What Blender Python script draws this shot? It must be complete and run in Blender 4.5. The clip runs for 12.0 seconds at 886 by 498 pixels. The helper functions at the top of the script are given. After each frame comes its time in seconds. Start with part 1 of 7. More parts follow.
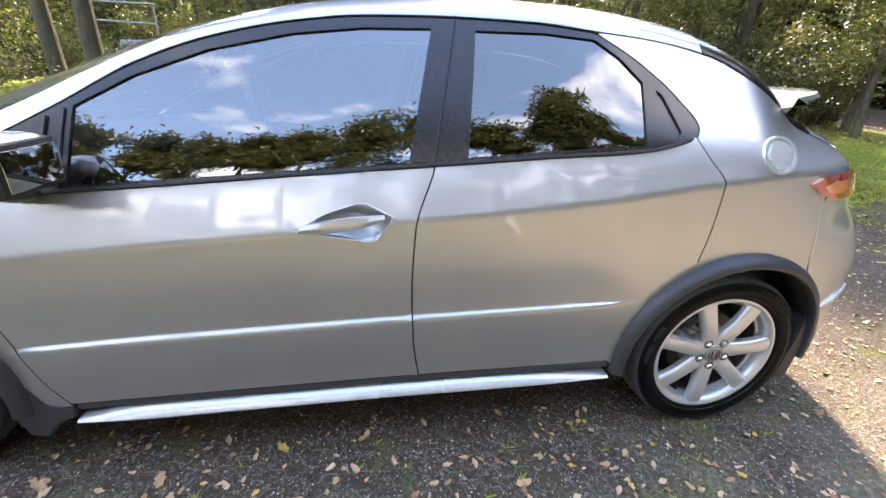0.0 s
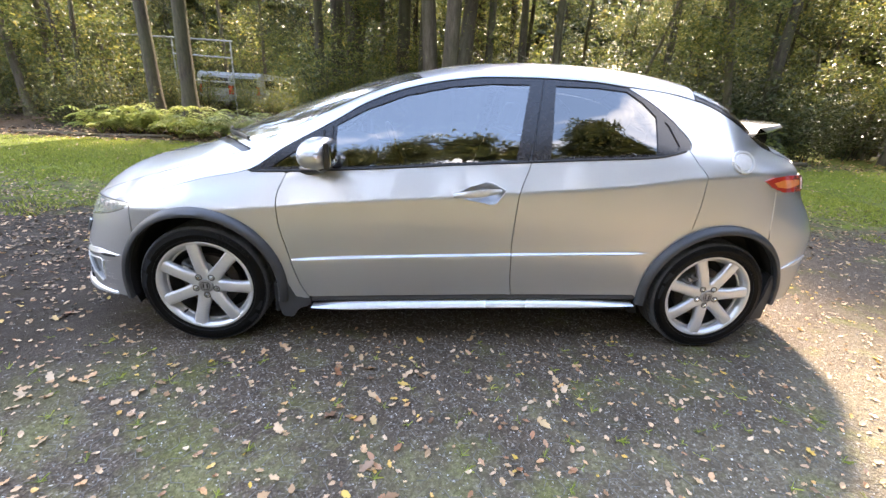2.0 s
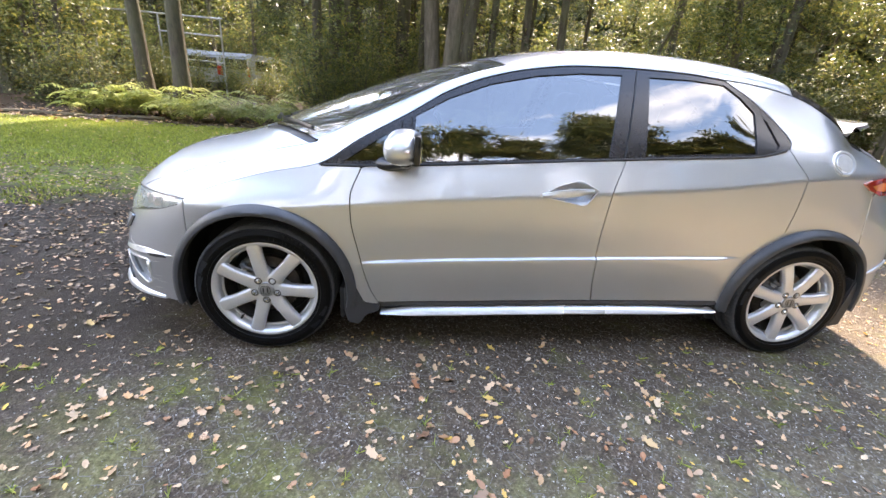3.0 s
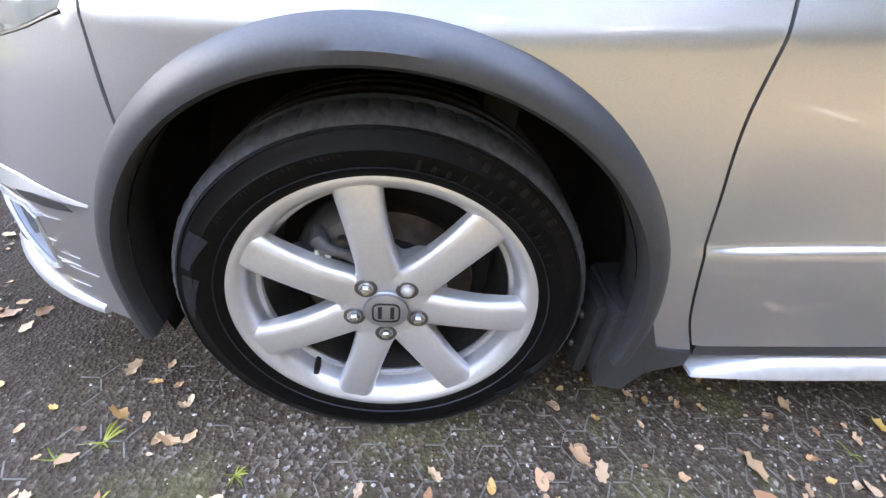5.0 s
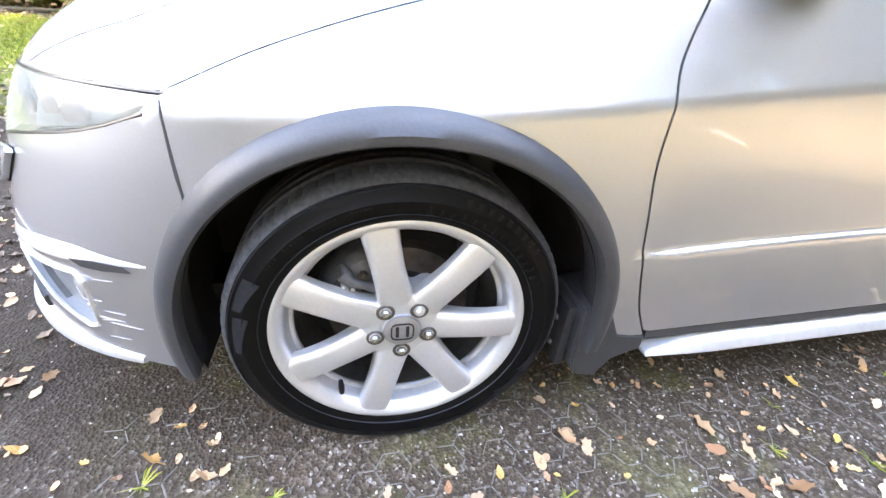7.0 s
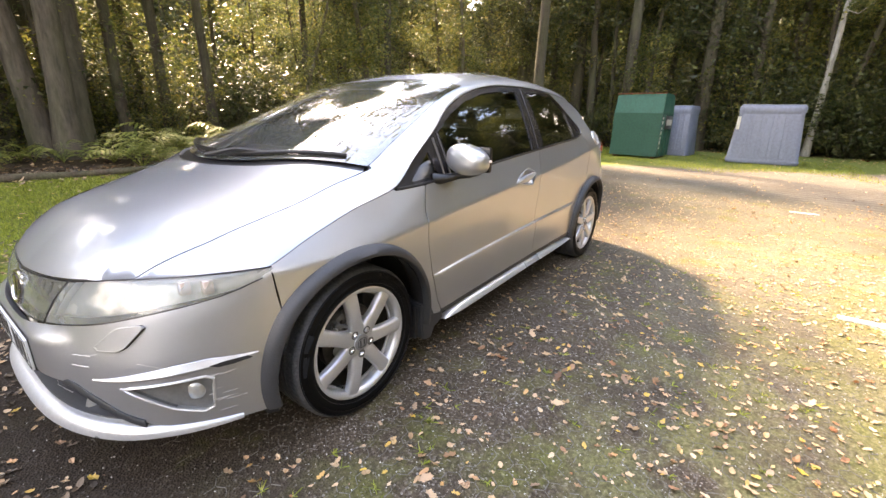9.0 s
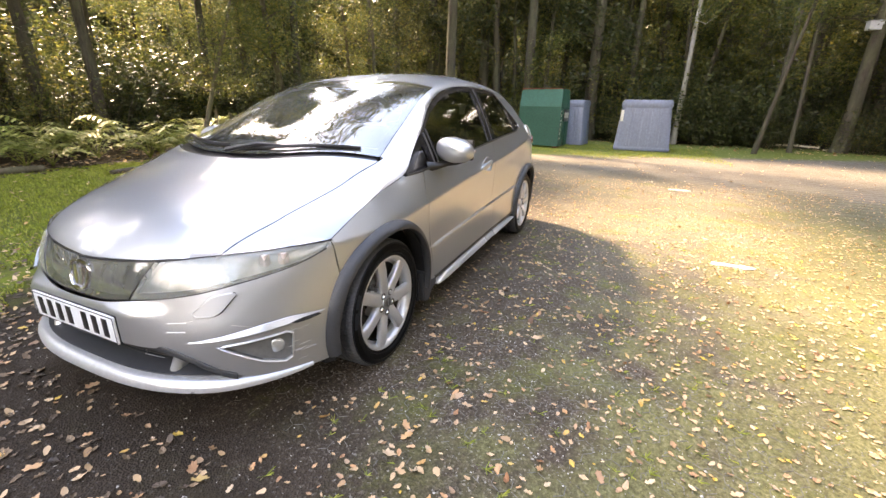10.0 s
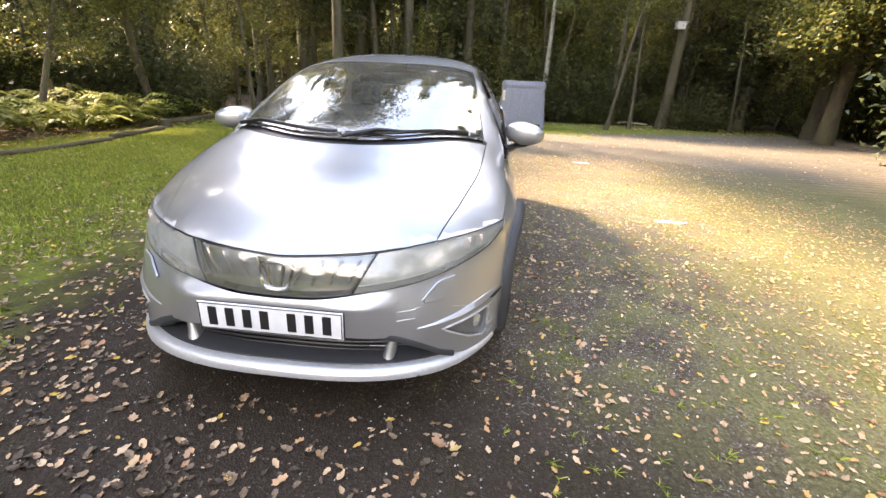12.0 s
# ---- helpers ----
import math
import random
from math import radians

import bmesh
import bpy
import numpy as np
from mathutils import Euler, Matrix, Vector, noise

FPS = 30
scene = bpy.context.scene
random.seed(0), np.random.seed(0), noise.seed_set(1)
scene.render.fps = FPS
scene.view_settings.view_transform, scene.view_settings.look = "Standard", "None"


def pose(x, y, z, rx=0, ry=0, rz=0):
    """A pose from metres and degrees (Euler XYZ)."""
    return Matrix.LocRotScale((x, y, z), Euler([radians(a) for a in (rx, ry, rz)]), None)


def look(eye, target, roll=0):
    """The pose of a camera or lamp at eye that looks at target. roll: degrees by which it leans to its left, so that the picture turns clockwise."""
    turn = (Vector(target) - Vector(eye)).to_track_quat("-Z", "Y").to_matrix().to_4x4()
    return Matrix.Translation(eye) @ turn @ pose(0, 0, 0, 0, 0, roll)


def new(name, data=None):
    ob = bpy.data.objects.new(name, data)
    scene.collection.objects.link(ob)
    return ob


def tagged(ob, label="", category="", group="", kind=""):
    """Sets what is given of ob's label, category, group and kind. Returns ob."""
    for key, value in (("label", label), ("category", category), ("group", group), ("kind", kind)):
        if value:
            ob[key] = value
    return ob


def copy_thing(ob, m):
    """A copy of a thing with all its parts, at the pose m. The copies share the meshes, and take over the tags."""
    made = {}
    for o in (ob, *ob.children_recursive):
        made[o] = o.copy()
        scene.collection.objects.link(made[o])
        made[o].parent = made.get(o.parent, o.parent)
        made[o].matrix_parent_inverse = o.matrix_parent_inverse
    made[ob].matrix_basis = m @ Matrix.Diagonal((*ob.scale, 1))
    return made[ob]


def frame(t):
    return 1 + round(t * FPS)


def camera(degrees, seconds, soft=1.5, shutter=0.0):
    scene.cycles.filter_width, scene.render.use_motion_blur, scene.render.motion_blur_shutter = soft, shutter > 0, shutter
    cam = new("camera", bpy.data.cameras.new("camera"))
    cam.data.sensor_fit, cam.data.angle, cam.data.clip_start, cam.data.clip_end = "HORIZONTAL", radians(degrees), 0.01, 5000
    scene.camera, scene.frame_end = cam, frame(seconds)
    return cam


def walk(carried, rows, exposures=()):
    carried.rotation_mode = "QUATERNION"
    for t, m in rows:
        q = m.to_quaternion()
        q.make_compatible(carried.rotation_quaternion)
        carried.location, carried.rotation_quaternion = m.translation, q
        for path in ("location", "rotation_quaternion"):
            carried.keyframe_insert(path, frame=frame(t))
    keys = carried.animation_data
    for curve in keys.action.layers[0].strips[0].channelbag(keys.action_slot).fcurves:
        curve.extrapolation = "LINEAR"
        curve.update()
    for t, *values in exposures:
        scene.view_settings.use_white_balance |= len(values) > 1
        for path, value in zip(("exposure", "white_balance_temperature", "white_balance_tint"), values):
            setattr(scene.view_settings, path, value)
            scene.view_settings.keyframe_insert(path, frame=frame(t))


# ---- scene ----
cam = camera(93.0, 12.0)
METRES, EYE, TILT, LEAN, TURN = 8.0, 1.5, 0.0, 0.0, 0.0
PATH = [
    (0, (0.127, -1.979, 1.226), (0.401, -0.155, 0.452), 2.4),
    (0.5, (0.05, -2.332, 1.227), (0.261, -0.492, 0.473), 3.7),
    (1, (-0.14, -2.55, 1.248), (0.1, -0.691, 0.549), 3.8),
    (1.5, (-0.275, -2.704, 1.264), (-0.065, -0.827, 0.605), 3.1),
    (2, (-0.283, -2.839, 1.245), (-0.144, -0.958, 0.58), 3.1),
    (2.5, (-0.455, -2.807, 1.235), (-0.354, -0.925, 0.567), 3.6),
    (3, (-0.719, -2.636, 1.233), (-0.51, -0.781, 0.515), 4.4),
    (3.5, (-0.966, -2.338, 1.187), (-0.696, -0.521, 0.397), 5.0),
    (3.7, (-1.068, -2.203, 1.192), (-0.772, -0.414, 0.348), 5.5),
    (5.3, (-1.301, -1.239, 0.702), (-1.146, 0.344, -0.511), 6.5),
    (5.5, (-1.311, -1.225, 0.681), (-1.135, 0.345, -0.546), 7.0),
    (6, (-1.317, -1.188, 0.661), (-1.145, 0.343, -0.615), 7.7),
    (6.5, (-1.331, -1.215, 0.702), (-1.059, 0.353, -0.509), 7.9),
    (6.7, (-1.336, -1.285, 0.757), (-1.046, 0.328, -0.39), 6.4),
    (8.3, (-2.02, -1.974, 1.142), (-0.709, -0.615, 0.483), 2.5),
    (8.5, (-2.11, -1.983, 1.147), (-0.717, -0.692, 0.518), 1.9),
    (9, (-2.332, -1.997, 1.187), (-0.799, -0.865, 0.581), 1.2),
    (9.5, (-2.616, -1.968, 1.19), (-0.966, -1.014, 0.583), 1.2),
    (10, (-2.913, -1.848, 1.211), (-1.178, -1.079, 0.58), 1.4),
    (10.5, (-3.15, -1.604, 1.208), (-1.357, -0.998, 0.563), 1.8),
    (11, (-3.226, -1.295, 1.192), (-1.388, -0.856, 0.536), 2.3),
    (11.5, (-3.307, -1.005, 1.204), (-1.443, -0.715, 0.539), 2.6),
    (12, (-3.411, -0.695, 1.223), (-1.547, -0.534, 0.516), 2.8),
]
walk(cam, [(t, look(eye, target, roll)) for t, eye, target, roll in PATH], [(0.0, 3.72, 7500, 16), (3.7, 3.98, 7950, 17), (5.3, 4.55, 7800, 19), (6.7, 5.0, 7900, 18), (8.3, 3.75, 9700, 20), (12.0, 3.58, 9400, 19)])

# ---- light: hazy autumn sun behind the wood, open sky over the clearing ----
SUN_AZ, SUN_EL = 72.0, 42.0          # degrees from +x towards +y, and above the horizon
world = bpy.data.worlds.new("sky")
scene.world = world
world.use_nodes = True
wn, wl = world.node_tree.nodes, world.node_tree.links
sky = wn.new("ShaderNodeTexSky")
sky.sky_type, sky.sun_disc = "NISHITA", False
sky.sun_elevation, sky.sun_rotation = radians(SUN_EL), radians(90 - SUN_AZ)
sky.dust_density, sky.ozone_density = 0.4, 1.4
# drifting white cloud over the blue
wco = wn.new("ShaderNodeTexCoord")
wmap = wn.new("ShaderNodeMapping")
wmap.inputs["Rotation"].default_value = (0, 0, radians(140))
wmap.inputs["Scale"].default_value = (1.0, 1.0, 2.6)
wl.new(wco.outputs["Generated"], wmap.inputs["Vector"])
wno = wn.new("ShaderNodeTexNoise")
wno.inputs["Scale"].default_value, wno.inputs["Detail"].default_value = 2.6, 7.0
wno.inputs["Roughness"].default_value = 0.55
wl.new(wmap.outputs["Vector"], wno.inputs["Vector"])
wramp = wn.new("ShaderNodeValToRGB")
wramp.color_ramp.elements[0].position, wramp.color_ramp.elements[1].position = 0.47, 0.66
# cover thickens towards the horizon, as a layer seen from below does
wsep = wn.new("ShaderNodeSeparateXYZ")
wl.new(wco.outputs["Generated"], wsep.inputs["Vector"])
wthin = wn.new("ShaderNodeMath")
wthin.operation = "MULTIPLY_ADD"
wthin.inputs[1].default_value = -0.34
wl.new(wsep.outputs["Z"], wthin.inputs[0])
wl.new(wno.outputs["Fac"], wthin.inputs[2])
wlift = wn.new("ShaderNodeMath")
wlift.inputs[1].default_value = 0.19
wl.new(wthin.outputs["Value"], wlift.inputs[0])
wl.new(wlift.outputs["Value"], wramp.inputs["Fac"])
wmix = wn.new("ShaderNodeMix")
wmix.data_type = "RGBA"
wmix.inputs["B"].default_value = (4.8, 5.0, 5.4, 1)
wl.new(wramp.outputs["Color"], wmix.inputs["Factor"])
wl.new(sky.outputs["Color"], wmix.inputs["A"])
wl.new(wmix.outputs["Result"], wn["Background"].inputs["Color"])
wn["Background"].inputs["Strength"].default_value = 0.15

sun = new("sun", bpy.data.lights.new("sun", "SUN"))
sun.data.energy, sun.data.angle, sun.data.color = 2.05, radians(5.0), (1.0, 0.91, 0.79)
sa, se = radians(SUN_AZ), radians(SUN_EL)
SUN_DIR = Vector((math.cos(sa) * math.cos(se), math.sin(sa) * math.cos(se), math.sin(se)))
sun.matrix_basis = look(tuple(SUN_DIR * 60), (0, 0, 0))

# ---- materials ----
def material(name, base=(0.5, 0.5, 0.5), rough=0.5, metal=0.0, **extra):
    m = bpy.data.materials.new(name)
    m.use_nodes = True
    p = m.node_tree.nodes["Principled BSDF"]
    p.inputs["Base Color"].default_value = (*base, 1)
    p.inputs["Roughness"].default_value = rough
    p.inputs["Metallic"].default_value = metal
    for key, value in extra.items():
        p.inputs[key.replace("_", " ")].default_value = value
    return m


def node(m, kind, **values):
    n = m.node_tree.nodes.new(kind)
    for key, value in values.items():
        n.inputs[key].default_value = value
    return n


def link(m, a, b):
    m.node_tree.links.new(a, b)


def bsdf(m):
    return m.node_tree.nodes["Principled BSDF"]


def coords(m, scale=1.0, kind="Object"):
    c = node(m, "ShaderNodeTexCoord")
    mp = node(m, "ShaderNodeMapping")
    mp.inputs["Scale"].default_value = (scale,) * 3 if isinstance(scale, (int, float)) else scale
    link(m, c.outputs[kind], mp.inputs["Vector"])
    return mp.outputs["Vector"]


def world_coords(m, scale=1.0):
    g = node(m, "ShaderNodeNewGeometry")
    mp = node(m, "ShaderNodeMapping")
    mp.inputs["Scale"].default_value = (scale,) * 3 if isinstance(scale, (int, float)) else scale
    link(m, g.outputs["Position"], mp.inputs["Vector"])
    return mp.outputs["Vector"]


def noise_tex(m, vec, scale, detail=4.0, rough=0.55):
    n = node(m, "ShaderNodeTexNoise", Scale=scale, Detail=detail, Roughness=rough)
    link(m, vec, n.inputs["Vector"])
    return n.outputs["Fac"]


def ramp(m, fac, stops):
    r = node(m, "ShaderNodeValToRGB")
    e = r.color_ramp.elements
    while len(e) < len(stops):
        e.new(0.5)
    for el, (pos, col) in zip(e, stops):
        el.position = pos
        el.color = (*col, 1) if not isinstance(col, (int, float)) else (col, col, col, 1)
    link(m, fac, r.inputs["Fac"])
    return r.outputs["Color"]


def mix(m, fac, a, b, mode="MIX"):
    n = node(m, "ShaderNodeMix")
    n.data_type, n.blend_type = "RGBA", mode
    for socket, v in ((n.inputs["Factor"], fac), (n.inputs["A"], a), (n.inputs["B"], b)):
        if isinstance(v, (int, float)):
            socket.default_value = v
        elif isinstance(v, tuple):
            socket.default_value = (*v, 1)
        else:
            link(m, v, socket)
    return n.outputs["Result"]


def bump(m, height, strength=0.3, distance=0.01):
    b = node(m, "ShaderNodeBump", Strength=strength, Distance=distance)
    link(m, height, b.inputs["Height"])
    link(m, b.outputs["Normal"], bsdf(m).inputs["Normal"])


def grained(name, base, var, rough, scale=30.0, metal=0.0, bumps=0.0, dist=0.002, big=3.0, **extra):
    """A colour varied at two scales, with a fine relief."""
    m = material(name, base, rough, metal, **extra)
    v = coords(m)
    fine, coarse = noise_tex(m, v, scale), noise_tex(m, v, big, 3.0)
    lo = tuple(c * (1 - var) for c in base)
    hi = tuple(min(1, c * (1 + var)) for c in base)
    c1 = ramp(m, fine, [(0.3, lo), (0.7, hi)])
    c2 = ramp(m, coarse, [(0.3, 1 - var * 0.7), (0.7, 1.0)])
    link(m, mix(m, 1.0, c1, c2, "MULTIPLY"), bsdf(m).inputs["Base Color"])
    link(m, ramp(m, coarse, [(0.3, min(1, rough * 1.15)), (0.7, rough * 0.85)]), bsdf(m).inputs["Roughness"])
    if bumps:
        bump(m, fine, bumps, dist)
    return m


# silver metallic paint under clear lacquer, with fine flake and a little road film
PAINT = material("silver_paint", (0.60, 0.60, 0.60), 0.38, 0.80)
bsdf(PAINT).inputs["Coat Weight"].default_value = 1.0
bsdf(PAINT).inputs["Coat Roughness"].default_value = 0.03
_v = coords(PAINT)
_fl = noise_tex(PAINT, _v, 900.0, 2.0)
_film = noise_tex(PAINT, _v, 2.2, 5.0)
link(PAINT, mix(PAINT, 0.35, ramp(PAINT, _fl, [(0.3, (0.418, 0.434, 0.460)), (0.7, (0.525, 0.544, 0.572))]),
                ramp(PAINT, _film, [(0.35, (0.436, 0.449, 0.468)), (0.65, (0.50, 0.517, 0.540))])), bsdf(PAINT).inputs["Base Color"])
SILL = grained("sill_silver", (0.62, 0.63, 0.64), 0.06, 0.30, 60, 0.55)
TRIM = grained("grey_trim_plastic", (0.039, 0.0415, 0.046), 0.18, 0.46, 220, 0.0, 0.25, 0.0006, 4.0)
BLACK = grained("black_trim", (0.012, 0.012, 0.014), 0.25, 0.32, 120)
GLOSSBLACK = grained("pillar_black", (0.016, 0.014, 0.016), 0.2, 0.22, 60)
LINER = grained("arch_liner", (0.018, 0.018, 0.020), 0.3, 0.9, 60, 0.0, 0.4, 0.003)
# near black for panel seams, and for shade painted behind the spokes
GAP = material("seam_and_shade_black", (0.006, 0.006, 0.006), 0.9)
RUBBER = grained("tyre_rubber", (0.0035, 0.0035, 0.004), 0.3, 0.42, 80, 0.0, 0.25, 0.0008, Specular_IOR_Level=0.13)
TREAD = grained("dusty_tread", (0.078, 0.081, 0.088), 0.4, 0.6, 120, 0.0, 0.5, 0.001)
RUBBER_MARK = grained("tyre_mark", (0.017, 0.019, 0.024), 0.2, 0.5, 80, Specular_IOR_Level=0.2)
LETTER = grained("tyre_letter", (0.0065, 0.0065, 0.0075), 0.3, 0.45, 80, Specular_IOR_Level=0.16)
ALLOY = material("wheel_alloy", (0.70, 0.70, 0.71), 0.36, 0.62)
link(ALLOY, ramp(ALLOY, noise_tex(ALLOY, coords(ALLOY), 160.0), [(0.3, (0.60, 0.605, 0.62)), (0.7, (0.65, 0.655, 0.67))]), bsdf(ALLOY).inputs["Base Color"])
BARREL = grained("wheel_barrel", (0.12, 0.115, 0.11), 0.2, 0.45, 60, 0.7)
CAP = grained("cap_grey", (0.36, 0.36, 0.37), 0.08, 0.35, 60, 0.6)
IRON = grained("brake_iron", (0.10, 0.085, 0.075), 0.35, 0.5, 40, 0.8)
CALIPER_PALE = grained("caliper_alloy", (0.11, 0.113, 0.12), 0.25, 0.5, 40, 0.4, 0.3)
CALIPER = grained("brake_caliper", (0.11, 0.11, 0.112), 0.3, 0.6, 40, 0.3, 0.3)
CHROME = material("chrome", (0.75, 0.75, 0.76), 0.12, 1.0)
MIRROR = material("mirror_silver", (0.45, 0.47, 0.48), 0.03, 1.0)
PLATEWHITE = grained("plate_white", (0.78, 0.79, 0.80), 0.04, 0.35, 40)
INK = material("plate_ink", (0.015, 0.015, 0.017), 0.4)
CLOTH = grained("seat_cloth", (0.035, 0.035, 0.038), 0.3, 0.9, 300, 0.0, 0.3)
DASH = grained("dash_plastic", (0.03, 0.03, 0.032), 0.2, 0.6, 200, 0.0, 0.2)
HEADLINER = grained("headliner", (0.35, 0.34, 0.32), 0.1, 0.95, 200)
RED = grained("lamp_red", (0.42, 0.03, 0.02), 0.2, 0.08, 50, Coat_Weight=1.0)
AMBER = grained("lamp_amber", (0.75, 0.22, 0.06), 0.15, 0.1, 50, Coat_Weight=1.0)
FOGGLASS = grained("fog_clear", (0.55, 0.56, 0.55), 0.1, 0.12, 50, 0.5, Coat_Weight=1.0)
CLEARLAMP = grained("lamp_clear", (0.75, 0.62, 0.58), 0.1, 0.12, 50, Coat_Weight=1.0)


def glass(name, tint, rough=0.0, ior=1.5):
    m = material(name, tint, rough, 0.0, IOR=ior)
    bsdf(m).inputs["Transmission Weight"].default_value = 1.0
    return m


# thin panes: light goes straight through, the surface mirrors by its Fresnel
def pane_glass(name, tint, gloss=0.0, extra=0.0, haze=0.0):
    m = bpy.data.materials.new(name)
    m.use_nodes = True
    t = m.node_tree.nodes
    t.remove(t["Principled BSDF"])
    out = t["Material Output"]
    tr = t.new("ShaderNodeBsdfTransparent")
    tr.inputs["Color"].default_value = (*tint, 1)
    gl = t.new("ShaderNodeBsdfGlossy")
    gl.inputs["Roughness"].default_value = gloss
    gl.inputs["Color"].default_value = (1, 1, 1, 1)
    fr = t.new("ShaderNodeFresnel")
    fr.inputs["IOR"].default_value = 1.55
    ad = t.new("ShaderNodeMath")
    ad.operation, ad.use_clamp = "ADD", True
    ad.inputs[1].default_value = extra
    mx = t.new("ShaderNodeMixShader")
    link(m, fr.outputs["Fac"], ad.inputs[0])
    link(m, ad.outputs["Value"], mx.inputs["Fac"])
    link(m, tr.outputs["BSDF"], mx.inputs[1])
    link(m, gl.outputs["BSDF"], mx.inputs[2])
    last = mx.outputs["Shader"]
    if haze:
        df = t.new("ShaderNodeBsdfDiffuse")
        df.inputs["Color"].default_value = (0.62, 0.63, 0.58, 1)
        hz = t.new("ShaderNodeMixShader")
        link(m, ramp(m, noise_tex(m, coords(m), 9.0), [(0.35, haze * 0.6), (0.7, haze * 1.3)]), hz.inputs["Fac"])
        link(m, last, hz.inputs[1])
        link(m, df.outputs["BSDF"], hz.inputs[2])
        last = hz.outputs["Shader"]
    link(m, last, out.inputs["Surface"])
    return m


SIDEGLASS = pane_glass("side_glass", (0.30, 0.33, 0.32), 0.0, 0.13)
REARGLASS = pane_glass("privacy_glass", (0.10, 0.11, 0.11), 0.0, 0.09)
SCREEN = pane_glass("windscreen_glass", (0.60, 0.65, 0.63), 0.005, 0.22, 0.07)
NOSE = pane_glass("nose_cover", (0.80, 0.81, 0.78), 0.03, 0.10, 0.12)
LENS = pane_glass("lamp_lens", (0.84, 0.86, 0.84), 0.13, 0.07, 0.30)

# ---- the car: front towards -x, near side towards -y, wheels' middle at the origin ----
from mathutils import geometry

REMOVE = 1e-5


def smooth(*pts):
    """A monotone cubic through (x, y) pairs."""
    xs, ys = np.array([p[0] for p in pts], float), np.array([p[1] for p in pts], float)
    h, d = np.diff(xs), np.diff(ys) / np.diff(xs)
    m = np.zeros(len(xs))
    m[0], m[-1] = d[0], d[-1]
    for i in range(1, len(xs) - 1):
        if d[i - 1] * d[i] > 0:
            w1, w2 = 2 * h[i] + h[i - 1], h[i] + 2 * h[i - 1]
            m[i] = (w1 + w2) / (w1 / d[i - 1] + w2 / d[i])

    def at(x):
        x = np.asarray(x, float)
        i = np.clip(np.searchsorted(xs, x) - 1, 0, len(xs) - 2)
        t = np.clip((x - xs[i]) / h[i], 0, 1)
        a, b = 2 * t**3 - 3 * t**2 + 1, t**3 - 2 * t**2 + t
        c, e = -2 * t**3 + 3 * t**2, t**3 - t**2
        return a * ys[i] + b * h[i] * m[i] + c * ys[i + 1] + e * h[i] * m[i + 1]

    return at


def ease(x, a, b):
    t = np.clip((np.asarray(x, float) - a) / (b - a), 0, 1)
    return t * t * (3 - 2 * t)


z_shoulder = smooth((-2.1, 0.66), (-1.6, 0.69), (-1.25, 0.705), (-0.935, 0.733), (-0.64, 0.765), (-0.108, 0.811), (0.214, 0.841), (0.441, 0.863), (0.723, 0.892), (1.16, 0.955), (1.6, 1.0), (2.1, 1.02))
z_crease = smooth((-0.95, 0.462), (-0.647, 0.485), (-0.371, 0.50), (0.201, 0.527), (0.48, 0.538), (0.95, 0.555))
z_belt = smooth((-1.071, 0.886), (-0.95, 0.891), (-0.641, 0.912), (-0.112, 0.956), (0.272, 0.987), (0.582, 1.012), (0.9, 1.038), (1.06, 1.08))
z_edge = smooth((-2.2, 0.62), (-1.75, 0.665), (-1.642, 0.712), (-1.5, 0.775), (-1.3, 0.84), (-1.071, 0.893), (-0.905, 1.0), (-0.68, 1.126), (-0.526, 1.217), (-0.339, 1.291), (-0.12, 1.342), (0.078, 1.366), (0.336, 1.373), (0.568, 1.369), (0.757, 1.352), (0.95, 1.335), (1.15, 1.297), (1.32, 1.215), (1.424, 1.16), (1.56, 1.09), (1.8, 1.015), (2.1, 0.96))
z_middle = smooth((-2.12, 0.64), (-2.09, 0.70), (-2.02, 0.775), (-1.85, 0.855), (-1.6, 0.925), (-1.42, 0.985), (-1.28, 1.055), (-0.92, 1.20), (-0.637, 1.303), (-0.305, 1.395), (-0.09, 1.44), (0.14, 1.468), (0.43, 1.484), (0.74, 1.477), (1.1, 1.437), (1.3, 1.37), (1.5, 1.24), (1.62, 1.16), (1.8, 1.08), (2.1, 1.0))
above = smooth((0, 0.884), (0.012, 0.8805), (0.03, 0.8735), (0.08, 0.855), (0.14, 0.832), (0.30, 0.752), (0.50, 0.632), (0.65, 0.52))
nose = smooth((0.10, 0.93), (0.20, 0.975), (0.30, 0.965), (0.43, 0.955), (0.52, 0.938), (0.60, 0.922), (0.66, 0.895), (0.70, 0.872), (0.78, 0.80), (0.9, 0.70))
tail = smooth((0.10, 0.90), (0.25, 0.965), (0.45, 0.99), (0.62, 0.985), (0.75, 0.93), (0.85, 0.86), (0.95, 0.83), (1.05, 0.79), (1.2, 0.72))
FX, RX = -1.2, 1.1
WHEEL_X, WHEEL_Z = 1.3175, 0.310


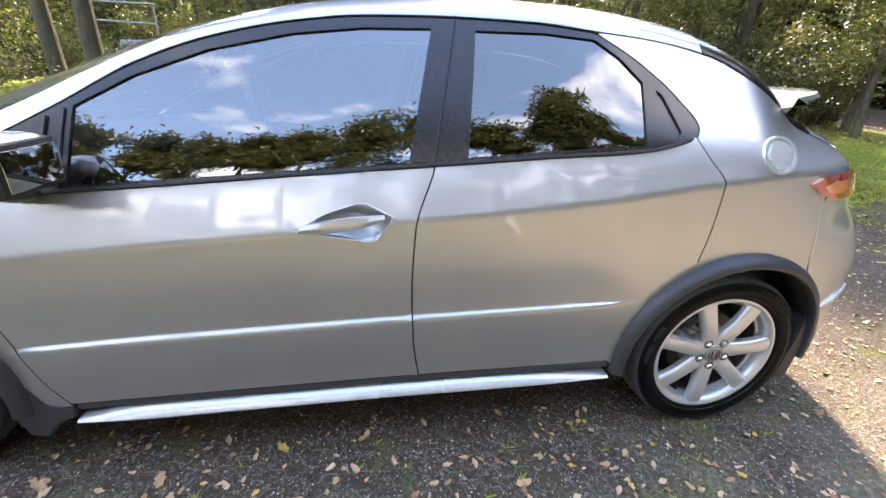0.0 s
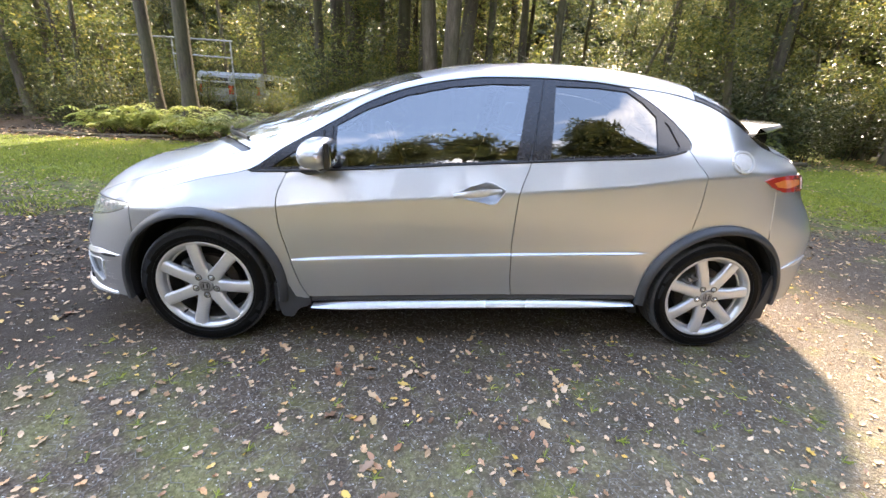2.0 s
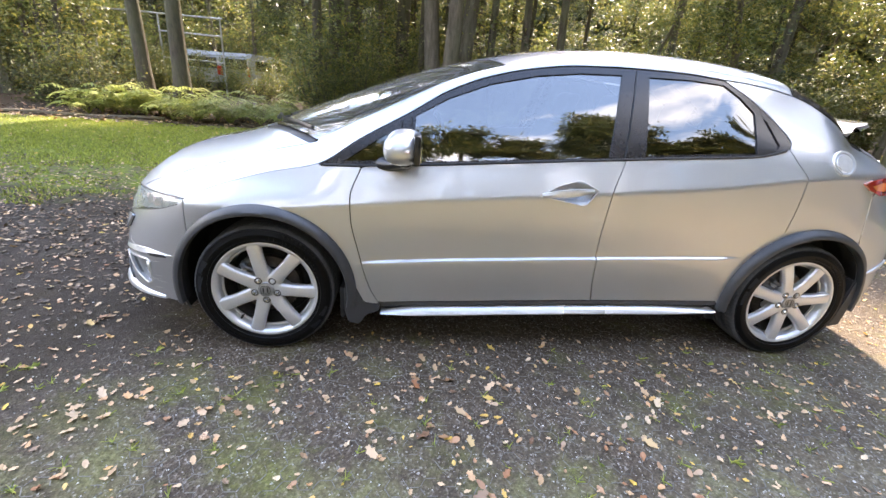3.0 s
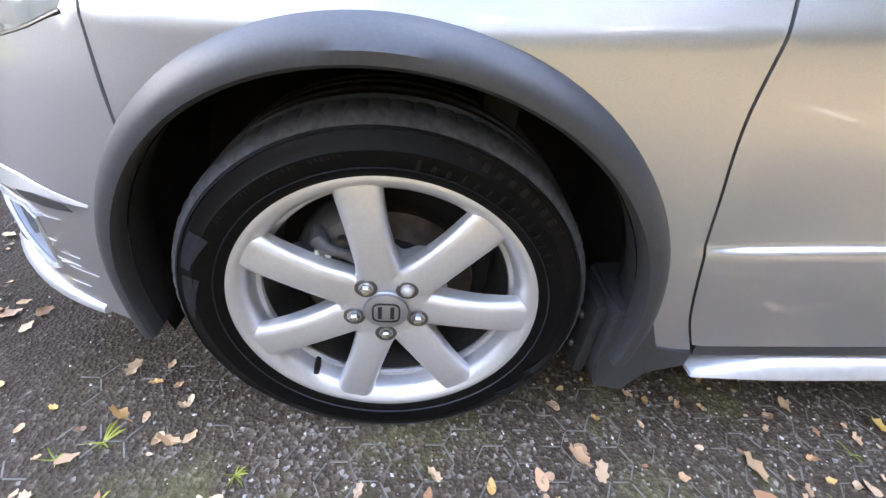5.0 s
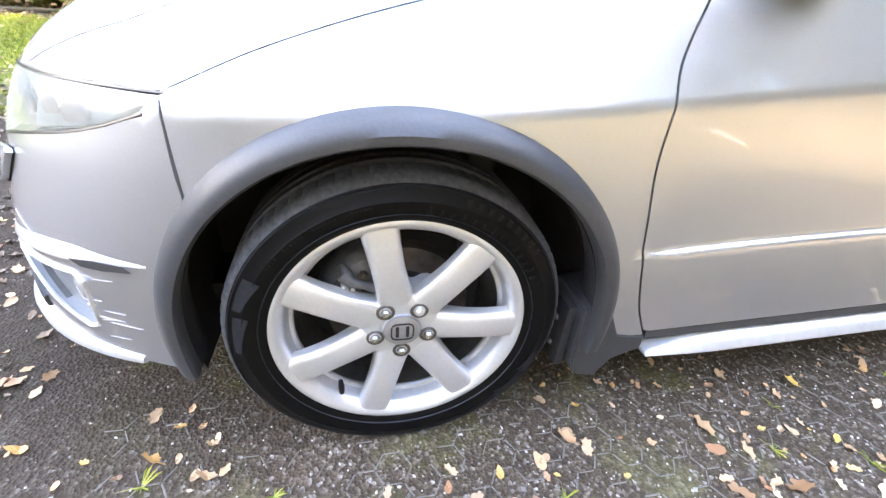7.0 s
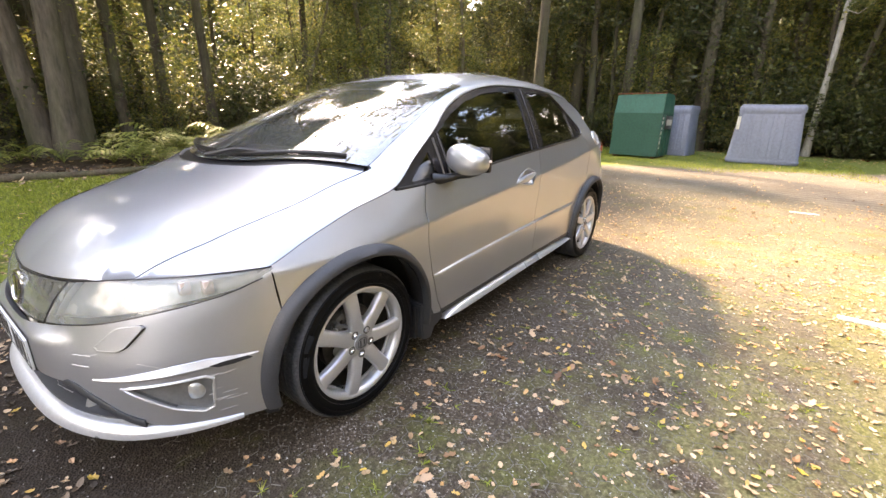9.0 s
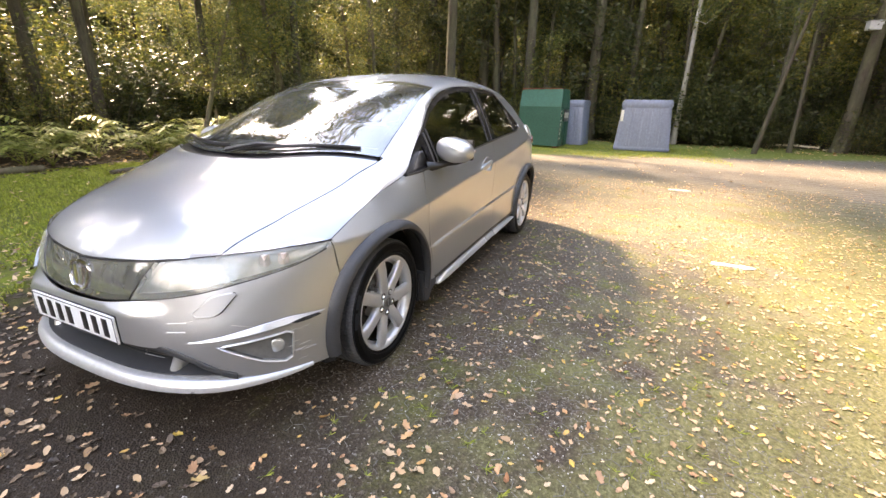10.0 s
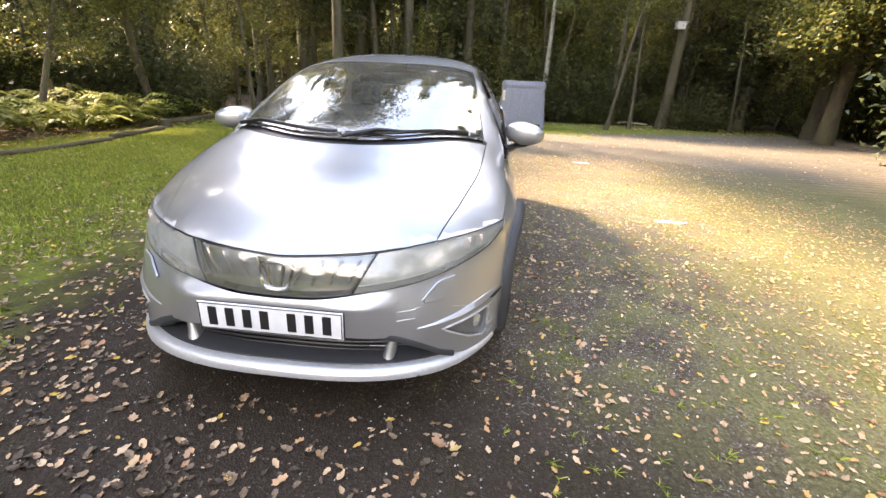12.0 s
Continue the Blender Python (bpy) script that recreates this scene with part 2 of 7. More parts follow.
def flank(x, z):
    """Half width before the ends round off."""
    x, z = np.asarray(x, float), np.asarray(z, float)
    u = z - z_shoulder(x)
    zc = z_crease(x)
    amp = ease(x, -0.93, -0.80) * (1 - ease(x, 0.80, 0.96))
    low = 0.884 - 0.020 * np.clip(-u / 0.55, 0, 1.3)
    led = 0.010 * amp * (1 - ease(z, zc - 0.002, zc + 0.012)) * ease(z, zc - 0.22, zc - 0.002)
    cut = -0.006 * amp * ease(z, zc - 0.004, zc + 0.01) * (1 - ease(z, zc + 0.02, zc + 0.20))
    w = np.where(u > 0, above(np.maximum(u, 0)), low + led + cut)
    up = ease(z, 1.0, 1.3)
    waist = 1 - 0.16 * ease(z, 0.98, 1.11) * ease(x, 1.25, 1.58)
    return w * waist * (1 - 0.10 * up * ease(x, 0.65, 1.3)) - 0.025 * ease(x, -0.9, -1.25) * ease(u, 0.0, 0.15)


def expo(z):
    return 2.85 - 0.45 * ease(z, 0.35, 0.72)


def side_y(x, z):
    x, z = np.asarray(x, float), np.asarray(z, float)
    w, n = flank(x, z), expo(z)
    f = np.clip((FX - x) / nose(z), 0, 1)
    r = np.clip((x - RX) / tail(z), 0, 1)
    k = 3.8 - 0.9 * ease(z, 0.6, 1.1)
    return w * np.maximum(1 - f**n, 0) ** (1 / n) * np.maximum(1 - r**k, 0) ** (1 / k)


def on_side(x, z):
    return np.stack([x, -side_y(x, z), z], -1)


GIRTH = 1.35


def on_front(g, z):
    """g: signed way round the nose, 0 at the middle, -GIRTH at the near flank."""
    t = np.clip(np.abs(g) / GIRTH, 0, 1) * np.pi / 2
    n = expo(z)
    x = FX - nose(z) * np.cos(t) ** (2 / n)
    y = flank(x, z) * np.sin(t) ** (2 / n)
    return np.stack([x, np.sign(g) * y, z], -1)


def g_at_y(y, z):
    b = flank(FX - 0.5, z)
    return GIRTH * 2 / np.pi * np.arcsin(np.clip(np.abs(y) / b, 0, 1) ** (expo(z) / 2)) * np.sign(y)


def g_at_x(x, z):
    c = np.clip((FX - np.asarray(x, float)) / nose(z), 0, 1)
    return -GIRTH * 2 / np.pi * np.arccos(c ** (expo(z) / 2))


def on_rear(g, z):
    t = np.clip(np.abs(g) / GIRTH, 0, 1) * np.pi / 2
    k = 3.8 - 0.9 * ease(z, 0.6, 1.1)
    x = RX + tail(z) * np.cos(t) ** (2 / k)
    return np.stack([x, np.sign(g) * flank(x, z) * np.sin(t) ** (2 / k), z], -1)


def top_z(x, y):
    """Bonnet, screen, roof and hatch: crowned between the two edges."""
    x, y = np.asarray(x, float), np.abs(np.asarray(y, float))
    z0 = z_edge(x)
    y0 = side_y(x, z0)
    t = np.clip(y / np.maximum(y0, 1e-3), 0, 1)
    q = 1.15 + 0.5 * ease(x, -0.9, -0.35)
    return z0 + (np.maximum(z_middle(x), z0) - z0) * (1 - t**2.5) ** (1 / q)


def on_top(x, y):
    return np.stack([x, y, top_z(x, y)], -1)


def inside(poly, pts):
    poly, pts = np.asarray(poly), np.asarray(pts)
    a, b = poly, np.roll(poly, -1, 0)
    x, y = pts[:, 0][:, None], pts[:, 1][:, None]
    with np.errstate(divide="ignore", invalid="ignore"):
        cross = ((a[:, 1] > y) != (b[:, 1] > y)) & (x < (b[:, 0] - a[:, 0]) * (y - a[:, 1]) / (b[:, 1] - a[:, 1]) + a[:, 0])
    return cross.sum(1) % 2 == 1


def resample(poly, step):
    out = []
    poly = np.asarray(poly, float)
    for a, b in zip(poly, np.roll(poly, -1, 0)):
        n = max(1, int(np.ceil(np.linalg.norm(b - a) / step)))
        out += [a + (b - a) * i / n for i in range(n)]
    keep = [out[0]]
    for p in out[1:]:
        if np.linalg.norm(p - keep[-1]) > step * 0.15:
            keep.append(p)
    if np.linalg.norm(keep[0] - keep[-1]) < step * 0.15:
        keep.pop()
    return np.array(keep)


def part(name, bm, mat, parent=None, label=""):
    me = bpy.data.meshes.new(name)
    bm.to_mesh(me)
    bm.free()
    return part_mesh(name, me, mat, parent, label)


def part_mesh(name, me, mat, parent=None, label="", angle=40):
    for m in mat if isinstance(mat, (list, tuple)) else [mat]:
        me.materials.append(m)
    if angle:
        me.polygons.foreach_set("use_smooth", [True] * len(me.polygons))
        me.set_sharp_from_angle(angle=radians(angle))
    ob = new(name, me)
    if parent:
        ob.parent = parent
    return tagged(ob, label)


def sheet(fn, outline, step=0.03, holes=(), lip=0.014, off=0.0, mirror=False, ridges=()):
    """A mesh of the region of a surface fn(u, v) within outline, with the surface's own normals and edges turned in by lip."""
    loops = [resample(outline, step)] + [resample(h, step) for h in holes]
    pts, edges = [], []
    for l in loops:
        n0 = len(pts)
        pts += [tuple(p) for p in l]
        edges += [(n0 + i, n0 + (i + 1) % len(l)) for i in range(len(l))]
    lo, hi = loops[0].min(0), loops[0].max(0)
    gx, gy = np.meshgrid(np.arange(lo[0] + step / 2, hi[0], step), np.arange(lo[1] + step / 2, hi[1], step))
    cand = np.stack([gx.ravel(), gy.ravel()], -1)
    if len(ridges):
        lines = np.concatenate([np.asarray(r, float) for r in ridges])
        d = np.min(((cand[:, None] - lines[None]) ** 2).sum(-1), 1)
        cand = np.concatenate([cand[d > (0.5 * step) ** 2], lines])
    if len(cand):
        ok = inside(loops[0], cand)
        for h in loops[1:]:
            ok &= ~inside(h, cand)
        cand = cand[ok]
        ring = np.concatenate(loops)
        if len(cand):
            d = np.min(((cand[:, None] - ring[None]) ** 2).sum(-1), 1)
            cand = cand[d > (0.45 * step) ** 2]
    allp = [Vector(p) for p in pts] + [Vector(p) for p in cand]
    v2, _, faces, *_ = geometry.delaunay_2d_cdt(allp, edges, [], 2 if holes else 1, REMOVE)
    uv = np.array([tuple(v) for v in v2])
    if holes:
        mid = np.array([uv[list(f)].mean(0) for f in faces])
        ok = inside(loops[0], mid)
        for h in loops[1:]:
            ok &= ~inside(h, mid)
        faces = [f for f, k in zip(faces, ok) if k]
    e = 1e-4
    P = fn(uv[:, 0], uv[:, 1])
    N = np.cross(fn(uv[:, 0] + e, uv[:, 1]) - fn(uv[:, 0] - e, uv[:, 1]), fn(uv[:, 0], uv[:, 1] + e) - fn(uv[:, 0], uv[:, 1] - e))
    ln = np.linalg.norm(N, axis=1, keepdims=True)
    N = np.where(ln > 1e-14, N / np.maximum(ln, 1e-14), (0, 0, 1))
    core = np.stack([np.clip(P[:, 0], -1.6, 1.4), 0 * P[:, 1], 0 * P[:, 2] + 0.55], -1)
    flip = ((P - core) * N).sum(1).sum() < 0
    if flip:
        N = -N
    P = P + off * N
    V, NN, F = list(P), list(N), [tuple(f) for f in faces]
    # orient the faces along the normals
    out = []
    for f in F:
        a, b, c = (P[i] for i in f[:3])
        if np.dot(np.cross(b - a, c - a), N[f[0]]) < 0:
            f = tuple(reversed(f))
        out.append(f)
    F = out
    if lip:
        count = {}
        for f in F:
            for i, j in zip(f, f[1:] + f[:1]):
                count[(i, j)] = 1
        for i, j in list(count):
            if (j, i) in count:
                continue
            k = len(V)
            a, b = P[i], P[j]
            a2, b2 = a - lip * N[i], b - lip * N[j]
            V += [a, b, b2, a2]
            n = np.cross(a - b, b2 - b)
            n = n / max(np.linalg.norm(n), 1e-9)
            NN += [n] * 4
            F.append((k + 1, k, k + 3, k + 2))
    V, NN = np.array(V), np.array(NN)
    if mirror:
        V, NN = V * (1, -1, 1), NN * (1, -1, 1)
        F = [tuple(reversed(f)) for f in F]
    me = bpy.data.meshes.new("panel")
    me.from_pydata(V.tolist(), [], F)
    me.polygons.foreach_set("use_smooth", [True] * len(me.polygons))
    me.normals_split_custom_set_from_vertices(NN.tolist())
    return me


def both(name, fn, outline, mat, parent, label="", **kw):
    """The near-side panel and its mirror image."""
    made = []
    for far in (False, True):
        made.append(part_mesh(name, sheet(fn, outline, mirror=far, **kw), mat, parent, label, angle=0))
    return made


def tube(points, radius, seg=8, closed=False, bm=None, flat=1.0):
    """A round bar along points; radius may vary by point."""
    bm = bm or bmesh.new()
    pts = [Vector(p) for p in points]
    n = len(pts)
    rings = []
    for i, p in enumerate(pts):
        d = (pts[(i + 1) % n] - pts[i - 1]) if closed or 0 < i < n - 1 else (pts[1] - pts[0] if i == 0 else pts[-1] - pts[-2])
        d.normalize()
        s = d.cross(Vector((0, 0, 1))) if abs(d.z) < 0.95 else d.cross(Vector((1, 0, 0)))
        s.normalize()
        t = s.cross(d)
        r = float(radius[i] if isinstance(radius, (list, tuple, np.ndarray)) else radius)
        rings.append([bm.verts.new(p + r * (math.cos(a) * s + flat * math.sin(a) * t)) for a in np.linspace(0, 2 * math.pi, seg, endpoint=False)])
    for i in range(n if closed else n - 1):
        a, b = rings[i], rings[(i + 1) % n]
        for j in range(seg):
            bm.faces.new((a[j], a[(j + 1) % seg], b[(j + 1) % seg], b[j]))
    if not closed:
        bm.faces.new(list(reversed(rings[0])))
        bm.faces.new(rings[-1])
    return bm


def box(lo, hi, bevel=0.0, bm=None, seg=2, m=None):
    own = bm is None
    b = bmesh.new()
    bmesh.ops.create_cube(b, size=1.0)
    lo, hi = Vector(lo), Vector(hi)
    for v in b.verts:
        v.co = Vector([lo[i] + (v.co[i] + 0.5) * (hi[i] - lo[i]) for i in range(3)])
    if bevel:
        bmesh.ops.bevel(b, geom=b.edges[:], offset=bevel, segments=seg, affect="EDGES", profile=0.6)
    if m is not None:
        b.transform(m)
    if own:
        return b
    me = bpy.data.meshes.new("t")
    b.to_mesh(me)
    b.free()
    bm.from_mesh(me)
    bpy.data.meshes.remove(me)
    return bm


def lathe(profile, seg=48, axis="y", bm=None, arc=(0, 2 * math.pi)):
    """Turn (radius, along) pairs round the y axis."""
    bm = bm or bmesh.new()
    full = abs(arc[1] - arc[0] - 2 * math.pi) < 1e-6
    angles = np.linspace(arc[0], arc[1], seg, endpoint=not full)
    rings = [[bm.verts.new((r * math.cos(a), y, r * math.sin(a))) for r, y in profile] for a in angles]
    for i in range(seg if full else seg - 1):
        a, b = rings[i], rings[(i + 1) % seg]
        for j in range(len(profile) - 1):
            bm.faces.new((a[j], a[j + 1], b[j + 1], b[j]))
    return bm


car = tagged(new("car"), "silver five-door hatchback parked on damp mossy paving", "car")

# --- front wing, doors, quarter ---
ARCH = 0.39
door_front = smooth((0.26, -0.803), (0.35, -0.849), (0.534, -0.901), (0.674, -0.93), (0.767, -0.933), (0.89, -0.890))
door_split = smooth((0.29, 0.232), (0.445, 0.211), (0.628, 0.205), (0.823, 0.214), (0.98, 0.266), (1.37, 0.341))
rear_edge = smooth((0.678, 1.118), (0.83, 1.131), (0.955, 1.128), (1.02, 1.080), (1.094, 1.030))
sill_top = smooth((-0.82, 0.268), (-0.369, 0.285), (0.229, 0.304), (0.9, 0.316))
G = 0.0022


def arc(cx, r, a0, a1, n=30):
    return [(cx + r * math.cos(radians(a)), WHEEL_Z + r * math.sin(radians(a))) for a in np.linspace(a0, a1, n)]


XS = np.arange(-1.7, 1.75, 0.016)
CREASES = [np.stack([XS, f(XS) + d], -1) for f, d in ((z_shoulder, -0.012), (z_shoulder, 0.0), (z_shoulder, 0.014))]
XC = np.arange(-0.95, 0.98, 0.014)
CREASES += [np.stack([XC, z_crease(XC) + d], -1) for d in (-0.014, -0.003, 0.005, 0.013, 0.024)]
HANDLE = [(-0.118, 0.818), (-0.029, 0.864), (0.055, 0.890), (0.082, 0.888), (0.150, 0.856), (0.108, 0.790), (0.085, 0.784), (0.0, 0.800)]
wing = [(float(door_front(z)) - G, z) for z in np.linspace(0.262, 0.888, 80)]
wing += [(x, float(z_belt(x)) - 0.002) for x in np.linspace(-0.90, -1.062, 10)]
wing += [(x, float(z_edge(x)) - 0.001) for x in np.linspace(-1.072, -1.642, 24)]
wing += [p for p in arc(-WHEEL_X, ARCH, 143.6, -7, 50)]
both("front_wing", on_side, wing, PAINT, car, step=0.03, ridges=CREASES[:3])

fdoor = [(float(door_front(z)) + G, z) for z in np.linspace(0.275, 0.886, 80)]
fdoor += [(x, float(z_belt(x)) - 0.001) for x in np.linspace(-0.87, 0.262, 30)]
fdoor += [(float(door_split(z)) - G, z) for z in np.linspace(0.98, 0.303, 80)]
fdoor += [(x, float(sill_top(x)) + G) for x in np.linspace(0.20, -0.79, 30)]
DOORS = both("front_door", on_side, fdoor, PAINT, car, step=0.022, ridges=CREASES, holes=[HANDLE])

rdoor = [(float(door_split(z)) + G, z) for z in np.linspace(0.307, 0.985, 80)]
rdoor += [(x, float(z_belt(x)) - 0.001) for x in np.linspace(0.30, 1.03, 24)]
rdoor += [(float(rear_edge(z)) - G, z) for z in np.linspace(1.08, 0.70, 60)]
rdoor += arc(WHEEL_X, ARCH + 0.02, 117, 181, 24)
rdoor += [(x, float(sill_top(x)) + G) for x in np.linspace(0.89, 0.25, 20)]
both("rear_door", on_side, rdoor, PAINT, car, step=0.022, ridges=CREASES)

# quarter panel with the rear pillar, up to the roof edge
frame_back = smooth((1.067, 1.040), (1.102, 1.056), (1.187, 0.998), (1.278, 0.886), (1.350, 0.760))
quarter = [(float(rear_edge(z)) + G, z) for z in np.linspace(0.69, 1.075, 60)]
quarter += [(float(frame_back(z)) + 0.001, z) for z in np.linspace(1.102, 1.349, 20)]
quarter += [(x, float(z_edge(x))) for x in np.linspace(0.78, 1.72, 36)]
quarter += [(1.70, 0.98), (1.62, 0.95), (1.526, 0.90), (1.550, 0.69)]
quarter += arc(WHEEL_X, ARCH, 52, 118, 26)
both("rear_quarter", on_side, quarter, PAINT, car, step=0.028, ridges=CREASES[:3])

# --- bonnet, screen, roof ---
screen_base = lambda y: -1.42 + 0.324 * (np.abs(y) / 0.684) ** 2.2  # noqa: E731
screen_head = lambda y: -0.345 + 0.082 * (np.abs(y) / 0.571) ** 2  # noqa: E731
lamp_top = smooth((0, 0.648), (0.343, 0.672), (0.528, 0.693), (0.70, 0.705), (0.826, 0.712), (0.9, 0.715))
lamp_low = smooth((0, 0.514), (0.12, 0.517), (0.263, 0.533), (0.5, 0.569), (0.61, 0.598), (0.75, 0.645), (0.826, 0.70), (0.9, 0.712))


def nose_x(y):
    z = lamp_top(np.abs(y))
    return FX - nose(z) * np.maximum(1 - (np.abs(y) / flank(-1.7, z)) ** expo(z), 0) ** (1 / expo(z))


def nose_top(x, y):
    """Bonnet surface, let down to the lamps' upper line at its front."""
    x, y = np.asarray(x, float), np.asarray(y, float)
    d = np.maximum(x - nose_x(y), 0)
    z = top_z(x, y)
    front = lamp_top(np.abs(y)) + 0.62 * d**0.82
    k = ease(d, 0.0, 0.30)
    return np.stack([x, y, np.minimum(front * (1 - k) + z * k, np.maximum(z, lamp_top(np.abs(y))))], -1)


shut_y = smooth((-1.98, 0.528), (-1.7, 0.615), (-1.4, 0.68), (-1.10, 0.70))
ys = np.linspace(-0.52, 0.52, 40)
bonnet = [(float(nose_x(y)) + 0.004, y) for y in ys]
bonnet += [(x, float(shut_y(x)) - G) for x in np.linspace(-1.94, -1.13, 24)]
bonnet += [(float(screen_base(y)) - 0.05, y) for y in np.linspace(0.69, -0.69, 40)]
bonnet += [(x, -float(shut_y(x)) + G) for x in np.linspace(-1.13, -1.94, 24)]
part_mesh("bonnet", sheet(nose_top, bonnet, 0.03), PAINT, car, angle=0)

wing_top = [(x, -float(shut_y(x)) - G) for x in np.linspace(-1.955, -1.10, 26)]
wing_top += [(-1.075, -0.70)]
wing_top += [(x, -float(side_y(x, z_edge(x))) + 0.001) for x in np.linspace(-1.07, -1.642, 26)]
wing_top += [(float(nose_x(y)) + 0.003, -y) for y in np.linspace(0.81, 0.535, 14)]
both("wing_top", nose_top, wing_top, PAINT, car, step=0.03)

screen = [(float(screen_base(y)), y) for y in np.linspace(-0.684, 0.684, 40)]
screen += [(x, float(np.interp(x, [-1.096, -0.263], [0.684, 0.571]))) for x in np.linspace(-1.07, -0.29, 24)]
screen += [(float(screen_head(y)), y) for y in np.linspace(0.571, -0.571, 40)]
screen += [(x, -float(np.interp(x, [-1.096, -0.263], [0.684, 0.571]))) for x in np.linspace(-0.29, -1.07, 24)]
inner_screen = [(x * 0.91 - 0.065, y * 0.95) for x, y in screen]
WS = part_mesh("windscreen", sheet(on_top, screen, 0.05, lip=0.0, off=-0.002), SCREEN, car, "windscreen mirroring trees and cloud", angle=0)
WS.visible_shadow = False
part_mesh("screen_border", sheet(on_top, screen, 0.03, [inner_screen], lip=0.003, off=-0.006), GLOSSBLACK, car, angle=0)

# roof with the screen pillars
edge = lambda x: float(side_y(x, z_edge(x)))  # noqa: E731
roof = [(x, -edge(x) + 0.001) for x in np.linspace(-1.07, 1.11, 80)]
hatch_x = lambda y: 1.20 - 0.06 * (np.abs(y) / 0.5) ** 2  # noqa: E731
roof += [(float(hatch_x(y)), y) for y in np.linspace(-0.50, 0.50, 24)]
roof += [(x, edge(x) - 0.001) for x in np.linspace(1.11, -1.07, 80)]
roof += [(x, float(np.interp(x, [-1.096, -0.263], [0.684, 0.571])) + 0.004) for x in np.linspace(-1.09, -0.29, 24)]
roof += [(float(screen_head(y)) + 0.003, y) for y in np.linspace(0.571, -0.571, 40)]
roof += [(x, -float(np.interp(x, [-1.096, -0.263], [0.684, 0.571])) - 0.004) for x in np.linspace(-0.29, -1.09, 24)]
part_mesh("roof", sheet(on_top, roof, 0.04), PAINT, car, angle=0)

# hatch: dark glass, then the painted lower lid
hatch = [(float(hatch_x(y)) + 0.006, y) for y in np.linspace(-0.50, 0.50, 20)]
hatch += [(x, min(0.54, edge(x) - 0.06)) for x in np.linspace(1.31, 1.60, 12)]
hatch += [(x, -min(0.54, edge(x) - 0.06)) for x in np.linspace(1.62, 1.31, 12)]
part_mesh("hatch_glass", sheet(on_top, hatch, 0.04, off=0.001), REARGLASS, car, angle=0)
for far in (1, -1):
    strip = [(1.146, -0.503), (1.31, -0.543), (1.60, -0.543)] + [(x, -edge(x) + 0.001) for x in np.linspace(1.60, 1.115, 20)]
    part_mesh("hatch_pillar", sheet(on_top, strip, 0.03, mirror=far < 0), GLOSSBLACK, car, angle=0)
lid = [(1.605, -0.55), (1.605, 0.55)] + [(x, edge(x) - 0.001) for x in np.linspace(1.61, 1.90, 14)]
lid += [(x, -edge(x) + 0.001) for x in np.linspace(1.90, 1.61, 14)]
part_mesh("hatch_lid", sheet(on_top, lid, 0.04), PAINT, car, angle=0)

# rear end round the corner
g_r = lambda x, z: -GIRTH * 2 / np.pi * np.arccos(np.clip((x - RX) / tail(z), 0, 1) ** ((3.8 - 0.9 * ease(z, 0.6, 1.1)) / 2))  # noqa: E731
seam_x = lambda z: float(np.interp(z, [0.68, 0.90, 0.955], [1.555, 1.529, 1.622]))  # noqa: E731
rear = [(float(g_r(seam_x(z), z)), z) for z in np.linspace(0.68, 0.96, 12)]
rear += [(float(g_r(x, 0.96)), 0.97 + 0.0 * x) for x in np.linspace(1.70, 1.95, 8)]
rear += [(-g, z) for g, z in reversed(rear)]
right_low = [(-float(g_r(WHEEL_X + ARCH * math.cos(radians(a)), WHEEL_Z + ARCH * math.sin(radians(a)))), WHEEL_Z + ARCH * math.sin(radians(a))) for a in np.linspace(50, -5, 14)]
rear += right_low + [(-g, z) for g, z in reversed(right_low)]
part_mesh("rear_bumper", sheet(on_rear, rear, 0.035), PAINT, car, angle=0)

# --- front bumper ---
lowline = smooth((0, 0.376), (0.26, 0.386), (0.40, 0.376), (0.50, 0.338), (0.60, 0.278), (0.68, 0.246), (0.80, 0.225), (0.95, 0.22))
bump_y = np.linspace(0, 0.79, 30)
half = [(float(g_at_y(-y, lamp_low(y))), float(lamp_low(y)) - 0.002) for y in bump_y]
half += [(float(g_at_x(-1.645, 0.705)), 0.705)]
half += [(float(g_at_x(-WHEEL_X - ARCH * math.cos(radians(a)), WHEEL_Z + ARCH * math.sin(radians(a)))), WHEEL_Z + ARCH * math.sin(radians(a))) for a in np.linspace(36, -13, 16)]
half += [(float(g_at_y(-y, lowline(y))), float(lowline(y))) for y in np.linspace(0.78, 0, 30)]
bumper_poly = half[:-1] + [(-g, z) for g, z in reversed(half[1:])]
fogs = []
for s in (1, -1):
    fogs.append([(s * float(g_at_y(-y, z)), z) for y, z in ((0.585, 0.380), (0.748, 0.402), (0.760, 0.390), (0.756, 0.292), (0.742, 0.280), (0.69, 0.306))])
def on_bumper(g, z):
    """The nose surface, swelling out flat where the plate sits."""
    p = on_front(g, z)
    y = np.abs(p[:, 1] - 0.014)
    k = (1 - ease(y, 0.27, 0.46)) * ease(z, 0.33, 0.375) * (1 - ease(z, 0.485, 0.545))
    p[:, 0] -= np.maximum(0, p[:, 0] + 2.166) * k
    return p


part_mesh("front_bumper", sheet(on_bumper, bumper_poly, 0.025, fogs, lip=0.02), PAINT, car, "silver bumper with scuffs at the corner", angle=0)


# --- door handles in their dished recesses ---
hm = np.mean(HANDLE, 0)


def dish(x, z):
    p = on_side(x, z)
    r = np.hypot((x - hm[0]) / 0.135, (z - hm[1]) / 0.055)
    p[:, 1] += 0.046 * (1 - ease(r, 0.25, 1.0))
    return p


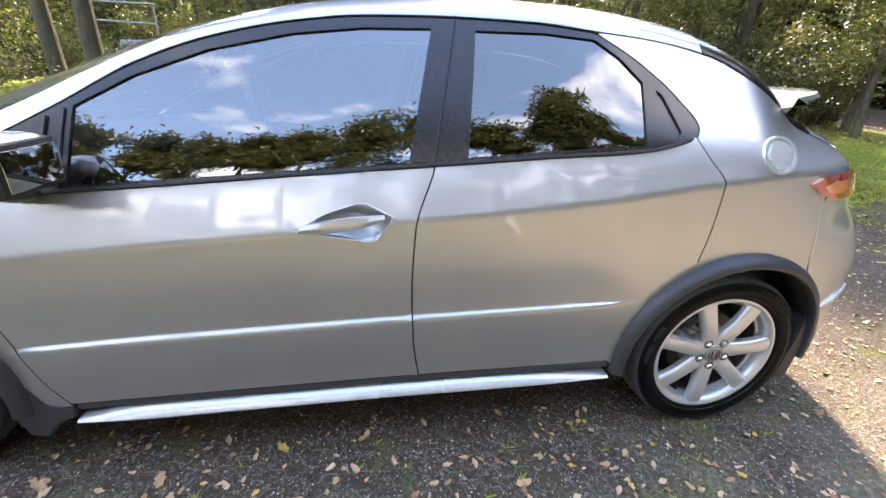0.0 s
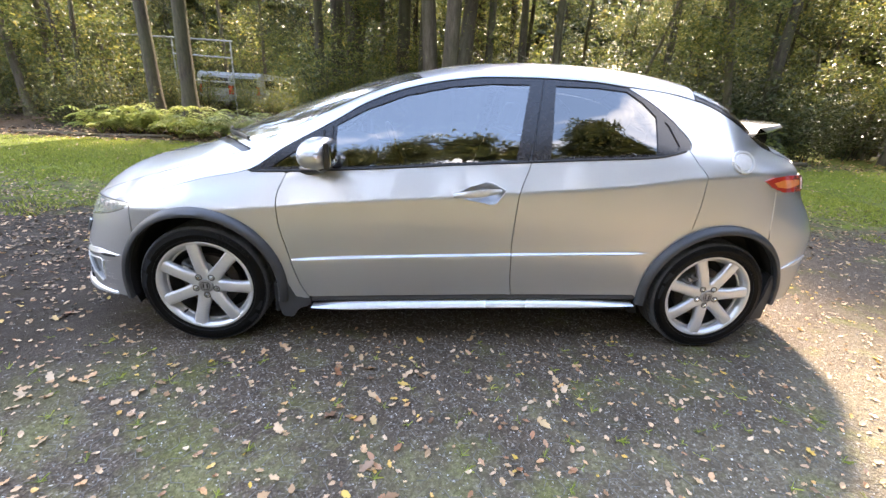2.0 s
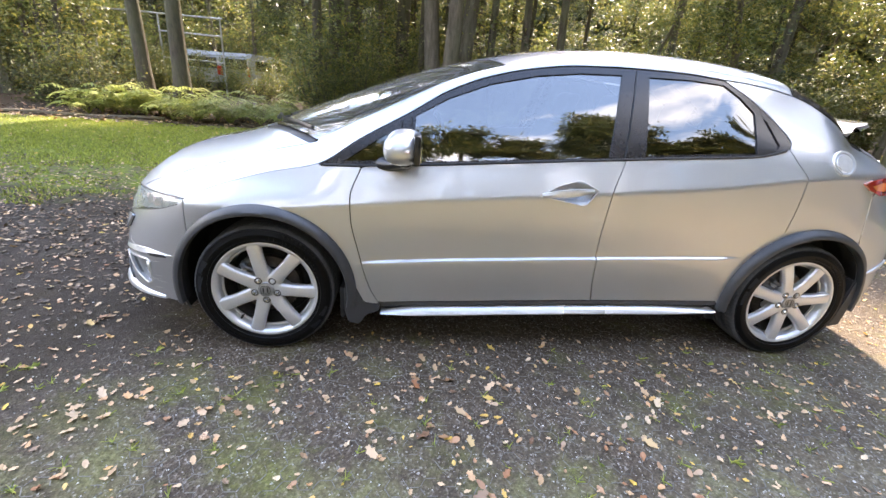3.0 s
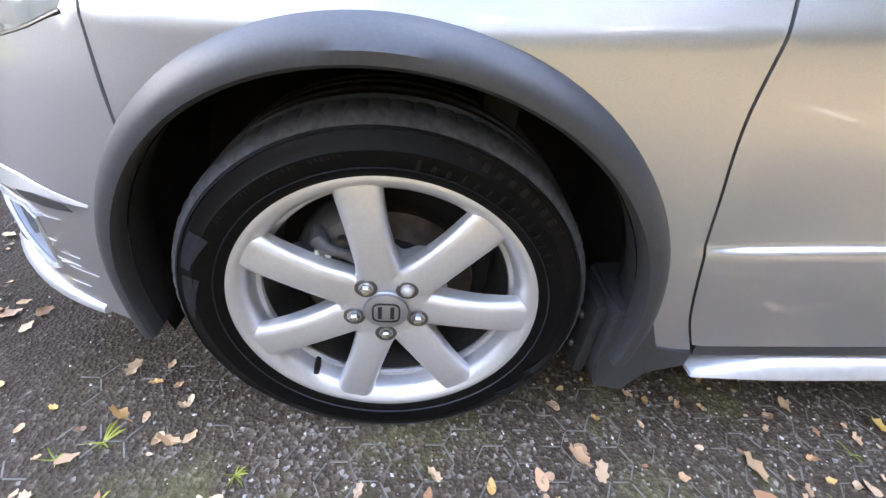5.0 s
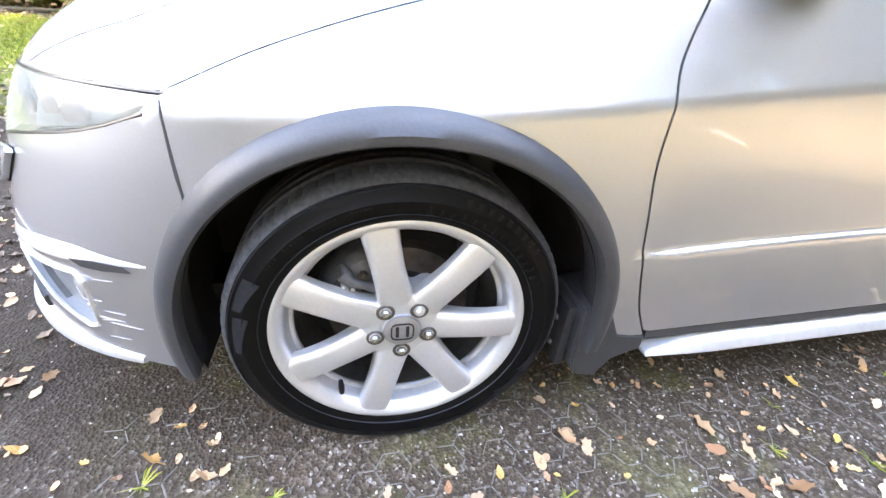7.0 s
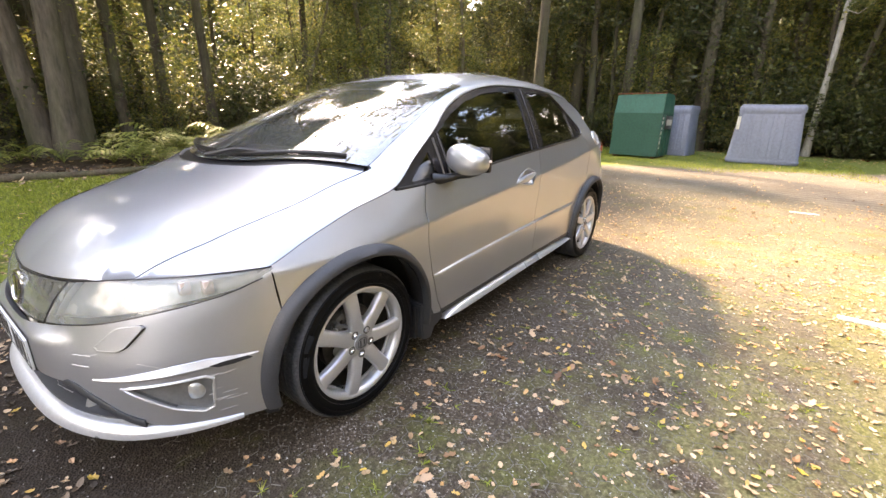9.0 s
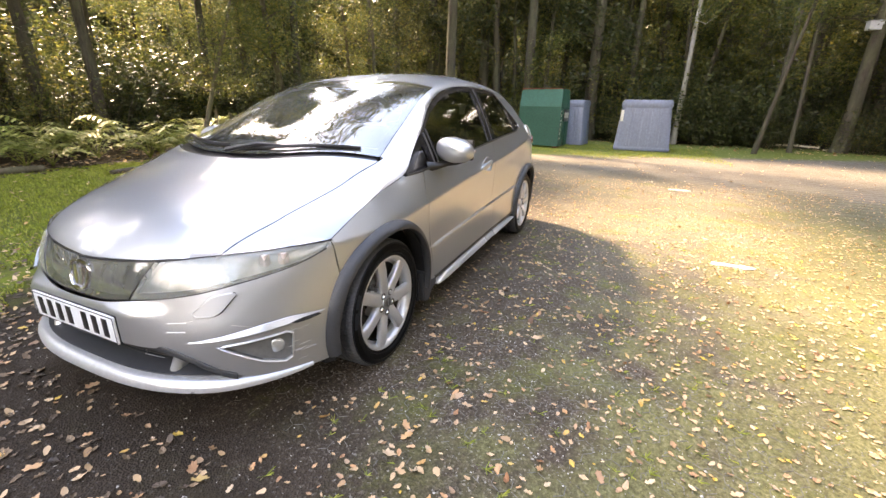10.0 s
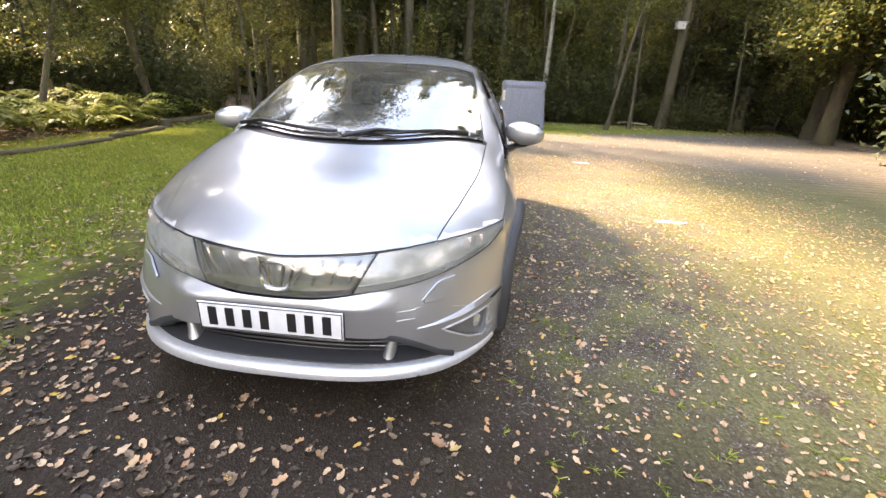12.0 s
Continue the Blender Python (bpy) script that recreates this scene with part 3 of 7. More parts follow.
for far, door in zip((False, True), DOORS):
    part_mesh("handle_recess", sheet(dish, HANDLE, 0.012, lip=0.0, mirror=far), PAINT, door, angle=0)
    rim = [(x, -side_y(x, z) - 0.001, z) for x, z in resample(HANDLE, 0.02)]
    s = -1 if far else 1
    part("handle_rim", tube([(x, s * y, z) for x, y, z in rim], 0.0022, 6, True), SILL, door)
    bm = bmesh.new()
    xs = np.linspace(-0.102, 0.128, 12)
    rings = []
    for i, x in enumerate(xs):
        t = i / 11
        zc, hw = 0.822 + 0.030 * t, 0.004 + 0.014 * math.sin(math.pi * min(1, t * 0.85 + 0.08)) ** 0.8
        y = float(side_y(x, zc)) + 0.004 + 0.010 * math.sin(math.pi * t)
        rings.append([bm.verts.new((x, -s * (y + dy), zc + dz * hw)) for dy, dz in ((-0.016, -0.9), (0.0, -1), (0.007, 0.1), (0.002, 1), (-0.016, 0.9))])
    for a, b in zip(rings, rings[1:]):
        for j in range(5):
            bm.faces.new((a[j], a[(j + 1) % 5], b[(j + 1) % 5], b[j]))
    bm.faces.new(rings[0]), bm.faces.new(rings[-1])
    bmesh.ops.recalc_face_normals(bm, faces=bm.faces)
    part("handle", bm, SILL, door, "silver grip bar in a dished recess")

# --- side windows ---
FPANE = [(-0.672, 0.925), (-0.664, 1.112), (-0.524, 1.190), (-0.338, 1.262), (-0.119, 1.313), (0.077, 1.337), (0.268, 1.343), (0.196, 0.994), (-0.112, 0.970)]
RPANE = [(0.396, 1.343), (0.60, 1.345), (0.752, 1.334), (0.83, 1.285), (0.895, 1.223), (0.885, 1.054), (0.582, 1.031), (0.362, 1.011)]
QPANE = [(0.935, 1.205), (0.955, 1.19), (0.998, 1.095), (0.985, 1.078), (0.932, 1.07)]
SAIL = [(-0.965, 0.912), (-0.79, 1.03), (-0.775, 0.925)]
dlo = [(x, float(z_belt(x)) + 0.001) for x in np.linspace(-1.066, 1.03, 50)]
dlo += [(1.048, 1.072), (1.054, 1.10)] + [(float(frame_back(z)) - 0.001, z) for z in np.linspace(1.11, 1.345, 18)]
dlo += [(x, float(z_edge(x)) - 0.002) for x in np.linspace(0.75, -1.06, 60)]
both("window_frame", on_side, dlo, GLOSSBLACK, car, "glossy black window surround", step=0.03, holes=[FPANE, RPANE, QPANE, SAIL], off=-0.003, lip=0.012)
for name, pane, mat in (("front_side_window", FPANE, SIDEGLASS), ("rear_side_window", RPANE, REARGLASS), ("quarter_window", QPANE, GLOSSBLACK), ("corner_window", SAIL, REARGLASS)):
    c = np.mean(pane, 0)
    for ob in both(name, on_side, [tuple(c + (np.array(p) - c) * 1.03) for p in pane], mat, car, step=0.06, off=-0.009, lip=0.0):
        ob.visible_shadow = False
# upright bars either side of the corner window and on the door pillar
for s in (1, -1):
    for x0, z0, x1, z1, r in ((-0.735, 0.915, -0.725, 1.085, 0.006), (0.262, 0.985, 0.338, 1.365, 0.003), (-0.69, 0.918, -0.682, 1.105, 0.004)):
        pts = [(x0 + (x1 - x0) * t, -s * (float(side_y(x0 + (x1 - x0) * t, z0 + (z1 - z0) * t)) - 0.001), z0 + (z1 - z0) * t) for t in np.linspace(0, 1, 8)]
        part("pillar_seam", tube(pts, r, 6), BLACK, car)
    pts = [(x, -s * (float(side_y(x, z_belt(x))) + 0.001), float(z_belt(x)) + 0.004) for x in np.linspace(-1.05, 1.02, 40)]
    part("belt_moulding", tube(pts, 0.006, 6), BLACK, car)

# --- wheel arch trims, liners, flaps, sills ---
for cx, r_out, a0, a1 in ((-WHEEL_X, 0.412, -9, 192), (WHEEL_X, 0.412, -6, 186)):
    for s in (1, -1):
        bm = bmesh.new()
        rows = []
        for a in np.linspace(radians(a0), radians(a1), 64):
            ring = []
            for rr, dy in ((r_out, -0.004), (r_out - 0.003, 0.014), (r_out - 0.013, 0.024), (0.386, 0.032), (0.374, 0.031), (0.369, 0.022), (0.371, -0.004), (0.382, -0.012)):
                x, z = cx + rr * math.cos(a), WHEEL_Z + rr * math.sin(a)
                xb = max(-1.72, min(1.68, x))
                y = float(side_y(xb, max(0.2, z)))
                lift = 0.010 * math.sin(max(0, min(math.pi, a)))
                ring.append(bm.verts.new((x, -s * (max(y, 0.80 if cx > 0 else 0.775) + dy + lift * (rr < 0.40)), z)))
            rows.append(ring)
        for a, b in zip(rows, rows[1:]):
            for j in range(len(a) - 1):
                bm.faces.new((a[j], a[j + 1], b[j + 1], b[j]))
        bmesh.ops.recalc_face_normals(bm, faces=bm.faces)
        part("arch_trim", bm, TRIM, car, "dark grey moulded wheel arch lip")
        bm = bmesh.new()
        rows = []
        for a in np.linspace(radians(a0), radians(a1), 64):
            ring = []
            for rr, dy in ((0.3705, -0.002), (0.375, -0.045), (0.388, -0.09), (0.41, -0.10)):
                x, z = cx + rr * math.cos(a), WHEEL_Z + rr * math.sin(a)
                y = float(side_y(max(-1.72, min(1.68, x)), max(0.2, z)))
                ring.append(bm.verts.new((x, -s * (max(y, 0.80 if cx > 0 else 0.775) + dy), z)))
            rows.append(ring)
        for a, b in zip(rows, rows[1:]):
            for j in range(3):
                bm.faces.new((a[j], a[j + 1], b[j + 1], b[j]))
        bmesh.ops.recalc_face_normals(bm, faces=bm.faces)
        part("arch_liner", bm, LINER, car)
        # liner: a drum round the wheel
        bm = lathe([(0.405, 0.33), (0.405, 0.02), (0.375, -0.01)], 40, arc=(radians(-20), radians(200)))
        bm.verts.ensure_lookup_table()
        for v in bm.verts:
            v.co = Vector((v.co.x + cx, s * (-0.80 + v.co.y), v.co.z + WHEEL_Z))
        inner = lathe([(0.405, 0.33), (0.0, 0.33)], 40, arc=(radians(-20), radians(200)))
        for v in inner.verts:
            v.co = Vector((v.co.x + cx, s * (-0.80 + v.co.y), v.co.z + WHEEL_Z))
        me = bpy.data.meshes.new("t")
        inner.to_mesh(me), inner.free()
        bm.from_mesh(me)
        part("arch_liner", bm, LINER, car)

for s in (1, -1):
    for pts, y0 in (([(-0.965, 0.345), (-0.905, 0.352), (-0.868, 0.275), (-0.80, 0.262), (-0.80, 0.225), (-0.862, 0.20), (-0.893, 0.150), (-0.945, 0.160), (-0.962, 0.22)], 0.872),
                    ([(1.655, 0.445), (1.685, 0.44), (1.695, 0.33), (1.675, 0.18), (1.600, 0.165), (1.612, 0.22), (1.64, 0.32)], 0.845)):
        bm = bmesh.new()
        a = [bm.verts.new((x, -s * y0, z)) for x, z in pts]
        b = [bm.verts.new((x, -s * (y0 - 0.13), z)) for x, z in pts]
        bm.faces.new(a), bm.faces.new(list(reversed(b)))
        for i in range(len(a)):
            bm.faces.new((a[i], b[i], b[(i + 1) % len(a)], a[(i + 1) % len(a)]))
        bmesh.ops.recalc_face_normals(bm, faces=bm.faces)
        bmesh.ops.bevel(bm, geom=[e for e in bm.edges], offset=0.006, segments=2, affect="EDGES")
        flap = part("mud_flap", bm, TRIM, car, "grey plastic mud flap")
        if y0 > 0.86:
            part("flap_panel", box((-0.985, -s * 0.80 - 0.05, 0.172), (-0.962, -s * 0.80 + 0.05, 0.335), 0.010), LINER, flap)
            for zb in (0.215, 0.285):
                bm = lathe([(0.0004, -0.006), (0.006, -0.005), (0.008, 0.0)], 12)
                bm.transform(Matrix.Translation((-0.985, -s * 0.815, zb)) @ Matrix.Rotation(radians(-90), 4, "Z"))
                part("screw", bm, BARREL, flap)
    # sill: recessed dark strip and the light blade under it
    for name, mat, sec in (("sill_strip", TRIM, ((0.850, 0.003), (0.862, -0.004), (0.864, -0.022), (0.850, -0.030), (0.80, -0.034))),
                           ("side_skirt", SILL, None)):
        bm = bmesh.new()
        rows = []
        for x in np.linspace(-0.795, 0.895, 60):
            zt = float(sill_top(x))
            k = min(1.0, (x + 0.795) / 0.22 + 0.10) if x < 0 else min(1.0, (0.895 - x) / 0.45 + 0.12)
            k = math.sin(k * math.pi / 2)
            if sec is None:
                zm = zt - 0.052
                use = ((0.845, zm + 0.020 * k), (0.866, zm + 0.018 * k), (0.880, zm + 0.004), (0.887, zm - 0.010 * k), (0.884, zm - 0.016 * k), (0.82, zm - 0.022 * k))
            else:
                use = [(y, zt + d) for y, d in sec]
            rows.append([bm.verts.new((x, -s * y, z)) for y, z in use])
        for a, b in zip(rows, rows[1:]):
            for j in range(len(a) - 1):
                bm.faces.new((a[j], a[j + 1], b[j + 1], b[j]))
        bm.faces.new(rows[0]), bm.faces.new(rows[-1])
        bmesh.ops.recalc_face_normals(bm, faces=bm.faces)
        part(name, bm, mat, car, "bright silver side skirt blade" if sec is None else "")

# --- wheels ---
def groove(y):
    return -0.007 if any(abs(y - g) < 0.005 for g in (-0.045, -0.015, 0.018, 0.048)) else 0.0


def build_wheel(turn):
    w = new("wheel")
    prof = [(0.226, -0.098), (0.231, -0.1040), (0.242, -0.1100), (0.262, -0.1165), (0.272, -0.1175), (0.2735, -0.1160), (0.287, -0.1130), (0.298, -0.1070), (0.3065, -0.0980), (0.3105, -0.0870)]
    for y in np.arange(-0.078, 0.079, 0.005):
        prof.append((0.3125 + groove(y) - 0.002 * (y / 0.08) ** 2, float(y)))
    prof += [(0.300, 0.104), (0.262, 0.1135), (0.22, 0.098)]
    bm = lathe(prof, 288)
    # tread blocks at the shoulder: every third rib cut back
    for v in bm.verts:
        r = math.hypot(v.co.x, v.co.z)
        a = math.atan2(v.co.z, v.co.x)
        if r > 0.304 and v.co.y < -0.05 and int((a + math.pi) / (2 * math.pi) * 288 + 0.5) % 4 == 0:
            k = 1 - 0.0026 / r
            v.co.x, v.co.z = v.co.x * k, v.co.z * k
    bmesh.ops.recalc_face_normals(bm, faces=bm.faces)
    for fc in bm.faces:
        c = fc.calc_center_median()
        fc.material_index = int(math.hypot(c.x, c.z) > 0.2925)
    tyre = part("tyre", bm, [RUBBER, TREAD], w, "black low-profile tyre")
    # faint moulded marks on the sidewall
    for a0, a1, r0, r1 in ((150, 163, 0.262, 0.289), (166, 182, 0.262, 0.286), (318, 330, 0.262, 0.287), (334, 346, 0.262, 0.286)):
        bm = bmesh.new()
        ang = np.linspace(radians(a0), radians(a1), 8)
        lo = [bm.verts.new(((r0 + 0.002 * i) * math.cos(a), -0.1190, (r0 + 0.002 * i) * math.sin(a))) for i, a in enumerate(ang)]
        hi = [bm.verts.new((r1 * math.cos(a), -0.1142, r1 * math.sin(a))) for a in ang]
        for i in range(7):
            bm.faces.new((lo[i], lo[i + 1], hi[i + 1], hi[i]))
        part("sidewall_mark", bm, RUBBER_MARK, tyre)
    for k in range(14):
        b = box((-0.0022, -0.1178, 0.252), (0.0022, -0.1130, 0.261 + 0.004 * (k % 3 == 0)), 0.0005, m=Matrix.Rotation(radians(8 + k * 4.2), 4, "Y"))
        part("sidewall_lettering", b, LETTER, tyre)
    # blocks of raised writing, too worn to read, and two rings of ribs
    for k in range(9):
        b = box((-0.0050, -0.1154, 0.2765), (0.0050, -0.1100, 0.2885), 0.0012, m=Matrix.Rotation(radians(20 + k * 4.1), 4, "Y"))
        part("sidewall_lettering", b, LETTER, tyre)
    for k in range(22):
        b = box((-0.0018, -0.1182, 0.2645), (0.0018, -0.1160, 0.2690), 0.0004, m=Matrix.Rotation(radians(-12 - k * 1.5 - 3 * (k // 6)), 4, "Y"))
        part("sidewall_lettering", b, LETTER, tyre)
    for rr, yy in ((0.2480, -0.1128), (0.2945, -0.1100)):
        part("sidewall_rib", lathe([(rr - 0.0012, yy + 0.001), (rr, yy - 0.0012), (rr + 0.0012, yy + 0.001)], 96), RUBBER_MARK, tyre)
    rim = part("rim", lathe([(0.2235, -0.092), (0.2295, -0.097), (0.2355, -0.1015), (0.2345, -0.1055), (0.2305, -0.107), (0.2245, -0.1055), (0.218, -0.100), (0.2115, -0.093), (0.208, -0.083), (0.203, -0.060)], 96), ALLOY, w, "silver alloy rim")
    part("barrel", lathe([(0.203, -0.060), (0.190, -0.02), (0.188, 0.095)], 72), BARREL, rim)
    part("barrel_step", lathe([(0.2040, -0.064), (0.1975, -0.0625), (0.1955, -0.058), (0.1975, -0.052)], 72), ALLOY, rim)
    # hub with webs
    bm = bmesh.new()
    n = 112
    rings = []
    for r_k, y in ((0.0, -0.094), (0.040, -0.094), (0.060, -0.0965), (0.078, -0.0955), (0.087, -0.088), (0.090, -0.06), (0.088, -0.03)):
        ring = []
        for i in range(n):
            a = 2 * math.pi * i / n
            web = 0.010 * math.cos(7 * (a - turn)) * min(1, r_k / 0.078) ** 3
            r = r_k + web if r_k else 0.001
            ring.append(bm.verts.new((r * math.cos(a), y, r * math.sin(a))))
        rings.append(ring)
    for a, b in zip(rings, rings[1:]):
        for i in range(n):
            bm.faces.new((a[i], a[(i + 1) % n], b[(i + 1) % n], b[i]))
    bmesh.ops.recalc_face_normals(bm, faces=bm.faces)
    part("hub", bm, ALLOY, w)
    # one spoke, shared by all seven
    bm = bmesh.new()
    rows = []
    for t in np.linspace(0, 1, 14):
        r = 0.055 + 0.166 * t
        half = 0.0335 - 0.0035 * math.sin(math.pi * min(1, t * 1.1)) - 0.0015 * t
        y = -0.0960 - 0.006 * math.sin(math.pi * min(1, t * 0.95)) - 0.005 * t
        d = float(0.034 - 0.010 * t)
        rows.append([bm.verts.new((r, yy, h)) for yy, h in ((y + d, half), (y + 0.013, half), (y + 0.0085, half * 0.97), (y + 0.0020, half * 0.80), (y, half * 0.55), (y, -half * 0.55), (y + 0.0020, -half * 0.80), (y + 0.0085, -half * 0.97), (y + 0.013, -half), (y + d, -half))])
    for a, b in zip(rows, rows[1:]):
        for j in range(10):
            bm.faces.new((a[j], a[(j + 1) % 10], b[(j + 1) % 10], b[j]))
    bm.faces.new(rows[0]), bm.faces.new(rows[-1])
    bmesh.ops.recalc_face_normals(bm, faces=bm.faces)
    first = part("spoke", bm, ALLOY, w)
    first.matrix_basis = Matrix.Rotation(-turn, 4, "Y")
    for k in range(1, 7):
        s = new("spoke", first.data)
        s.parent = w
        s.matrix_basis = Matrix.Rotation(-turn - 2 * math.pi * k / 7, 4, "Y")
    cap = part("centre_cap", lathe([(0.0005, -0.1035), (0.028, -0.103), (0.0335, -0.1015), (0.0345, -0.094)], 40), CAP, w, "grey centre cap with a dark square mark")
    part("cap_ring", lathe([(0.0345, -0.0955), (0.0360, -0.099), (0.0375, -0.0955)], 40), ALLOY, cap)
    square = [(0.0205 * math.copysign(abs(math.cos(q)) ** 0.5, math.cos(q)), -0.1038, 0.0185 * math.copysign(abs(math.sin(q)) ** 0.5, math.sin(q))) for q in np.linspace(0, 2 * math.pi, 32, endpoint=False)]
    part("cap_badge", tube(square, 0.0016, 6, True), INK, cap)
    for x0 in (-0.0095, 0.0095):
        part("cap_badge", box((x0 - 0.0032, -0.1050, -0.0125), (x0 + 0.0032, -0.1030, 0.0125), 0.001), INK, cap)
    for k in range(5):
        a = radians(-90 + 72 * k)
        x, z = 0.0525 * math.cos(a), 0.0525 * math.sin(a)
        # seat ring in dark barrel grey: the alloy recess's shadow put into its colour
        seat = part("nut_seat_shade", lathe([(0.0175, -0.0966), (0.0160, -0.0982), (0.0125, -0.0978), (0.0112, -0.0968)], 24), BARREL, w)
        seat.location = (x, 0, z)
        bm = lathe([(0.0004, -0.1055), (0.006, -0.1048), (0.0092, -0.1015), (0.0096, -0.092)], 6 if k != 2 else 18)
        nut = part("wheel_nut", bm, CHROME if k != 2 else ALLOY, w)
        nut.location = (x, 0, z)
    a = radians(-129)
    part("valve", tube([(0.19 * math.cos(a), -0.075, 0.19 * math.sin(a)), (0.187 * math.cos(a), -0.092, 0.187 * math.sin(a)), (0.185 * math.cos(a), -0.108, 0.185 * math.sin(a))], [0.005, 0.0062, 0.005], 10), BLACK, w, "black rubber tyre valve")
    part("brake_disc", lathe([(0.06, -0.05), (0.075, -0.050), (0.078, -0.03), (0.138, -0.030), (0.140, -0.022), (0.140, 0.0)], 64), IRON, w)
    bm = lathe([(0.092, 0.02), (0.094, -0.050), (0.102, -0.062), (0.128, -0.066), (0.150, -0.060), (0.160, -0.04), (0.160, 0.02)], 24, arc=(radians(112), radians(166)))
    rim_edges = [e for e in bm.edges if e.is_boundary]
    bmesh.ops.holes_fill(bm, edges=rim_edges)
    bmesh.ops.recalc_face_normals(bm, faces=bm.faces)
    part("brake_caliper", bm, CALIPER, w)
    for a_ in (122, 150):
        bolt = part("caliper_bolt", lathe([(0.0004, -0.075), (0.007, -0.074), (0.009, -0.066), (0.009, -0.05)], 8), IRON, w)
        bolt.location = (0.126 * math.cos(radians(a_)), 0, 0.126 * math.sin(radians(a_)))

    def polar(r, a_, y):
        return (r * math.cos(radians(a_)), y, r * math.sin(radians(a_)))

    part("caliper_arm", tube([polar(0.158, 132, -0.050), polar(0.146, 132, -0.072), polar(0.133, 131, -0.079), polar(0.112, 125, -0.078), polar(0.094, 122, -0.066)], [0.008, 0.015, 0.009, 0.007, 0.012], 10), CALIPER_PALE, w)
    part("caliper_arm", tube([polar(0.162, 150, -0.050), polar(0.140, 152, -0.072), polar(0.112, 146, -0.070)], [0.012, 0.018, 0.012], 10), CALIPER, w)
    for r, a_ in ((0.137, 138), (0.128, 140), (0.122, 135)):
        bolt = part("pad_clip", lathe([(0.0004, -0.081), (0.004, -0.080), (0.0055, -0.074), (0.0055, -0.06)], 8), ALLOY, w)
        bolt.location = polar(r, a_, 0)
    # added cone closing the wheel; its black stands in for shade behind the spokes
    part("hub_shade_back", lathe([(0.0005, -0.03), (0.06, -0.05), (0.19, 0.04), (0.19, 0.10)], 40), GAP, w)
    return w


for cx, turn in ((-WHEEL_X, radians(101)), (WHEEL_X, radians(111))):
    w = build_wheel(turn)
    w.parent = car
    w.matrix_basis = Matrix.Translation((cx, -0.752, WHEEL_Z))
    far = copy_thing(w, Matrix.Translation((cx, 0.752, WHEEL_Z)) @ Matrix.Rotation(math.pi, 4, "Z"))
    far.parent = car

# --- lamps and nose panel ---
div_top, div_low = 0.345, 0.268


def band(y0t, y0l, y1t, y1l, n=24, ins=0.003):
    """Nose region between two slanted lines given by their half widths at the upper and the lower edge; signs as in g."""
    up = [(y, float(lamp_top(abs(y))) - ins) for y in np.linspace(y0t, y1t, n)]
    dn = [(y, float(lamp_low(abs(y))) + ins) for y in np.linspace(y1l, y0l, n)]
    return [(float(g_at_y(y, z)), z) for y, z in up + dn]


def back(depth):
    def fn(g, z):
        p = on_front(g, z)
        p[:, 0] += depth
        p[:, 1] *= 1 - depth * 0.35
        return p
    return fn


for s in (-1, 1):
    lampside = [(s * g, z) for g, z in ((-a, b) for a, b in band(div_top, div_low, 0.802, 0.796))]
    lamp = part_mesh("headlight", sheet(on_front, lampside, 0.035, lip=0.004), LENS, car, "clear headlight, hazed lens", angle=0)
    lamp.visible_shadow = False
    part_mesh("lamp_housing", sheet(back(0.045), [tuple(np.mean(lampside, 0) + (np.array(q) - np.mean(lampside, 0)) * (0.965, 0.90)) for q in lampside], 0.03, lip=-0.022), grained("lamp_housing", (0.46, 0.47, 0.47), 0.12, 0.30, 30, 0.5), lamp, angle=0)
    for yy in (0.655, 0.70):
        px = on_front(np.array([float(g_at_y(-yy, 0.67))]), np.array([0.67]))[0]
        part("indicator", box((px[0] + 0.015, -s * yy - 0.015, 0.645), (px[0] + 0.045, -s * yy + 0.015, 0.69), 0.006), CLEARLAMP, lamp)

mid = band(-div_top + 0.004, -div_low + 0.004, div_top - 0.004, div_low - 0.004, 30)
grille = part_mesh("nose_panel", sheet(on_front, mid, 0.035, lip=0.004), NOSE, car, "clear nose panel over ribbed grille and badge", angle=0)
grille.visible_shadow = False
part_mesh("grille_back", sheet(back(0.045), [(g * 0.98, 0.585 + (z - 0.585) * 0.93) for g, z in mid], 0.03, lip=-0.022), grained("grille_grey", (0.26, 0.265, 0.26), 0.3, 0.22, 9, 0.7), grille, angle=0)
for k in range(-8, 9):
    if abs(k) < 2 or k % 2:
        continue
    y = k * 0.033
    zt, zl = float(lamp_top(abs(y))) - 0.02, float(lamp_low(abs(y))) + 0.02
    px = on_front(np.array([g_at_y(y if y else 1e-4, 0.6)]), np.array([0.6]))[0][0]
    lean = 0.022 * (1 if k > 0 else -1)
    part("grille_rib", tube([(px + 0.042, y + lean, zt), (px + 0.030, y, (zt + zl) / 2), (px + 0.036, y - lean, zl)], 0.006, 6), CHROME, grille)
pts = [(-2.128 + 0.03 * (z - 0.58) / 0.05 * 0.4, y, z) for y, z in ((-0.040, 0.634), (0.0, 0.637), (0.040, 0.634), (0.054, 0.628), (0.060, 0.612), (0.054, 0.578), (0.045, 0.551), (0.034, 0.541), (0.0, 0.537), (-0.034, 0.541), (-0.045, 0.551), (-0.054, 0.578), (-0.060, 0.612), (-0.054, 0.628))]
part("badge_ring", tube(pts, 0.0065, 8, True), CHROME, grille, "chrome badge frame")
for y in (-0.022, 0.022):
    part("badge_bar", tube([(-2.12, y * 1.25, 0.622), (-2.13, y * 0.9, 0.55)], 0.007, 8), CHROME, grille)
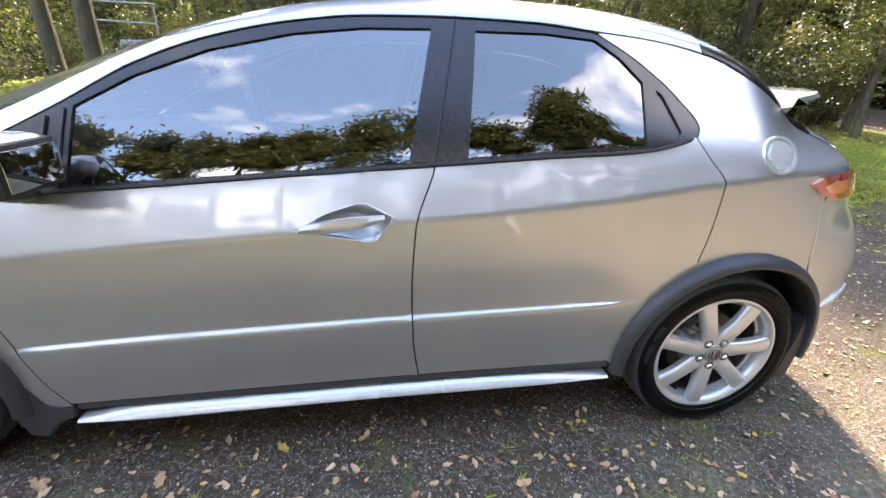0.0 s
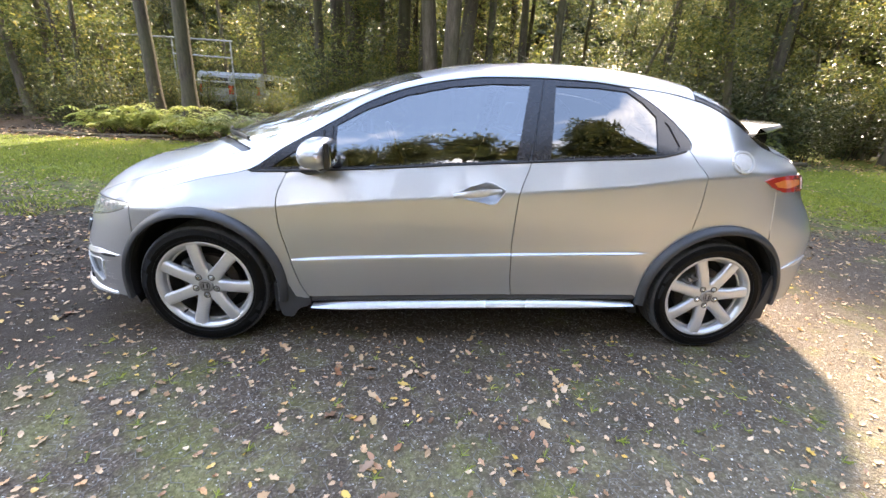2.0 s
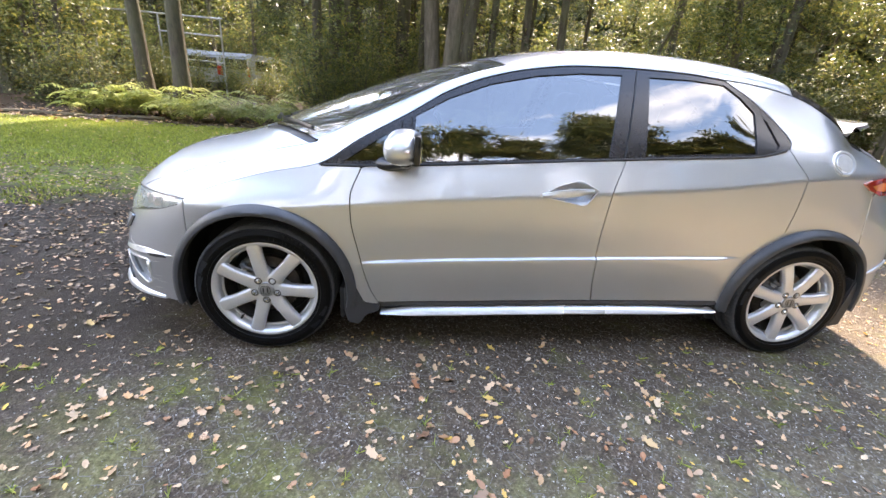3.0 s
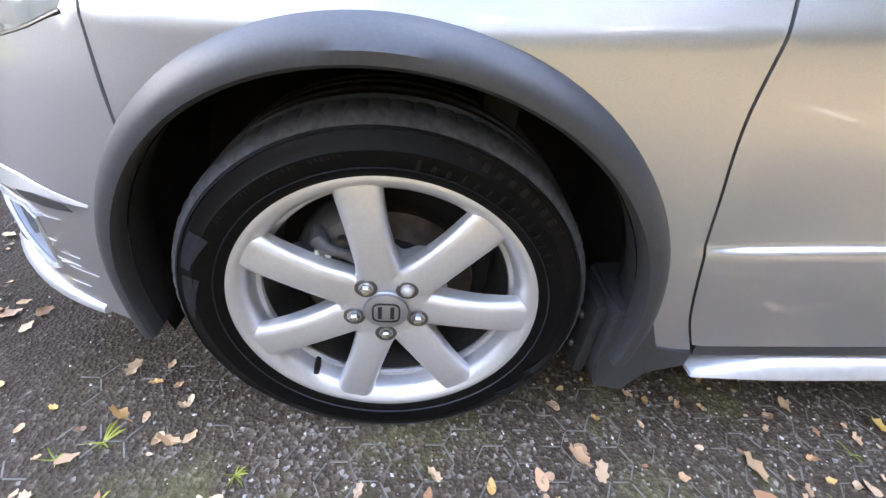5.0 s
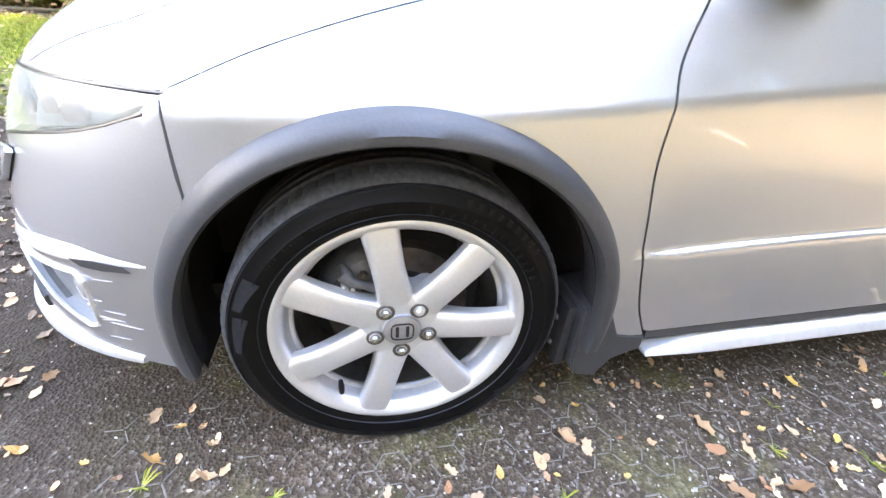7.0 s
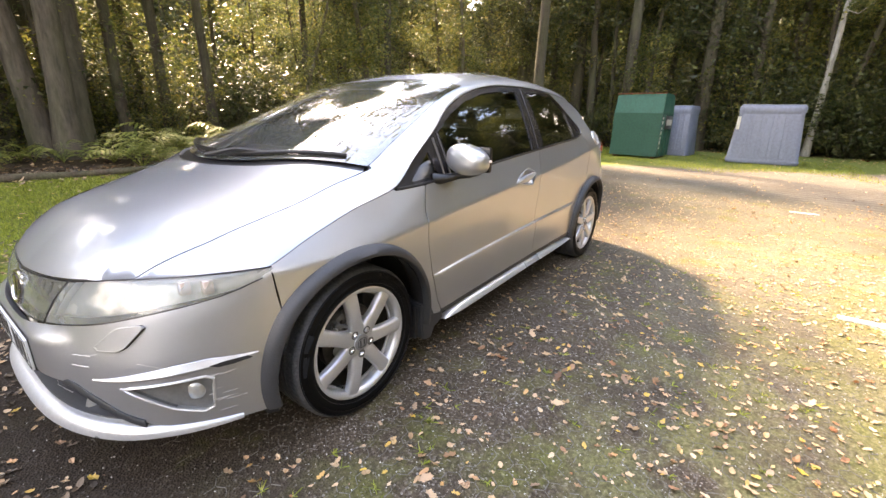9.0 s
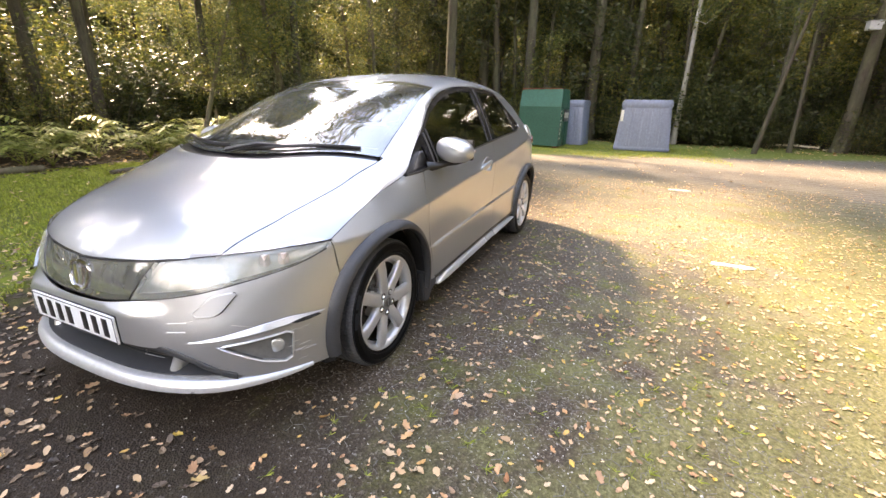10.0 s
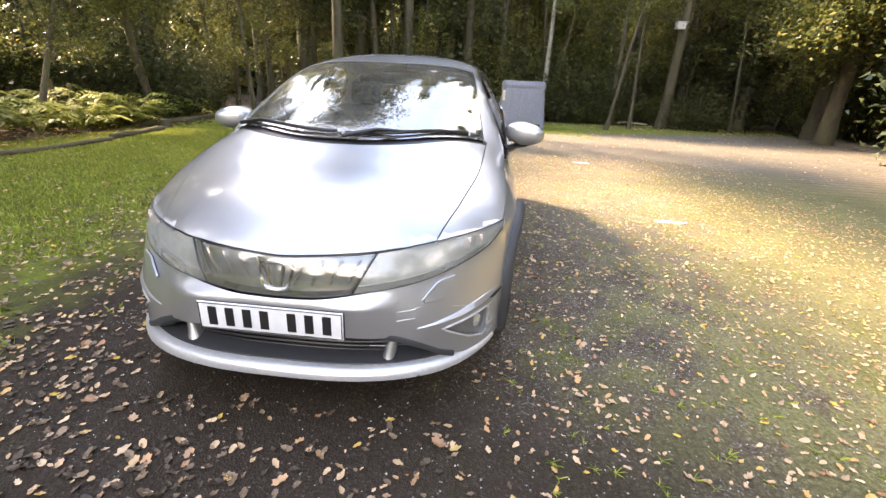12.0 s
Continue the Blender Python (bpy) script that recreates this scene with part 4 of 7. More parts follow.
# dark seams round the lamps
for s in (1, -1):
    pts = [on_front(np.array([-s * float(g_at_y(y, z))]), np.array([z]))[0] for y, z in ((div_top, float(lamp_top(div_top))), ((div_top + div_low) / 2, 0.602), (div_low, float(lamp_low(div_low))))]
    part("lamp_seam", tube(pts, 0.0035, 6), BLACK, car)
for f in (lamp_top, lamp_low):
    pts = []
    for y in np.linspace(-0.797, 0.797, 60):
        z = float(f(abs(y)))
        pts.append(on_front(np.array([float(g_at_y(y, z))]), np.array([z]))[0] + (0.003, 0, 0))
    part("lamp_gasket", tube(pts, 0.0028, 6), BLACK, car)

# --- lower front: intake, lip, struts, fog lamps, plate ---
def strip_front(name, ys, zs, depth, mat, sec, label="", parent=None):
    """A bar with cross-section sec (out, up), swept round the nose."""
    bm = bmesh.new()
    rows = []
    for y, z, k in zip(ys, zs, depth):
        g = float(g_at_y(y, 0.24 if z < 0.26 else z))
        p = on_front(np.array([g]), np.array([z]))[0]
        n = Vector((p[0] + 1.35, p[1] * 1.2, 0)).normalized()
        rows.append([bm.verts.new((p[0] + n.x * o * k, p[1] + n.y * o * k, z + u * k)) for o, u in sec])
    m = len(sec)
    for a, b in zip(rows, rows[1:]):
        for j in range(m):
            bm.faces.new((a[j], a[(j + 1) % m], b[(j + 1) % m], b[j]))
    bm.faces.new(rows[0]), bm.faces.new(rows[-1])
    bmesh.ops.recalc_face_normals(bm, faces=bm.faces)
    return part(name, bm, mat, parent or car, label)


LY = np.sin(np.linspace(-1, 1, 60) * math.pi / 2) * 0.79
strip_front("front_lip", LY, [0.224 + 0.006 * (y / 0.79) ** 2 for y in LY], [0.25 + 0.75 * min(1, (0.80 - abs(y)) / 0.22) ** 0.6 for y in LY], SILL,
            ((-0.105, 0.030), (-0.060, 0.031), (-0.014, 0.027), (0.008, 0.019), (0.019, 0.002), (0.018, -0.016), (0.0, -0.024), (-0.12, -0.022)), "bright silver lower lip spoiler")
intake = [(float(g_at_y(y, 0.33)), 0.43) for y in np.linspace(-0.58, 0.58, 24)] + [(float(g_at_y(y, 0.22)), 0.20) for y in np.linspace(0.70, -0.70, 24)]
part_mesh("intake_back", sheet(back(0.105), intake, 0.05, lip=0.0), LINER, car, angle=0)
for z, d in ((0.272, 0.050), (0.290, 0.048), (0.308, 0.044), (0.328, 0.040)):
    pts = [on_front(np.array([float(g_at_y(y, z))]), np.array([z]))[0] + (d + 0.04, 0, 0) for y in np.linspace(-0.60, 0.60, 40)]
    part("intake_bar", tube(pts, 0.0045, 6), BLACK, car)
TY = LY * 0.84
strip_front("intake_tray", TY, [0.224 + 0.006 * (y / 0.79) ** 2 for y in TY], [0.25 + 0.75 * min(1, (0.80 - abs(y)) / 0.22) ** 0.6 for y in TY], TRIM,
            ((-0.135, 0.060), (-0.075, 0.044), (-0.026, 0.0315), (-0.024, 0.028), (-0.10, 0.028), (-0.135, 0.040)))
strip_front("intake_lip", LY * 0.80, [float(lowline(abs(y))) for y in LY * 0.80], [1] * 60, TRIM, ((0.004, 0.010), (0.008, 0.002), (0.006, -0.014), (-0.05, -0.032), (-0.05, 0.008)))
for s in (1, -1):
    bm = bmesh.new()
    rows = []
    for z, y, w, x in ((0.238, 0.388, 0.036, -2.104), (0.258, 0.390, 0.028, -2.096), (0.32, 0.402, 0.022, -2.078), (0.40, 0.416, 0.024, -2.056)):
        rows.append([bm.verts.new((x + dx, s * (y + dy * w), z)) for dx, dy in ((0.014, -0.85), (0.002, -0.55), (-0.003, 0), (0.002, 0.55), (0.014, 0.85), (0.05, 0.9), (0.05, -0.9))])
    for a, b in zip(rows, rows[1:]):
        for j in range(7):
            bm.faces.new((a[j], a[(j + 1) % 7], b[(j + 1) % 7], b[j]))
    bmesh.ops.recalc_face_normals(bm, faces=bm.faces)
    part("intake_strut", bm, PAINT, car, "silver strut across the intake")
    # fog lamp in its recess
    hole = [(-s * g, z) for g, z in fogs[1]]
    hc = np.mean(hole, 0)
    wide = [tuple(hc + (np.array(q) - hc) * 1.10) for q in hole]
    fog = part_mesh("fog_lamp", sheet(back(0.022), wide, 0.02, lip=-0.010), grained("fog_silver", (0.17, 0.172, 0.168), 0.2, 0.35, 40, 0.2), car, "fog lamp in a pointed recess", angle=0)
    pts = [on_front(np.array([g]), np.array([z]))[0] + (-0.002, 0, 0) for g, z in resample(hole, 0.03)]
    part("fog_rim", tube(pts, 0.0042, 6, True), SILL, fog, "bright edge of the recess")
    bm = lathe([(0.0005, -0.012), (0.024, -0.010), (0.033, -0.002), (0.036, 0.01), (0.037, 0.03)], 28)
    bm.transform(Matrix.Translation((-1.888, -s * 0.705, 0.345)) @ Matrix.Rotation(radians(-90 + s * 37), 4, "Z"))
    part("fog_glass", bm, FOGGLASS, fog)
    # ledge above the fog lamp
    fy = np.linspace(0.50, 0.812, 24) * s
    strip_front("bumper_ledge", fy, [0.398 + 0.055 * ((abs(y) - 0.50) / 0.35) ** 1.5 for y in fy], [(0.15 + 0.75 * min(1, (abs(y) - 0.50) / 0.20)) * min(1, 0.15 + (0.812 - abs(y)) / 0.07) for y in fy], PAINT,
                ((-0.020, 0.036), (-0.001, 0.028), (0.011, 0.004), (0.008, -0.006), (-0.020, -0.012)))
    # washer cover
    wz = [(-s * float(g_at_y(y, z)), z) for y, z in ((0.522, 0.497), (0.512, 0.506), (0.560, 0.560), (0.572, 0.565), (0.616, 0.572), (0.622, 0.566), (0.590, 0.508), (0.575, 0.498))]
    part_mesh("washer_cover", sheet(on_front, wz, 0.02, off=0.012, lip=0.010), PAINT, car, angle=0)
    pts = [on_front(np.array([g]), np.array([z]))[0] + (-0.001, 0, 0) for g, z in resample(wz, 0.02)]
    part("washer_seam", tube(pts, 0.0022, 6, True), GAP, car)
    part("washer_edge", tube([Vector(p) + Vector((-0.0095, 0, 0.001)) for p in pts], 0.0034, 8, True), PAINT, car)

# edges of the towing-eye cover
for z in (0.436, 0.468):
    pts = [on_front(np.array([float(g_at_y(-y, z))]), np.array([z + (y - 0.42) * 0.06]))[0] + (-0.001, 0, 0) for y in np.linspace(0.425, 0.49, 6)]
    part("tow_cover_edge", tube(pts, 0.0014, 6), SILL, car)

plate = part("number_plate", box((-2.176, -0.252, 0.377), (-2.168, 0.280, 0.485), 0.003), PLATEWHITE, car, "white number plate with dark bars")
part("plate_backing", box((-2.1690, -0.2555, 0.3735), (-2.162, 0.2835, 0.4875), 0.002), BLACK, plate)
for k, y in enumerate((0.226, 0.162, 0.098, 0.034, -0.066, -0.130, -0.194)):
    part("plate_bar", box((-2.1782, y - 0.016, 0.395), (-2.1755, y + 0.016, 0.468), 0.001), INK, plate)
for z in (0.3815, 0.4805):
    part("plate_border", box((-2.1775, -0.248, z - 0.0015), (-2.1755, 0.276, z + 0.0015)), INK, plate)
for y in (-0.2475, 0.2755):
    part("plate_border", box((-2.1775, y - 0.0015, 0.380), (-2.1755, y + 0.0015, 0.482)), INK, plate)

# rounded badge frame stands in for the maker's mark; scuffs on the near corner, bumper seams at the rear
def front_patch(name, poly, mat, off=0.0015, label=""):
    return part_mesh(name, sheet(on_front, [(float(g_at_y(y, z)), z) for y, z in poly], 0.01, off=off, lip=0.001), mat, car, label, angle=0)


SCUFF = grained("scuffed_plastic", (0.03, 0.03, 0.032), 0.4, 0.7, 160)
SCRATCH = grained("pale_scratch", (0.66, 0.65, 0.64), 0.1, 0.6, 200)
front_patch("scuff", [(-0.752, 0.436), (-0.775, 0.444), (-0.800, 0.446), (-0.806, 0.437), (-0.785, 0.430), (-0.765, 0.428)], SCUFF, 0.010, "dark scrape through the paint")
rs = np.random.default_rng(5)
for _ in range(10):
    y, z = -rs.uniform(0.735, 0.775), rs.uniform(0.27, 0.43)
    L, a, w = rs.uniform(0.010, 0.030), rs.normal(0.25, 0.18), rs.uniform(0.0004, 0.0010)
    front_patch("scratch", [(y, z - w), (y - L * 0.6, z + L * 0.6 * a - w * 0.7), (y - L, z + L * a), (y - L * 0.6, z + L * 0.6 * a + w * 0.7), (y, z + w)], SCRATCH)
for y, z, L, a in ((-0.335, 0.405, 0.085, -0.05), (-0.335, 0.345, 0.080, -0.08), (-0.338, 0.405, 0.004, -14.0), (-0.46, 0.47, 0.05, 0.2), (-0.62, 0.46, 0.06, -0.3)):
    front_patch("scratch", [(y, z - 0.0008), (y - L, z + L * a - 0.0006), (y - L, z + L * a + 0.0006), (y, z + 0.0008)], SCRATCH)
for s in (1, -1):
    pts = [(seam_x(z) - 0.004, -s * (float(side_y(seam_x(z), z)) + 0.0005), z) for z in np.linspace(0.70, 0.897, 12)]
    part("bumper_seam", tube(pts, 0.0028, 6), SILL, car)
    strip = [(float(g_r(x, z)), z) for x, z in ((1.70, 0.478), (1.80, 0.492), (1.875, 0.517), (1.89, 0.535), (1.862, 0.530), (1.79, 0.512))]
    part_mesh("bumper_strip", sheet(on_rear, strip, 0.02, off=0.007, lip=0.010, mirror=s < 0), SILL, car, angle=0)

# --- cowl, wipers ---
cowl = [(float(screen_base(y)) - 0.045, y) for y in np.linspace(-0.69, 0.69, 40)] + [(float(screen_base(y)) + 0.02, y) for y in np.linspace(0.67, -0.67, 40)]
part_mesh("cowl", sheet(on_top, cowl, 0.03, off=-0.012), BLACK, car, angle=0)


def wiper(y0, y1, lift):
    ys_ = np.linspace(y0, y1, 16)
    pts = [(float(screen_base(y)) + 0.03 + 0.03 * abs(t - 0.5), y, float(top_z(float(screen_base(y)) + 0.04, y)) + lift) for t, y in zip(np.linspace(0, 1, 16), ys_)]
    w = part("wiper", tube(pts, 0.0065, 6, flat=1.5), BLACK, car, "black wiper lying along the screen base")
    m = len(pts) // 2
    arm = [pts[m], ((pts[0][0] + pts[m][0]) / 2 - 0.03, (y0 + ys_[m]) / 2, (pts[0][2] + pts[m][2]) / 2 + 0.016), (pts[0][0] - 0.06, y0, pts[0][2] - 0.01)]
    part("wiper_arm", tube(arm, [0.006, 0.008, 0.011], 8), BLACK, w)


wiper(0.62, 0.02, 0.013)
wiper(-0.02, -0.60, 0.007)

# --- mirrors ---
for s in (1, -1):
    bm = bmesh.new()
    bmesh.ops.create_uvsphere(bm, u_segments=36, v_segments=24, radius=1.0)
    for v in bm.verts:
        x, y, z = v.co
        p = lambda a, k: math.copysign(abs(a) ** k, a)  # noqa: E731
        x, y, z = p(x, 0.75), p(y, 0.72), p(z, 0.78)
        taper = 1 - 0.22 * max(0, y) - 0.12 * max(0, -y) ** 2
        xx = x * 0.075 * (1.15 if x < 0 else 0.74)
        v.co = Vector((-0.705 + xx * 0.95 - 0.02 * y, -s * (0.930 + y * 0.115), 0.997 + z * 0.070 * taper + 0.008 * -y))
    bmesh.ops.recalc_face_normals(bm, faces=bm.faces)
    mirror = part("door_mirror", bm, PAINT, car, "silver door mirror on a black foot")
    part("mirror_glass", box((-0.6495, -s * 0.930 - 0.080, 0.953), (-0.6455, -s * 0.930 + 0.080, 1.041), 0.0015), MIRROR, mirror)
    part("mirror_bezel", box((-0.6760, -s * 0.930 - 0.093, 0.940), (-0.6485, -s * 0.930 + 0.093, 1.054), 0.012), BLACK, mirror)
    bm = tube([(-0.80, -s * 0.80, 0.905), (-0.765, -s * 0.845, 0.910), (-0.71, -s * 0.885, 0.922), (-0.70, -s * 0.935, 0.932), (-0.695, -s * 0.99, 0.942)], [0.040, 0.028, 0.022, 0.024, 0.012], 12, flat=0.75)
    part("mirror_foot", bm, BLACK, mirror)
    part("mirror_indicator", tube([(-0.782, -s * 0.925, 0.996), (-0.766, -s * 0.985, 0.997), (-0.728, -s * 1.030, 0.997), (-0.692, -s * 1.042, 0.996)], [0.004, 0.010, 0.011, 0.006], 8), CLEARLAMP, mirror)

# --- fuel flap, tail lamps, spoiler ---
fx, fz = 1.308, 1.034
cy = -float(side_y(fx, fz))
bm = lathe([(0.0005, -0.010), (0.040, -0.009), (0.043, -0.006), (0.0435, -0.001), (0.0475, -0.0015), (0.050, -0.009), (0.058, -0.009), (0.061, -0.001), (0.061, 0.02)], 48)
nrm = Vector((0.03, -0.88, 0.46)).normalized()
bm.transform(Matrix.Translation((fx, cy + 0.001, fz)) @ Vector((0, -1, 0)).rotation_difference(nrm).to_matrix().to_4x4())
part("fuel_flap", bm, SILL, car, "round brushed fuel flap")
lampx = [(x - 0.054, z + 0.006) for x, z in ((1.486, 0.944), (1.53, 0.962), (1.62, 0.972), (1.75, 0.968), (1.85, 0.952), (1.88, 0.925), (1.86, 0.900), (1.76, 0.888), (1.62, 0.888), (1.54, 0.912))]
for far in (False, True):
    tl = part_mesh("tail_lamp", sheet(on_rear, [(float(g_r(x, z)), z) for x, z in lampx], 0.025, off=0.010, lip=0.02, mirror=far), RED, car, "red and amber tail lamp", angle=0)
    for cut, mat, o in (([(1.54, 0.935), (1.60, 0.950), (1.74, 0.948), (1.76, 0.925), (1.64, 0.908), (1.57, 0.915)], AMBER, 0.012), ([(1.77, 0.955), (1.845, 0.943), (1.868, 0.922), (1.85, 0.906), (1.77, 0.897)], CLEARLAMP, 0.013)):
        part_mesh("lamp_segment", sheet(on_rear, [(float(g_r(x - 0.054, z + 0.006)), z + 0.006) for x, z in cut], 0.02, off=o, lip=0.004, mirror=far), mat, tl, angle=0)
bm = bmesh.new()
rows = []
for t in np.linspace(-1, 1, 40):
    y = 0.68 * t
    e = abs(t) ** 4
    lead, back_x = 1.50 - 0.075 * e, 1.89 - 0.06 * t * t - 0.33 * e
    rows.append([bm.verts.new(p) for p in ((lead, y, 1.178 - 0.018 * e), (lead + 0.10, y, 1.215 - 0.04 * e), (back_x - 0.02, y, 1.224 - 0.03 * e), (back_x, y, 1.212 - 0.03 * e), (back_x - 0.03, y, 1.192 - 0.03 * e), (lead + 0.03, y, 1.155 - 0.01 * e))])
for a, b in zip(rows, rows[1:]):
    for j in range(6):
        bm.faces.new((a[j], a[(j + 1) % 6], b[(j + 1) % 6], b[j]))
bm.faces.new(rows[0]), bm.faces.new(rows[-1])
bmesh.ops.recalc_face_normals(bm, faces=bm.faces)
part("spoiler", bm, PAINT, car, "silver spoiler across the hatch glass")
# lower hatch glass under the spoiler
part("lower_hatch_glass", box((1.50, -0.47, 1.00), (1.72, 0.47, 1.165), 0.02, m=Matrix.Identity(4)), GLOSSBLACK, car)

# --- floor pan and cabin ---
part("floor_pan", box((-1.95, -0.60, 0.17), (1.95, 0.60, 0.26), 0.02), LINER, car)
part("floor_pan", box((-0.90, -0.80, 0.19), (0.90, 0.80, 0.27), 0.02), LINER, car)
part("bulkhead", box((-1.20, -0.74, 0.25), (-1.14, 0.74, 0.86), 0.02), LINER, car)
for s in (1, -1):
    part("door_lining", box((-0.86, -s * 0.80 - 0.015, 0.27), (1.10, -s * 0.80 + 0.015, 0.90), 0.01), DASH, car)
    part("boot_lining", box((1.10, -s * 0.62 - 0.01, 0.30), (1.75, -s * 0.62 + 0.01, 1.0), 0.01), DASH, car)
part("boot_floor", box((0.95, -0.62, 0.72), (1.80, 0.62, 0.76), 0.01), DASH, car)
head = [(x, -edge(x) + 0.05) for x in np.linspace(-0.25, 1.15, 30)] + [(x, edge(x) - 0.05) for x in np.linspace(1.15, -0.25, 30)]
part_mesh("headlining", sheet(on_top, head, 0.08, off=-0.035, lip=0.0), HEADLINER, car, angle=0)
bm = bmesh.new()
rows = []
for y in np.linspace(-0.72, 0.72, 20):
    c = 0.10 * (y / 0.72) ** 2
    rows.append([bm.verts.new(p) for p in ((-1.30 + c * 2.2, y, 0.86), (-1.28 + c * 2.2, y, 0.945 - c * 0.2), (-1.0 + c, y, 0.965), (-0.78, y, 0.985), (-0.62, y, 0.96), (-0.58, y, 0.88), (-0.66, y, 0.62), (-0.8, y, 0.5))])
for a, b in zip(rows, rows[1:]):
    for j in range(7):
        bm.faces.new((a[j], a[j + 1], b[j + 1], b[j]))
bmesh.ops.recalc_face_normals(bm, faces=bm.faces)
part("dashboard", bm, DASH, car, "dark grey dashboard")
ring = [(-0.42 - 0.08 * math.sin(a), 0.36 + 0.185 * math.cos(a), 0.90 + 0.17 * math.sin(a)) for a in np.linspace(0, 2 * math.pi, 32, endpoint=False)]
wheel_s = part("steering_wheel", tube(ring, 0.016, 8, True), BLACK, car)
part("steering_boss", box((-0.47, 0.28, 0.83), (-0.40, 0.44, 0.95), 0.03), DASH, wheel_s)


def seat(x, y, w, rear=False):
    part("seat_cushion", box((x - 0.26, y - w / 2, 0.40), (x + 0.26, y + w / 2, 0.55), 0.06, seg=3), CLOTH, car)
    lean = Matrix.Translation((x + 0.24, y, 0.50)) @ Matrix.Rotation(radians(20), 4, "Y")
    part("seat_back", box((-0.07, -w / 2, 0), (0.07, w / 2, 0.60), 0.06, seg=3, m=lean), CLOTH, car)
    for yy in ((0,) if not rear else (-0.36, 0.36)):
        part("head_rest", box((-0.045, yy - 0.13, 0.63), (0.045, yy + 0.13, 0.80), 0.04, seg=3, m=lean), CLOTH, car)


seat(-0.10, -0.36, 0.50), seat(-0.10, 0.36, 0.50), seat(0.72, 0.0, 1.28, True)
part("inner_mirror", box((-0.42, -0.12, 1.255), (-0.40, 0.12, 1.315), 0.01), BLACK, car)

# ---- ground ----
rng = np.random.default_rng(7)


def fast_mesh(name, V, F):
    me = bpy.data.meshes.new(name)
    me.from_pydata(np.asarray(V, float).tolist(), [], np.asarray(F).tolist())
    return me


def ground_material():
    m = material("lot_ground", (0.06, 0.05, 0.04), 0.9, 0.0, Specular_IOR_Level=0.18)
    v = world_coords(m)
    sep = node(m, "ShaderNodeSeparateXYZ")
    link(m, v, sep.inputs["Vector"])
    X, Y = sep.outputs["X"], sep.outputs["Y"]

    def lin(a, b, c, extra=None, amount=0.0):
        """a x + b y + c, plus noise."""
        p = node(m, "ShaderNodeMath")
        p.operation = "MULTIPLY_ADD"
        link(m, X, p.inputs[0])
        p.inputs[1].default_value, p.inputs[2].default_value = a, c
        q = node(m, "ShaderNodeMath")
        q.operation = "MULTIPLY_ADD"
        link(m, Y, q.inputs[0])
        q.inputs[1].default_value = b
        link(m, p.outputs["Value"], q.inputs[2])
        if extra is None:
            return q.outputs["Value"]
        r = node(m, "ShaderNodeMath")
        r.operation = "MULTIPLY_ADD"
        link(m, extra, r.inputs[0])
        r.inputs[1].default_value = amount
        link(m, q.outputs["Value"], r.inputs[2])
        return r.outputs["Value"]

    big, med, fine = noise_tex(m, v, 0.55, 5.0, 0.6), noise_tex(m, v, 3.2, 5.0, 0.65), noise_tex(m, v, 55.0, 4.0, 0.7)
    grit = node(m, "ShaderNodeTexVoronoi", Scale=130.0)
    link(m, v, grit.inputs["Vector"])
    speck = ramp(m, grit.outputs["Color"], [(0.0, (0.020, 0.014, 0.009)), (0.42, (0.080, 0.058, 0.041)), (0.72, (0.20, 0.16, 0.12)), (0.86, (0.43, 0.38, 0.33)), (0.95, (0.74, 0.71, 0.67))])
    asphalt = mix(m, ramp(m, fine, [(0.35, 0.85), (0.7, 0.25)]), speck, (0.062, 0.044, 0.030))
    moss = ramp(m, fine, [(0.25, (0.042, 0.042, 0.016)), (0.5, (0.170, 0.162, 0.066)), (0.75, (0.33, 0.31, 0.16))])
    tan = ramp(m, fine, [(0.25, (0.075, 0.064, 0.042)), (0.5, (0.190, 0.164, 0.108)), (0.75, (0.41, 0.365, 0.26))])
    soil = ramp(m, fine, [(0.2, (0.022, 0.015, 0.010)), (0.5, (0.060, 0.041, 0.027)), (0.8, (0.125, 0.088, 0.057))])
    turf = ramp(m, fine, [(0.2, (0.06, 0.095, 0.010)), (0.6, (0.17, 0.205, 0.026)), (0.85, (0.27, 0.28, 0.05))])
    # worn bare stone, then moss away from the car, then dry dusty lot
    col = mix(m, ramp(m, lin(0.10, -0.28, -0.50, med, 0.9), [(0.30, 0.0), (0.72, 0.85)]), asphalt, tan)
    col = mix(m, ramp(m, lin(-0.06, -0.17, -0.42, med, 1.1), [(0.40, 0.0), (0.62, 0.88)]), col, moss)
    green = ramp(m, fine, [(0.25, (0.040, 0.048, 0.011)), (0.5, (0.125, 0.140, 0.024)), (0.75, (0.27, 0.275, 0.055))])
    col = mix(m, ramp(m, noise_tex(m, v, 2.1, 6.0, 0.7), [(0.54, 0.0), (0.68, 0.64)]), col, green)
    pale = ramp(m, fine, [(0.25, (0.09, 0.081, 0.068)), (0.5, (0.195, 0.178, 0.152)), (0.75, (0.35, 0.325, 0.28))])
    col = mix(m, ramp(m, lin(0.085, -0.045, -0.35, big, 0.5), [(0.42, 0.0), (0.70, 0.9)]), col, pale)
    col = mix(m, ramp(m, noise_tex(m, v, 1.3, 7.0, 0.75), [(0.40, 0.55), (0.60, 0.0)]), col, mix(m, 0.55, col, (0.05, 0.042, 0.03)))
    # dark soil at the nose, blended near black to paint in the bumper's shade
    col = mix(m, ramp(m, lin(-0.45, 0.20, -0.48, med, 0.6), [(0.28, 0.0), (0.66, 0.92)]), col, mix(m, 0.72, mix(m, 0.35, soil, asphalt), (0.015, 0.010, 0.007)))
    wave = node(m, "ShaderNodeTexWave", Scale=1.25, Distortion=1.2, Detail=3.0)
